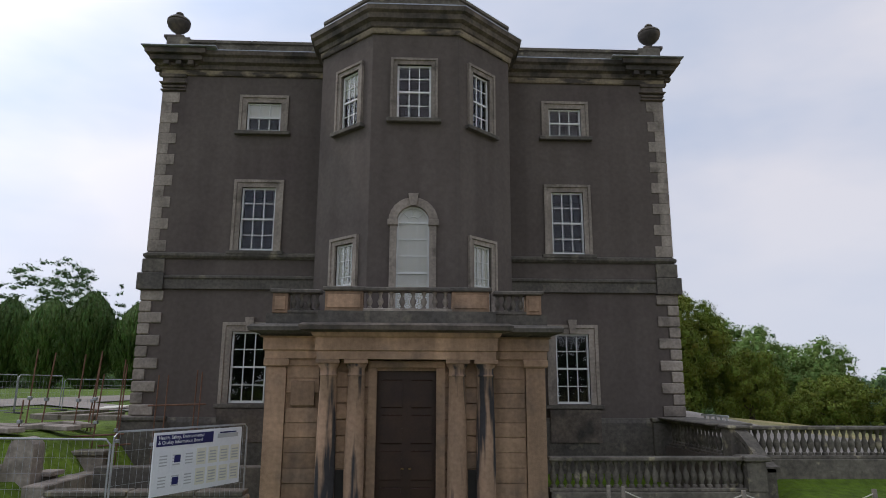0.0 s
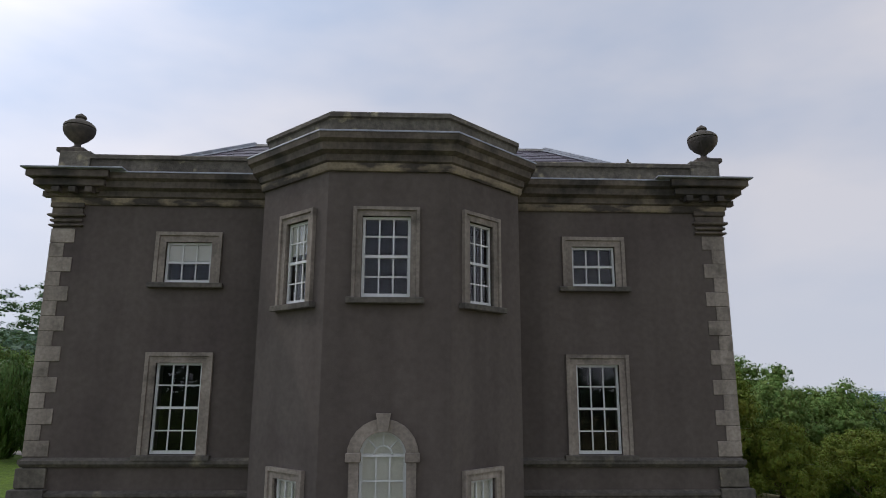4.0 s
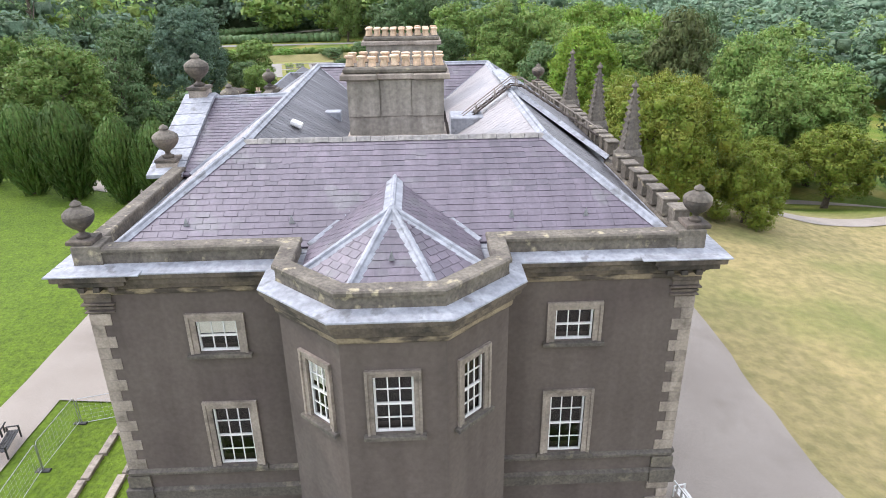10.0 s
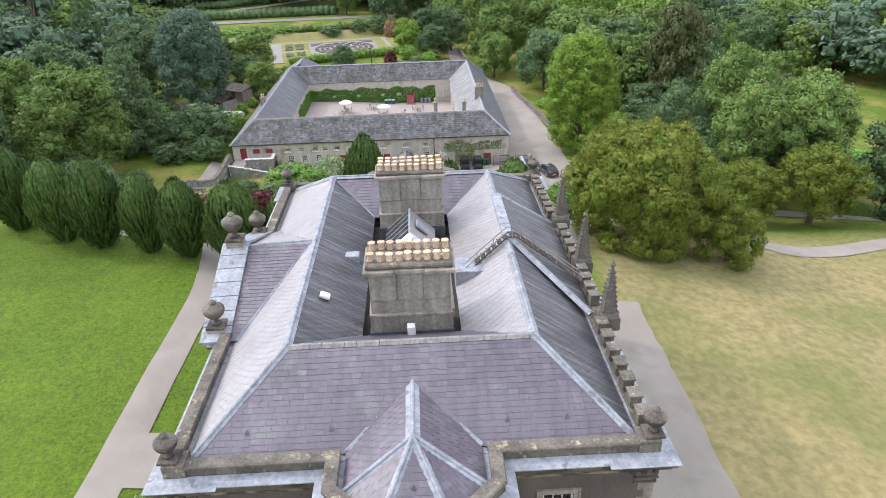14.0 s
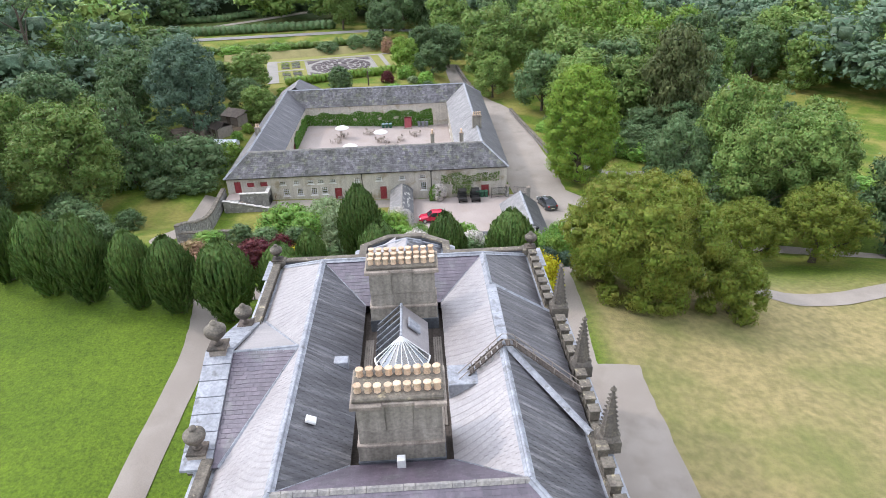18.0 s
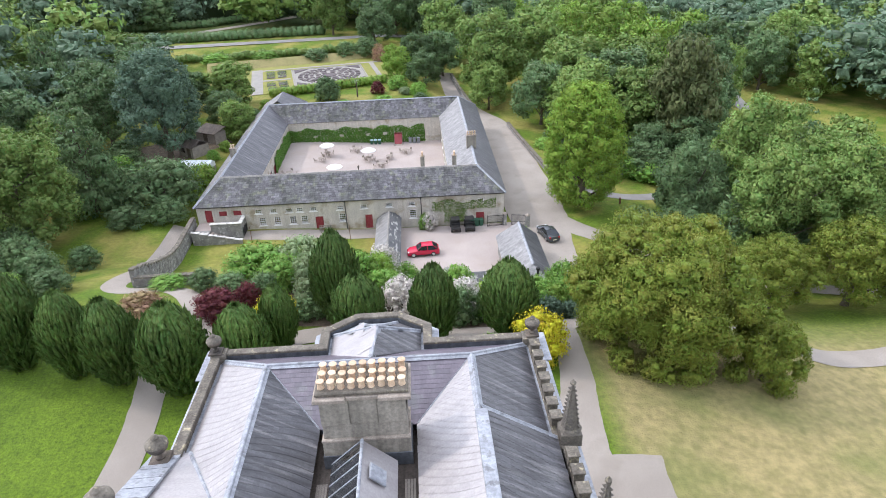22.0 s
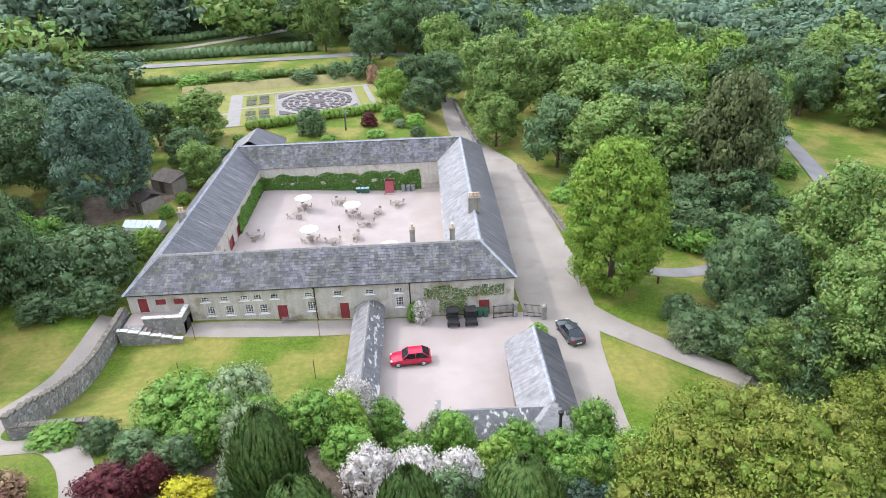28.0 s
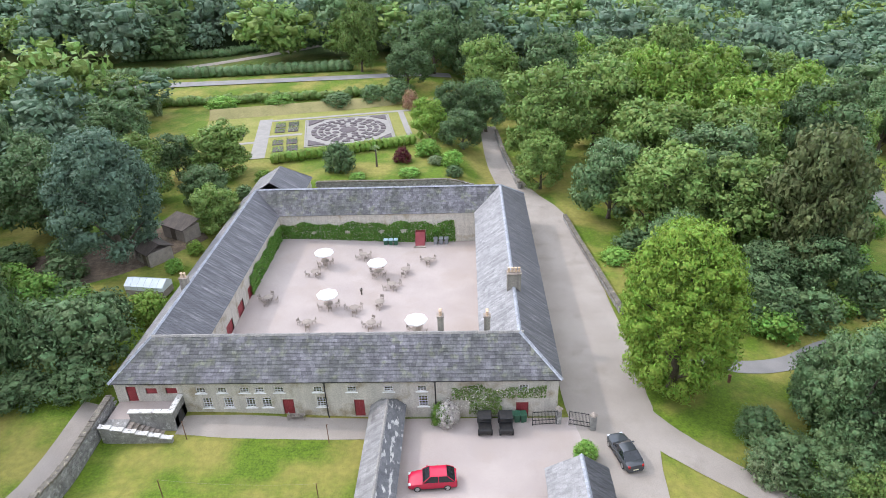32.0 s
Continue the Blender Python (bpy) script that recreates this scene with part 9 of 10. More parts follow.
def garden_bench(x, y, z, turn, mat, label):
    t = thing("garden_bench", label, "bench", (x, y, z), turn=turn)
    for k in range(4):
        part("seat_slat", Builder().box(-0.8, 0.8, -0.24 + 0.125 * k, -0.14 + 0.125 * k, 0.41, 0.44), mat, t)
    for k in range(5):
        part("back_slat", Builder().box(-0.8 + 0.33 * k, -0.68 + 0.33 * k, 0.25, 0.28, 0.5, 0.86), mat, t)
    part("back_rail", Builder().box(-0.85, 0.85, 0.24, 0.29, 0.84, 0.92, 0.01), mat, t)
    for sx in (-0.82, 0.76):
        part("arm", Builder().box(sx, sx + 0.06, -0.28, 0.28, 0.62, 0.67, 0.01), mat, t)
        for yy in (-0.26, 0.24):
            part("leg", Builder().box(sx, sx + 0.06, yy, yy + 0.06, 0, 0.64), mat, t)


garden_bench(11.5, 25.0, gz(11.5, 25.0) - 0.02, 100, M_WHITE, "white painted garden bench on the drive")


# ---- hedges, ivy, walled garden ----
def hedge(name, pts, width, height, mat, label, leaf=0.3, seed=1, category="hedge", uneven=0.05):
    g = np.random.default_rng(seed)
    lumps = []
    for (xa, ya), (xb, yb) in zip(pts, pts[1:]):
        n = max(2, int(math.hypot(xb - xa, yb - ya) / (width * 0.55)))
        for k in range(n):
            t = k / n
            x, y = xa + (xb - xa) * t, ya + (yb - ya) * t
            r = width * 0.55
            hh = height * (1 + g.uniform(-uneven, uneven))
            lumps.append((x, y, gz(x, y) + hh * 0.45, r, hh * 0.55 / r))
    return tagged(new(name, crown_mesh(name, g, lumps, leaf, 0.7, mat, 0.45, core=0.93)), label, category)


def ivy(name, m, width, z0, z1, seed, label, mat=None, leaf=0.26, holes=(), parent=None, density=7.0, top=None):
    """Leaves lying against a wall face, thicker in patches."""
    g = np.random.default_rng(seed)
    n = int(width * (z1 - z0) / (leaf * leaf) * density)
    u, z = g.uniform(0, width, n), g.uniform(z0, z1, n)
    keep = np.ones(n, bool)
    for a, c, d, e in holes:
        keep &= ~((u > a) & (u < c) & (z > d) & (z < e))
    edge = z1 - 0.35 + 0.35 * np.sin(u * 1.3 + seed) * np.sin(u * 0.47)
    keep &= z < edge
    u, z = u[keep], z[keep]
    n = len(u)
    depth = 0.1 + 0.22 * g.random(n) * (0.6 + 0.4 * np.sin(u * 2.1) * np.sin(z * 2.7))
    p = np.stack([u, -depth, z], 1)
    nrm = g.normal(size=(n, 3)) * 0.45 + [0, -1, 0.35]
    nrm /= np.linalg.norm(nrm, axis=1)[:, None]
    t = np.cross(nrm, g.normal(size=(n, 3)))
    t /= np.linalg.norm(t, axis=1)[:, None]
    s = np.cross(nrm, t)
    a = leaf * g.uniform(0.5, 1.0, n)[:, None]
    q = np.stack([p - t * a * 0.6, p + s * a * 0.45, p + t * a * 0.6, p - s * a * 0.45], 1)
    mat3, tr = np.array(m.to_3x3()), np.array(m.translation)
    q = q @ mat3.T + tr
    return tagged(new(name, quick_mesh(name, q.reshape(-1, 3), 4, mat or L_IVY)), label, "climber", kind="stuff" if "blossom" in name else "")


ivy("ivy", frame_m(CXL, CYB, 0, 0, -1), 26.0, -4.9, -1.2, 3, "thick green ivy covering the courtyard wall", holes=[(20.0, 21.7, -5, -2.8), (4.6, 5.4, -3.2, -2.7), (9.6, 10.4, -3.2, -2.7), (14.6, 15.4, -3.2, -2.7), (18.0, 18.8, -3.2, -2.7)])
ivy("ivy", frame_m(CXL, CYF + 14, 0, 1, 0), 15.5, -4.9, -0.8, 4, "green ivy hanging down the courtyard wall")
ivy("climbing_rose", frame_m(4.4, SYF + 0.3, 0, 0, -1), 9.0, -4.4, -0.7, 5, "climbing rose trained along the stable wall", L_MID, 0.2, [(0, 1.6, -5, -2.6), (4.8, 9, -5, -2.4)], density=3.2)
ivy("climbing_rose_blossom", frame_m(3.6, SYF + 0.22, 0, 0, -1), 9.2, -4.0, -0.8, 6, "white rose blossom on the stable wall", L_WHITE, 0.13, [(4.2, 9.2, -5, -2.2)], density=0.3)
plant("white_bush", 4.0, 101.9, 2.9, 2.6, "white flowering rose bush against the wall", "shrub")
plant("bush", 3.3, 102.0, 2.6, 2.2, "green rose bush against the wall", "shrub")
hedge("box_hedge", [(-29.5, 168.4), (-16, 173.0), (-3.6, 177.6)], 2.0, 2.2, L_LIME, "long clipped bright green hedge in front of the parterre", seed=2)
hedge("hedge", [(-112, 228), (-60, 230.5), (-24, 234)], 3.5, 3.0, L_DARK, "long dark hedge along the far road", 0.6, 3)
hedge("hedge", [(-90, 207), (-60, 208.6), (-28, 210.5), (-6, 213)], 2.6, 2.0, L_MID, "mixed shrub border along the garden terrace", 0.5, 4, uneven=0.3)
hedge("hedge", [(-95, 250), (-66, 256), (-34, 279)], 3.0, 2.5, L_DARK, "dark hedge beside the climbing track", 0.6, 5)

# the parterre
A = math.atan2(3.5, 17.9)
PG = pose(-18.7, 187.4, gz(-18.7, 187.4) + 0.12, 0, 0, math.degrees(A))
M_PALE = material("pale_garden_gravel", (0.3, 0.28, 0.25), (0.26, 0.245, 0.22), 0.8, 20, 0.2, 0.95, 0.3, 50, 0.01)
M_BED = material("dark_planted_bed", (0.1, 0.085, 0.085), (0.14, 0.115, 0.115), 1.2, 8, 0.4, 0.95, 0.7, 12, 0.05)
M_TURF = material("garden_turf", (0.19, 0.2, 0.04), (0.25, 0.235, 0.065), 0.25, 5, 0.35, 0.95, 0.4, 20, 0.03)
M_TURF_DRY = material("dry_garden_turf", (0.27, 0.235, 0.1), (0.22, 0.2, 0.08), 0.4, 5, 0.35, 0.95, 0.4, 20, 0.03)
solid("garden_terrace", Builder(PG).box(-31, 15.5, -13.5, 15.5, -0.5, -0.02, 0.05), M_TURF, "level turf terrace of the walled garden", "lawn", kind="structure")
solid("garden_bank", Builder(PG).add([(-31, 15.6, -0.3), (15.5, 15.6, -0.3), (15.5, 19, 1.6), (-31, 19, 1.6)], [(0, 1, 2, 3)]), M_TURF_DRY, "dry grass bank behind the parterre", "lawn", kind="structure")
t, add = grp("parterre", "square parterre of dark beds set in pale gravel", "parterre", (-18.7, 187.4, -2.1))
add("gravel", Builder(PG).box(-8.9, 8.9, -8.9, 8.9, -0.03, 0.02), M_PALE)


def wedge(r0, r1, a0, a1, z=0.16, n=4):
    b = Builder(PG)
    ring = [(r1 * math.cos(a0 + (a1 - a0) * k / n), r1 * math.sin(a0 + (a1 - a0) * k / n)) for k in range(n + 1)] + [(r0 * math.cos(a1 - (a1 - a0) * k / n), r0 * math.sin(a1 - (a1 - a0) * k / n)) for k in range(n + 1)]
    return b.prism(ring, 0.02, z)


add("bed", Builder(PG).lathe([(2.0, 0.02), (2.0, 0.14), (1.9, 0.16)], n=8), M_BED)
for k in range(8):
    a = math.pi / 4 * k + 0.39
    add("bed", Builder(PG @ Matrix.Translation((3.0 * math.cos(a), 3.0 * math.sin(a), 0))).lathe([(0.72, 0.02), (0.72, 0.14), (0.64, 0.16)], n=10), M_BED)
for r0, r1, n, gap, off in ((4.1, 5.0, 12, 0.1, 0.0), (5.45, 6.4, 16, 0.07, 0.2), (6.85, 7.9, 20, 0.05, 0.05)):
    for k in range(n):
        a = 2 * math.pi * k / n + off
        add("bed", wedge(r0, r1, a + gap, a + 2 * math.pi / n - gap), M_BED)
for sx in (-1, 1):
    for sy in (-1, 1):
        poly = [(sx * 8.5, sy * 8.5), (sx * 8.5, sy * 5.0), (sx * 7.2, sy * 6.2), (sx * 6.2, sy * 7.2), (sx * 5.0, sy * 8.5)]
        if sx * sy < 0:
            poly = poly[::-1]
        add("bed", Builder(PG).prism(poly, 0.02, 0.16), M_BED)
add("kerb", Builder(PG).sweep([(-9.1, -9.1), (9.1, -9.1), (9.1, 9.1), (-9.1, 9.1)], [(-0.15, -0.02), (0.15, -0.02), (0.15, 0.12), (-0.15, 0.12)], True), M_PALE)
for x0, x1, y0, y1 in ((-19.4, -16.6, -13.4, 12.5), (-16.6, -9.8, -0.8, 0.4), (-16.6, 15, 10.6, 11.8), (-31, -19.4, -4, -2.8), (11.6, 12.8, -10, 10.6)):
    solid("garden_path", Builder(PG).box(x0, x1, y0, y1, -0.1, 0.03), M_PALE, "pale gravel garden path", "path", kind="structure")
rg = random.Random(4)
for x0, y0 in ((-15.6, 2.0), (-12.8, 2.0), (-15.6, 5.8), (-12.8, 5.8), (-15.6, -6.2), (-12.8, -6.2), (-15.4, -10.5), (-12.6, -10.5), (-24, 1.5), (-28, 1.0), (-23, -9)):
    t, add = grp("flower_bed", "small planted flower bed edged with turf", "flower bed", tuple(PG @ Vector((x0 + 1, y0 + 1.4, 0))), "flower beds")
    add("soil", Builder(PG).box(x0, x0 + 2.1, y0, y0 + 3.0, -0.05, 0.12, 0.03), M_BED)
    g = np.random.default_rng(int(x0 * 7 + y0 * 3 + 500))
    lum = [(x0 + 0.3 + 0.5 * (k % 4), y0 + 0.4 + 0.55 * (k // 4), 0.25, g.uniform(0.22, 0.42), 0.9) for k in range(20)]
    q, n = leaf_cloud(g, lum, 0.2, 0.6)
    q = q @ np.array(PG.to_3x3()).T + np.array(PG.translation)
    ob = new("planting", quick_mesh("planting", q.reshape(-1, 3), 4, (L_MID, L_LIME, L_SILVER, L_DARK)[int(abs(x0 + y0)) % 4]))
    tagged(ob, kind="stuff")
    ob.parent = t
    ob.matrix_parent_inverse = t.matrix_world.inverted()


def palm(x, y, h):
    t = thing("cabbage_palm", "cabbage palm with a tuft of sword leaves", "palm", (x, y, gz(x, y)))
    part("trunk", Builder().tube([(0, 0, -0.2), (0.05, 0, h * 0.4), (0, 0.05, h * 0.8)], [0.2, 0.15, 0.12], 8), M_BARK, t, smooth=True)
    r = random.Random(2)
    for k in range(46):
        a, el, ln = k * 2.4, r.uniform(-0.6, 1.3), r.uniform(0.9, 1.4)
        d = Vector((math.cos(a) * math.cos(el), math.sin(a) * math.cos(el), math.sin(el)))
        s = Vector((-math.sin(a), math.cos(a), 0)) * 0.05
        o, e2 = Vector((0, 0, h * 0.82)), Vector((0, 0, h * 0.82)) + d * ln - Vector((0, 0, 0.25 * ln))
        mid = o.lerp(e2, 0.5) + Vector((0, 0, 0.16))
        part("leaf", Builder().add([tuple(o), tuple(mid - s), tuple(e2), tuple(mid + s)], [(0, 1, 2, 3)]), L_SILVER, t)


palm(-10.2, 165.5, 4.2)

# sheds and glasshouse west of the stables
t, add = grp("garden_shed", "weathered timber garden shed with a felted roof", "shed", (-37.2, 132.5, -2.6))
SM = pose(-37.2, 132.0, gz(-37.2, 132) - 0.1, 0, 0, -38)
for k in range(12):
    add("board", Builder(SM).box(-2.0 + k * 0.333, -1.68 + k * 0.333, -1.75, -1.68, 0, 2.1), M_TIMBER)
add("wall", Builder(SM).box(-2, 2, -1.68, 1.7, 0, 2.1), M_TIMBER)
for y0, y1, za, zb4 in ((-2.0, 0.0, 2.05, 3.0), (2.0, 0.0, 2.05, 3.0)):
    add("roof_slope", Builder(SM).add([(-2.2, y0, za), (2.2, y0, za), (2.2, y1, zb4), (-2.2, y1, zb4), (-2.2, y0, za - 0.08), (2.2, y0, za - 0.08), (2.2, y1, zb4 - 0.08), (-2.2, y1, zb4 - 0.08)], [(0, 1, 2, 3), (4, 7, 6, 5), (0, 4, 5, 1), (1, 5, 6, 2), (3, 2, 6, 7), (0, 3, 7, 4)]), M_BOARDS)
add("window", Builder(SM).box(-1.5, -0.3, -1.78, -1.75, 0.9, 1.7), M_GLASS)
add("door", Builder(SM).box(0.4, 1.3, -1.79, -1.75, 0, 1.9), M_BARK)
t, add = grp("garden_shed", "long low timber shed among the trees", "shed", (-36, 138.5, -2.6))
SM = pose(-36.0, 139.0, gz(-36, 139) - 0.1, 0, 0, -30)
add("wall", Builder(SM).box(-2.4, 2.4, -1.4, 1.4, 0, 2.2), M_TIMBER)
add("roof", Builder(SM).add([(-2.6, -1.7, 2.2), (2.6, -1.7, 2.2), (2.6, 1.7, 2.9), (-2.6, 1.7, 2.9), (-2.6, -1.7, 2.1), (2.6, -1.7, 2.1), (2.6, 1.7, 2.8), (-2.6, 1.7, 2.8)], [(0, 1, 2, 3), (4, 7, 6, 5), (0, 4, 5, 1), (1, 5, 6, 2), (3, 2, 6, 7), (0, 3, 7, 4)]), M_BOARDS)
add("door", Builder(SM).box(-0.5, 0.5, -1.45, -1.4, 0, 2.0), M_BARK)
t, add = grp("glasshouse", "small white-roofed glasshouse below the cedar", "greenhouse", (-34.2, 123.3, -3))
SM = pose(-34.2, 123.4, gz(-34.2, 123.4), 0, 0, -8)
M_POLY = material("white_glasshouse_sheet", (0.6, 0.64, 0.66), (0.66, 0.7, 0.72), 1, 10, 0.1, 0.25, 0)
add("base_wall", Builder(SM).box(-2.6, 2.6, -1.1, 1.1, -0.2, 0.7, 0.02), M_TIMBER)
for k in range(6):
    add("roof_pane", Builder(SM).add([(-2.65 + 0.89 * k, -1.2, 1.3), (-1.8 + 0.89 * k, -1.2, 1.3), (-1.8 + 0.89 * k, 0, 1.95), (-2.65 + 0.89 * k, 0, 1.95)], [(0, 1, 2, 3)]), M_POLY)
    add("roof_pane", Builder(SM).add([(-1.8 + 0.89 * k, 1.2, 1.3), (-2.65 + 0.89 * k, 1.2, 1.3), (-2.65 + 0.89 * k, 0, 1.95), (-1.8 + 0.89 * k, 0, 1.95)], [(0, 1, 2, 3)]), M_POLY)
    add("wall_pane", Builder(SM).box(-2.6 + 0.88 * k, -1.78 + 0.88 * k, -1.1, -1.08, 0.7, 1.32), M_POLY)
for x in (-2.62, 2.58):
    add("gable", Builder(SM).add([(x, -1.12, 0.6), (x, 1.12, 0.6), (x, 1.12, 1.3), (x, 0, 1.93), (x, -1.12, 1.3)], [(0, 1, 2, 3, 4)]), M_POLY)


# ---- stair, courtyard furniture, cars and small things ----
t, add = grp("stone_stair", "stone outside stair with lichen-white copings", "stair", (-25, 100, -4.5))
add("platform", Builder().box(-28.5, -22.0, 100.4, 102.85, -5.0, -2.65, 0.02), M_RUBBLE)
add("platform_paving", Builder().box(-28.5, -22.3, 98.95, 102.84, -2.66, -2.6, 0.01) if False else Builder().box(-28.5, -22.3, 100.35, 102.84, -2.66, -2.6, 0.01), M_YARD)
add("landing", Builder().box(-28.5, -26.3, 98.95, 100.4, -5.0, -2.62, 0.02), M_RUBBLE)
for k in range(10):
    x = -26.3 + 0.45 * k
    add("step", Builder().box(x, x + 0.47, 98.95, 100.2, -5.0, -2.8 - 0.185 * k, 0.015), M_STONE)
M_WHITECOP = material("lichen_white_coping", (0.6, 0.58, 0.53), (0.48, 0.46, 0.42), 1.5, 8, 0.4, 0.95, 0.4, 30, 0.02, spots=(0.25, 0.24, 0.22), spot_scale=3.0)


def raked(add, name, x0, x1, y0, y1, zb, z0, z1, mat):
    return add(name, Builder().add([(x0, y0, zb), (x1, y0, zb), (x1, y1, zb), (x0, y1, zb), (x0, y0, z0), (x1, y0, z1), (x1, y1, z1), (x0, y1, z0)], [(3, 2, 1, 0), (4, 5, 6, 7), (0, 1, 5, 4), (1, 2, 6, 5), (2, 3, 7, 6), (3, 0, 4, 7)]), mat)


raked(add, "outer_wall", -28.4, -21.8, 98.55, 98.95, -5.2, -2.1, -3.6, M_RUBBLE)
for k in range(6):
    x0 = -28.45 + 1.12 * k
    z = lambda x: -2.1 - 1.5 * (x + 28.4) / 6.6
    raked(add, "coping_stone", x0, x0 + 1.1, 98.48, 99.02, z(x0) - 0.03, z(x0) + 0.1, z(x0 + 1.1) + 0.1, M_WHITECOP)
add("inner_wall", Builder().box(-26.2, -22.0, 100.2, 100.55, -5.0, -1.75, 0.02), M_RUBBLE)
add("end_wall", Builder().box(-22.35, -22.0, 100.55, 102.85, -5.0, -1.75, 0.02), M_RUBBLE)
for x0, x1, y0, y1 in ((-26.3, -24.2, 100.1, 100.65), (-24.18, -21.9, 100.1, 100.65), (-22.45, -21.9, 100.67, 102.8)):
    add("coping_stone", Builder().box(x0, x1, y0, y1, -1.76, -1.62, 0.03), M_WHITECOP)
# flat near-black face paints the dark inside of an arch
add("arch_opening", Builder(frame_m(-21.99, 100.9, 0, 1, 0)).quad(*[(0.7 + 0.6 * math.cos(math.pi * k / 8), -0.01, -3.2 + 0.6 * math.sin(math.pi * k / 8)) for k in range(9)] + [(0.1, -0.01, -4.6), (1.3, -0.01, -4.6)]), M_SHADE_BLACK)


def cafe_table(x, y, turn, umbrella=False, chairs=4):
    z = gz(x, y) + 0.12
    t = thing("cafe_table", "round weathered teak cafe table in the courtyard", "table", (x, y, z), "courtyard tables", turn=turn)
    part("tabletop", Builder().lathe([(0.58, 0.7), (0.6, 0.715), (0.6, 0.735), (0.58, 0.75)], n=20), M_TEAK, t, smooth=True)
    for k in range(4):
        a = math.pi / 4 + math.pi / 2 * k
        part("leg", Builder().tube([(0.34 * math.cos(a), 0.34 * math.sin(a), 0), (0.28 * math.cos(a), 0.28 * math.sin(a), 0.7)], 0.028, 6), M_TEAK, t)
    for k in range(chairs):
        a = math.radians(turn) + 2 * math.pi * k / chairs + 0.3
        r = 0.95 + 0.12 * math.sin(k * 3 + x)
        copy_thing(CHAIR, pose(x + r * math.cos(a), y + r * math.sin(a), z, 0, 0, math.degrees(a) - 90 + 15 * math.sin(k + y)))
    if umbrella:
        u2 = thing("parasol", "open white canvas parasol over a cafe table", "parasol", (x + 0.0, y, z + 0.76), "courtyard parasols", turn=turn)
        part("pole", Builder().tube([(0, 0, -0.74), (0, 0, 1.75)], 0.022, 8), M_TEAK, u2)
        n = 8
        for k in range(n):
            a0, a1 = 2 * math.pi * k / n, 2 * math.pi * (k + 1) / n
            R = 1.35
            p0, p1, tp = Vector((R * math.cos(a0), R * math.sin(a0), 1.25)), Vector((R * math.cos(a1), R * math.sin(a1), 1.25)), Vector((0, 0, 1.75))
            m0, m1 = p0.lerp(tp, 0.5) + Vector((0, 0, 0.04)), p1.lerp(tp, 0.5) + Vector((0, 0, 0.04))
            dn = Vector((0, 0, -0.14))
            part("canopy_panel", Builder().add([tuple(q) for q in (p0, p1, m1, m0, tp, p0 + dn, p1 + dn)], [(0, 1, 2, 3), (3, 2, 4), (5, 6, 1, 0)]), M_CANVAS, u2)
            part("rib", Builder().tube([tuple(p0 - Vector((0, 0, 0.02))), tuple(tp - Vector((0, 0, 0.03)))], 0.01, 4), M_TEAK, u2)
        part("finial", Builder().lathe([(0.03, 1.74), (0.04, 1.8), (0.01, 1.86)], n=8), M_TEAK, u2)


M_TEAK = material("silvered_teak", (0.24, 0.2, 0.165), (0.31, 0.265, 0.22), 2, 20, 0.3, 0.8, 0.2)
M_CANVAS = material("white_canvas", (0.8, 0.79, 0.76), (0.76, 0.75, 0.72), 1, 10, 0.1, 0.9, 0.05)
CHAIR = thing("cafe_chair", "silvered teak folding chair beside a cafe table", "chair", (-19.1, 121.9, gz(-19, 122) + 0.12), "courtyard chairs", turn=180)
for k in range(4):
    part("seat_slat", Builder().box(-0.22, 0.22, -0.2 + 0.105 * k, -0.115 + 0.105 * k, 0.43, 0.455), M_TEAK, CHAIR)
for k in range(4):
    part("back_slat", Builder().box(-0.2, 0.2, 0.22 + 0.02 * k, 0.24 + 0.02 * k, 0.55 + 0.09 * k, 0.62 + 0.09 * k), M_TEAK, CHAIR)
for x in (-0.22, 0.19):
    part("leg", Builder().tube([(x + 0.015, -0.2, 0), (x + 0.015, -0.2, 0.45)], 0.018, 5), M_TEAK, CHAIR)
    part("leg", Builder().tube([(x + 0.015, 0.2, 0), (x + 0.015, 0.21, 0.45), (x + 0.015, 0.3, 0.9)], 0.018, 5), M_TEAK, CHAIR)
for k, (x, y, um, ch) in enumerate(((-13.7, 132.6, True, 4), (-6.1, 130.3, True, 4), (-11.3, 121.9, True, 4), (0.0, 116.9, True, 4), (-8.7, 134.9, False, 4), (-14.5, 129.6, False, 3), (-3.9, 127.1, False, 4), (-2.4, 131.0, False, 2), (0.5, 133.8, False, 3), (-19.1, 122.9, False, 4), (-8.0, 121.2, False, 3), (-5.0, 122.7, False, 2), (-13.1, 117.7, False, 3), (-5.5, 118.1, False, 4))):
    cafe_table(x, y, (k * 47) % 90, um, ch)
t, add = grp("sundial", "dark pedestal sundial in the courtyard", "sundial", (-7.7, 125.4, -4.85))
add("pedestal", Builder(pose(-7.7, 125.4, -4.85)).lathe([(0.28, 0), (0.28, 0.12), (0.14, 0.2), (0.1, 0.6), (0.16, 0.95), (0.2, 1.0), (0.2, 1.05)], n=12), M_DARKSTONE, smooth=True)
add("gnomon", Builder(pose(-7.7, 125.4, -3.8)).add([(-0.14, 0, 0), (0.14, 0, 0), (0.1, 0, 0.25)], [(0, 1, 2)]), M_IRON)
M_BINGREEN = material("green_plastic", (0.03, 0.1, 0.06), (0.04, 0.12, 0.07), 2, 10, 0.1, 0.45, 0)
M_BINGREY = material("grey_plastic", (0.2, 0.21, 0.22), (0.25, 0.26, 0.27), 2, 10, 0.1, 0.45, 0)
M_BINLID = material("pale_blue_plastic", (0.45, 0.6, 0.65), (0.5, 0.65, 0.7), 2, 10, 0.1, 0.45, 0)


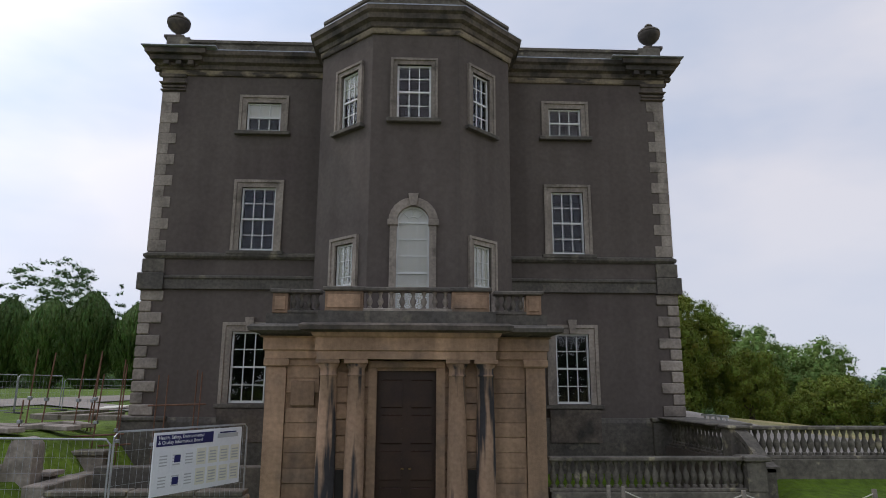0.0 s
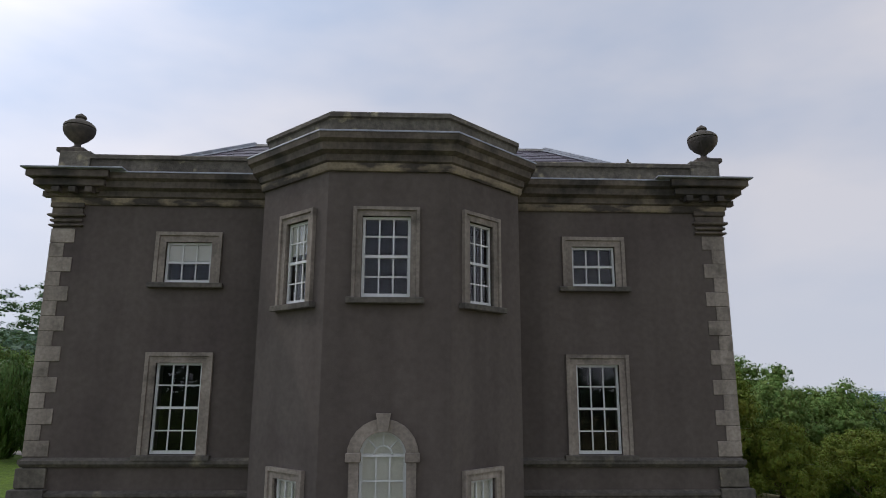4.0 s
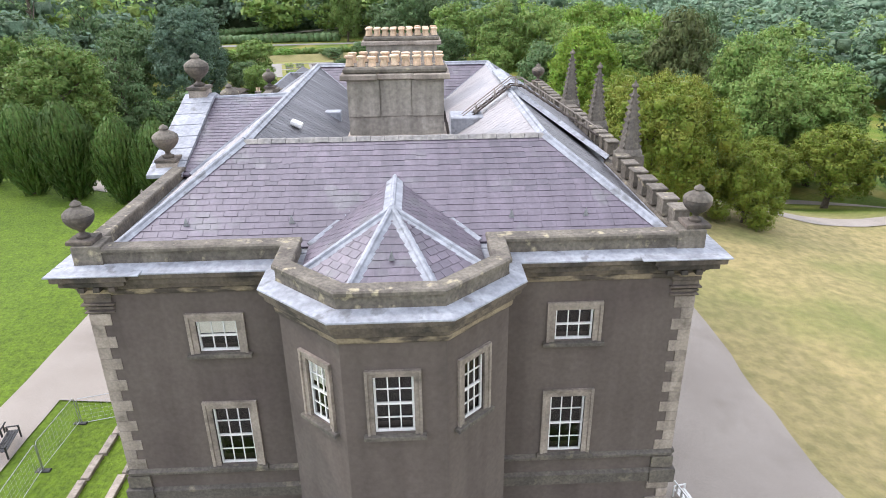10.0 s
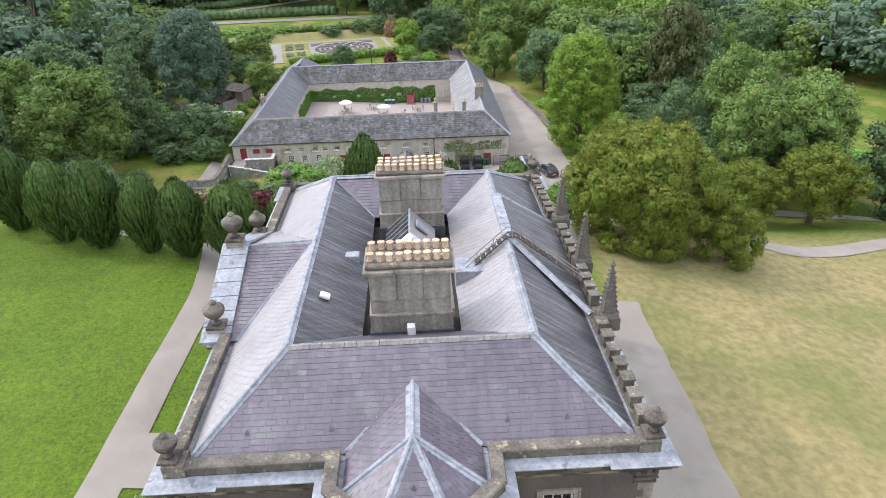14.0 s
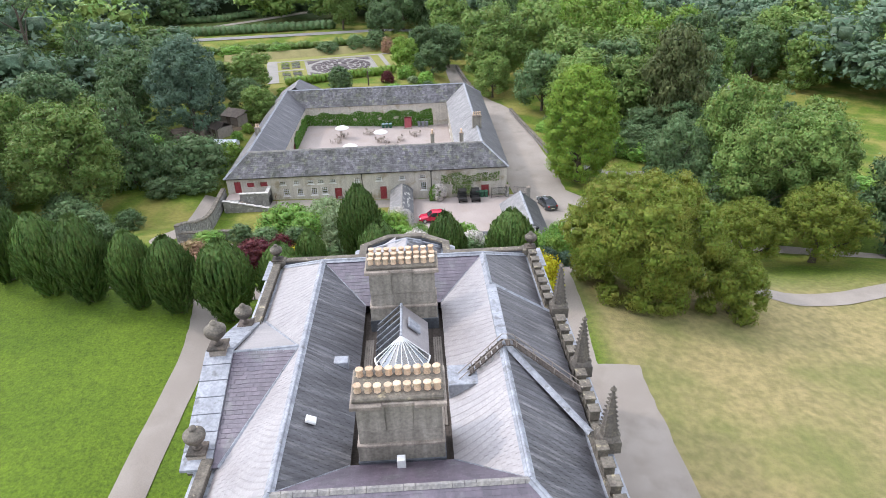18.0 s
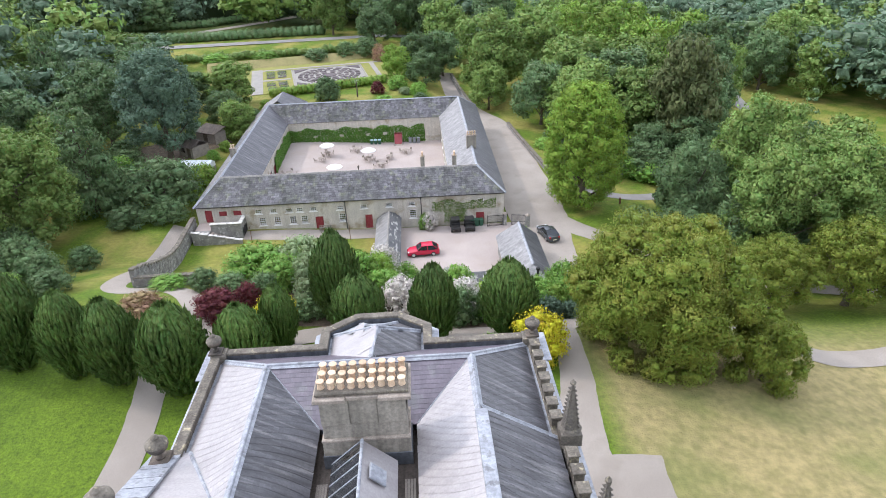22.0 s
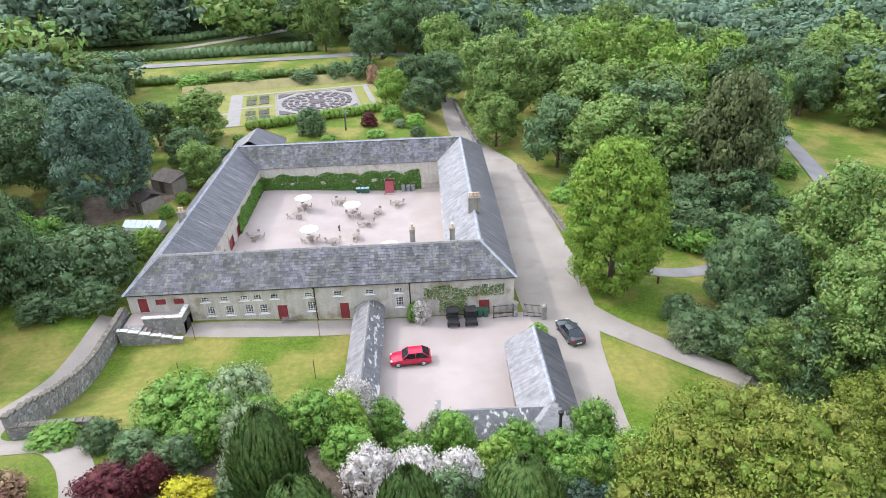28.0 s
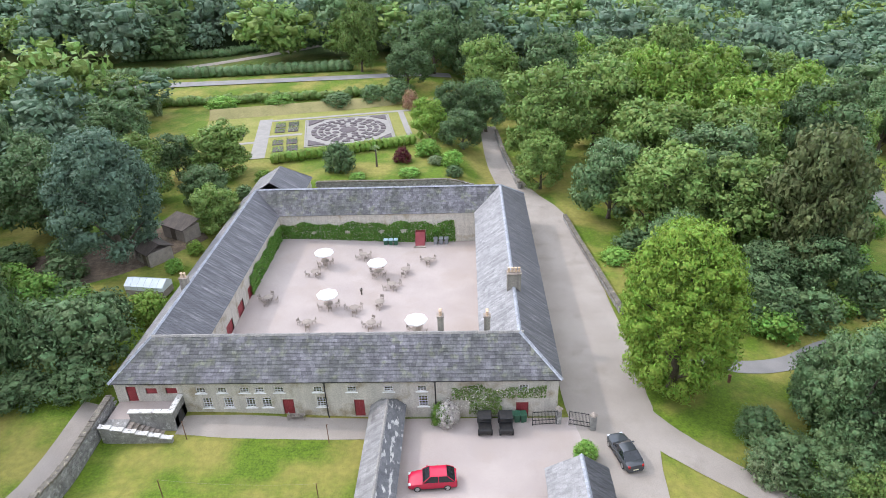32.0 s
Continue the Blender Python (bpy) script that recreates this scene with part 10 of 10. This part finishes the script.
def wheelie_bin(x, y, z, turn, mat, lid, label):
    t = thing("wheelie_bin", label, "bin", (x, y, z), "bins", turn=turn)
    part("body", Builder().add([(-0.24, -0.28, 0.05), (0.24, -0.28, 0.05), (0.24, 0.2, 0.05), (-0.24, 0.2, 0.05), (-0.29, -0.36, 0.95), (0.29, -0.36, 0.95), (0.29, 0.32, 0.95), (-0.29, 0.32, 0.95)], [(3, 2, 1, 0), (4, 5, 6, 7), (0, 1, 5, 4), (1, 2, 6, 5), (2, 3, 7, 6), (3, 0, 4, 7)]), mat, t)
    part("lid", Builder().box(-0.31, 0.31, -0.38, 0.36, 0.95, 1.05, 0.03), lid, t)
    for sx in (-0.27, 0.23):
        part("wheel", Builder(pose(sx, 0.24, 0.1, 0, 90, 0)).lathe([(0.1, 0), (0.1, 0.04)], n=12), M_IRON, t)


for k in range(3):
    wheelie_bin(-6.0 + 0.75 * k, 139.5, -4.88, 0, M_BINGREEN, M_BINLID, "green bin with a pale blue lid against the ivy")
for k in range(3):
    wheelie_bin(1.4 + 0.8 * k, 139.7, -4.88, 0, M_BINGREY, M_BINGREY, "grey wheelie bin against the courtyard wall")
for k in range(3):
    wheelie_bin(10.2 + 0.7 * k * 0.9 - 0.2, 102.2, -4.9, 5 * k, M_BINGREEN, M_BINGREEN, "dark green bin by the stable wall")
for k in range(2):
    wheelie_bin(0.5 + 1.6 * k, 84.4, -4.9, 90, M_BINGREEN if k == 0 else M_BINLID, M_BINLID, "bin standing against the shed wall")
t, add = grp("red_hatch", "sloping dark red timber hatch by the courtyard wall", "hatch", (-0.9, 139.6, -4.9))
add("cover", Builder().add([(-1.6, 138.9, -4.85), (-0.2, 138.9, -4.85), (-0.2, 140.4, -3.2), (-1.6, 140.4, -3.2), (-1.6, 140.4, -4.85), (-0.2, 140.4, -4.85)], [(0, 1, 2, 3), (0, 4, 5, 1), (1, 5, 2), (0, 3, 4), (3, 2, 5, 4)]), M_REDPAINT)
add("step", Builder().box(-1.8, 0.0, 138.4, 138.9, -4.9, -4.7, 0.02), M_STONE)
garden_bench(-10.9, 102.2, gz(-10.9, 102.2) + 0.07, 180, M_TIMBER, "weathered timber bench against the stable wall")
for y in (129.5, 133.0, 126.0):
    garden_bench(-21.0, y, -4.86, 90, M_TIMBER, "weathered timber bench against the courtyard wall")


def car(x, y, z, turn, paint, label, L=4.25, W=1.78, H=1.5, saloon=False):
    """A parked car, nose along local -x."""
    t = thing("car", label, "car", (x, y, z), turn=turn)
    # stations along the length: x, height of bonnet or boot line, half width
    st = [(-0.5, 0.55, 0.62), (-0.485, 0.68, 0.72), (-0.42, 0.78, 0.84), (-0.3, 0.86, 0.88), (-0.18, 0.92, 0.89), (0.0, 0.94, 0.89), (0.2, 0.95, 0.89), (0.36, 0.97, 0.88), (0.44, 0.96, 0.85), (0.485, 0.88, 0.78), (0.5, 0.6, 0.7)]
    pts, fcs = [], []
    for sx, h, w in st:
        w *= W / 1.78
        ring = [(-w * 0.9, 0.2), (-w, 0.35), (-w, 0.62 if h > 0.65 else h * 0.9), (-w * 0.95, h - 0.06), (-w * 0.78, h), (w * 0.78, h), (w * 0.95, h - 0.06), (w, 0.62 if h > 0.65 else h * 0.9), (w, 0.35), (w * 0.9, 0.2)]
        pts += [(sx * L, yy, zz) for yy, zz in ring]
    n = 10
    for i in range(len(st) - 1):
        for k in range(n):
            a, c = i * n + k, i * n + (k + 1) % n
            fcs.append((a, c, c + n, a + n))
    fcs += [tuple(range(n)), tuple(range(len(st) * n - 1, (len(st) - 1) * n - 1, -1))]
    part("body", Builder().add(pts, [f[::-1] for f in fcs]), paint, t, smooth=True)
    # cabin: a tapering glasshouse under a painted roof
    xa, xb, xc, xd = (-0.2, -0.05, 0.3, 0.46) if not saloon else (-0.2, -0.03, 0.2, 0.38)
    wb, wt, zb, zt = W * 0.47, W * 0.36, 0.93, H
    gp = [(xa * L, -wb, zb), (xa * L, wb, zb), (xd * L, wb, zb), (xd * L, -wb, zb), (xb * L, -wt, zt - 0.06), (xb * L, wt, zt - 0.06), (xc * L, wt, zt - 0.06), (xc * L, -wt, zt - 0.06)]
    for nm, f in (("windscreen", (0, 1, 5, 4)), ("side_window", (1, 2, 6, 5)), ("rear_window", (2, 3, 7, 6)), ("side_window", (3, 0, 4, 7))):
        part(nm, Builder().add([gp[i] for i in f], [(3, 2, 1, 0)]), M_CARGLASS, t)
    part("roof", Builder().add([gp[4], gp[5], gp[6], gp[7], *[(p[0] * 0.96 + 0.04 * 0.12 * L, p[1] * 0.86, zt) for p in gp[4:]]], [(0, 1, 5, 4), (1, 2, 6, 5), (2, 3, 7, 6), (3, 0, 4, 7), (4, 5, 6, 7)]), paint, t, smooth=True)
    for a, c in ((0, 4), (1, 5), (2, 6), (3, 7)):
        part("pillar", Builder().tube([gp[a], gp[c]], 0.035, 6), paint, t)
    for sy in (-1, 1):
        xm = (xb + xc) / 2 * L
        part("pillar", Builder().tube([(xm, sy * wb, zb), (xm, sy * wt, zt - 0.06)], 0.035, 6), paint, t)
        part("sill_trim", Builder().box(-0.28 * L, 0.28 * L, sy * W / 2 - 0.03, sy * W / 2 + 0.01, 0.22, 0.32, 0.01), M_IRON, t)
        part("mirror", Builder().box(xa * L + 0.35, xa * L + 0.5, sy * (W / 2 + 0.09) - 0.09, sy * (W / 2 + 0.09) + 0.09, 0.95, 1.08, 0.03), paint, t)
        for xm in (-0.02, 0.18):
            part("door_handle", Builder().box(xm * L, xm * L + 0.16, sy * (W / 2 + 0.005) - 0.015, sy * (W / 2 + 0.005) + 0.015, 0.78, 0.81, 0.006), paint, t)
        part("headlight", Builder().box(-0.492 * L, -0.44 * L, sy * 0.62 - 0.13, sy * 0.62 + 0.13, 0.6, 0.73, 0.03), M_LAMP, t, "clear headlight")
        part("tail_light", Builder().box(0.462 * L, 0.498 * L, sy * 0.64 - 0.1, sy * 0.64 + 0.1, 0.66, 0.9, 0.02), M_TAIL, t, "red tail light")
        for wx in (-0.31, 0.3):
            wh = part("wheel", Builder(pose(wx * L, sy * (W / 2 - 0.1), 0.31, 90, 0, 0)).lathe([(0.2, -0.11), (0.31, -0.1), (0.325, 0), (0.31, 0.1), (0.2, 0.11)], n=20), M_TYRE, t, smooth=True)
            part("rim", Builder(pose(wx * L, sy * (W / 2 - 0.1), 0.31, 90, 0, 0)).lathe([(0.2, -0.115), (0.21, -0.12), (0.06, -0.1), (0.06, 0.1), (0.21, 0.12), (0.2, 0.115)], n=14), M_RIM, wh, "silver alloy rim")
    part("grille", Builder().box(-0.503 * L, -0.495 * L, -0.4, 0.4, 0.36, 0.52), M_IRON, t)
    for sx in (-0.505, 0.503):
        part("number_plate", Builder().box(sx * L - 0.005, sx * L + 0.005, -0.26, 0.26, 0.42, 0.53), M_PLATE, t)


M_CARGLASS = material("dark_car_glass", (0.015, 0.018, 0.02), (0.02, 0.022, 0.025), 2, 10, 0.05, 0.05, 0, spec=0.7)
M_RED = material("red_car_paint", (0.5, 0.012, 0.045), (0.52, 0.014, 0.05), 2, 10, 0.03, 0.2, 0, spec=0.6)
M_DKGREY = material("dark_grey_car_paint", (0.045, 0.05, 0.055), (0.05, 0.055, 0.06), 2, 10, 0.03, 0.22, 0, spec=0.7)
M_LAMP = material("clear_lamp", (0.6, 0.62, 0.63), (0.65, 0.66, 0.67), 2, 10, 0, 0.15, 0)
M_TAIL = material("red_lamp", (0.35, 0.01, 0.01), (0.4, 0.015, 0.015), 2, 10, 0, 0.2, 0)
M_TYRE = material("tyre_rubber", (0.02, 0.02, 0.02), (0.03, 0.03, 0.03), 3, 20, 0.1, 0.8, 0)
M_RIM = material("alloy", (0.55, 0.55, 0.56), (0.6, 0.6, 0.6), 3, 20, 0.05, 0.3, 0, metal=0.9)
M_PLATE = material("pale_plate", (0.7, 0.68, 0.45), (0.72, 0.7, 0.5), 2, 10, 0, 0.5, 0)
car(2.75, 94.5, gz(2.75, 94.5) + 0.075, 4, M_RED, "bright red hatchback parked on the gravel yard")
car(20.0, 97.6, gz(20, 97.6) + 0.1, -76, M_DKGREY, "dark grey saloon parked beside the barn", 4.4, 1.8, 1.46, True)
for x in (7.5, 9.5):
    t = thing("utility_vehicle", "small black utility buggy parked at the wall", "buggy", (x, 101.2, gz(x, 101.2) + 0.08), "buggies", turn=2)
    part("body", Builder().box(-0.62, 0.62, -1.2, 0.4, 0.35, 0.8, 0.06), M_IRON, t)
    part("cargo_bed", Builder().box(-0.65, 0.65, 0.42, 1.3, 0.5, 0.95, 0.03), M_IRON, t)
    part("seat", Builder().box(-0.55, 0.55, -0.2, 0.3, 0.8, 1.05, 0.06), M_TYRE, t)
    part("canopy", Builder().box(-0.62, 0.62, -0.7, 0.5, 1.75, 1.83, 0.03), M_IRON, t)
    for sx in (-0.56, 0.56):
        for yy in (-0.65, 0.42):
            part("roll_bar", Builder().tube([(sx, yy, 0.75), (sx, yy, 1.78)], 0.025, 6), M_IRON, t)
        for yy in (-0.85, 0.85):
            part("wheel", Builder(pose(sx * 1.05, yy, 0.29, 0, 90, 0)).lathe([(0.2, -0.1), (0.29, -0.09), (0.3, 0), (0.29, 0.09), (0.2, 0.1)], n=16), M_TYRE, t, smooth=True)

# washing lines on the lawn
CP = [(-20.6, 99.0, 2.3), (-7.2, 99.2, 2.3), (-19.8, 91.8, 2.3), (-6.7, 92.0, 2.3)]
tops = []
for x, y, h in CP:
    z = gz(x, y)
    t = thing("clothes_post", "slim rusty iron clothes post on the lawn", "post", (x, y, z), "clothes posts")
    part("post", Builder().tube([(0, 0, -0.2), (0, 0, h)], 0.04, 8), M_RUST, t, smooth=True)
    part("hook", Builder().tube([(0, 0, h), (0.1, 0, h + 0.06), (0.16, 0, h)], 0.015, 6), M_RUST, t)
    tops.append((x, y, z + h))
for a, c in ((0, 1), (2, 3)):
    p, q = Vector(tops[a]), Vector(tops[c])
    path = [tuple(p.lerp(q, k / 12) - Vector((0, 0, 0.35 * (1 - (2 * k / 12 - 1) ** 2)))) for k in range(13)]
    solid("washing_line", Builder().tube(path, 0.007, 4), M_TIMBER, "pale sagging washing line between posts", "washing line")


def iron_gate(x, y, z, turn, w, h, label):
    t = thing("iron_gate", label, "gate", (x, y, z), "iron gates", turn=turn)
    for zz in (0.12, 0.6, h - 0.1):
        part("rail", Builder().box(0, w, -0.02, 0.02, zz, zz + 0.05), M_IRON, t)
    n = int(w / 0.13)
    for k in range(n + 1):
        part("bar", Builder().tube([(w * k / n, 0, 0.05), (w * k / n, 0, h + 0.08 * math.sin(math.pi * k / n))], 0.014, 5), M_IRON, t)
    part("stile", Builder().box(-0.04, 0.02, -0.03, 0.03, 0, h + 0.05), M_IRON, t)
    part("stile", Builder().box(w - 0.02, w + 0.04, -0.03, 0.03, 0, h + 0.05), M_IRON, t)


iron_gate(15.6, 101.6, gz(15.6, 101.5) + 0.1, -14, 2.0, 1.7, "open black iron gate by the road")
iron_gate(12.1, 101.5, gz(12, 101.5) + 0.1, 4, 2.3, 1.7, "black iron railing before the stable door")
for x, y in ((17.75, 101.0), (14.6, 101.9)):
    t, add = grp("gate_pier", "square stone gate pier with a cap", "pier", (x, y, gz(x, y)), "gate piers")
    add("shaft", Builder(pose(x, y, gz(x, y))).box(-0.26, 0.26, -0.26, 0.26, -0.1, 1.75, 0.03), M_RUBBLE)
    add("cap", Builder(pose(x, y, gz(x, y) + 1.75)).lathe([(0.42, 0), (0.42, 0.1), (0.3, 0.2), (0.05, 0.36)], n=4), M_STONE)
rubble_wall("road_wall", [(35.9, 89.4), (34.0, 87.4), (32.0, 85.4)], 1.0, 0.5, "short low rubble wall ending at the curving road", seed=8)
# a post beside the tree-lined path
t, add = grp("wooden_post", "low reddish-brown wooden post on the path", "post", (33.3, 108.5, gz(33.3, 108.5)))
add("shaft", Builder(pose(33.3, 108.5, gz(33.3, 108.5))).box(-0.12, 0.12, -0.12, 0.12, -0.1, 0.9, 0.02), M_RUSTY_POST)
add("cap", Builder(pose(33.3, 108.5, gz(33.3, 108.5) + 0.9)).lathe([(0.2, 0), (0.2, 0.05), (0.03, 0.14)], n=4), M_RUSTY_POST)
# garden ornaments behind the house
for x, y, lab in ((4.9, 53.5, "grey stone planter behind the house"), (7.2, 57.5, "tall grey stone ornament on the lawn")):
    t, add = grp("stone_planter", lab, "planter", (x, y, gz(x, y)))
    add("trough", Builder(pose(x, y, gz(x, y))).box(-0.5, 0.5, -0.4, 0.4, 0, 0.9, 0.05), M_STONE)
    add("rim", Builder(pose(x, y, gz(x, y) + 0.9)).box(-0.58, 0.58, -0.48, 0.48, 0, 0.12, 0.03), M_STONE)
# pale slab on the path beside the works
solid("timber_sheet", Builder(pose(-15.3, 34.6, gz(-15.3, 34.6) + 0.1, 2, -3, 12)).box(-0.6, 0.6, -0.9, 0.9, 0, 0.06, 0.01), M_CREAM, "pale flat sheet lying beside the path", "sheet")
# kerb stones of the old terrace west of the house
t, add = grp("stone_kerb", "broken line of pale coping stones laid in the grass", "kerb", (-14.4, 28.5, 1.7))
for x, y0, y1 in ((-14.55, 25.9, 27.3), (-14.5, 27.4, 28.9), (-14.42, 29.0, 30.3), (-14.4, 30.4, 31.3), (-12.95, 25.9, 27.6), (-12.85, 27.7, 29.4)):
    add("kerb_stone", Builder(pose(x, y0, gz(x, y0) - 0.05, 0, 0, rq.uniform(-1.5, 1.5))).box(0, 0.36, 0, y1 - y0, 0, 0.24, 0.02), M_STONE)
for x0, x1 in ((-14.2, -13.3), (-13.2, -12.0), (-11.9, -10.6)):
    add("kerb_stone", Builder().box(x0, x1, 25.5, 25.86, gz(x0, 25.6) - 0.05, gz(x0, 25.6) + 0.2, 0.02), M_STONE)
garden_bench(-18.5, 29.3, gz(-18.5, 29.3) + 0.08, 100, M_IRON, "small dark metal bench on the gravel path")
# white roof hooks on the slates
for x, s in ((-6.3, 0.12), (-3.2, 0.12), (3.35, 0.12), (5.6, 0.12), (CX, 0.5)):
    y = EY0 + (RY0 - EY0) * s * 1.6 if x != CX else 19.9
    z = ZE + (ZR - ZE) * s * 1.6 if x != CX else 15.2
    solid("roof_hook", Builder(pose(x, y, z + 0.03)).add([(-0.09, 0, 0), (0.09, 0, 0), (0, 0.12, 0.02), (0, 0.02, 0.28)], [(0, 1, 3), (1, 2, 3), (2, 0, 3)]), M_GALV, "small pale metal roof anchor on the slates", "roof anchor")
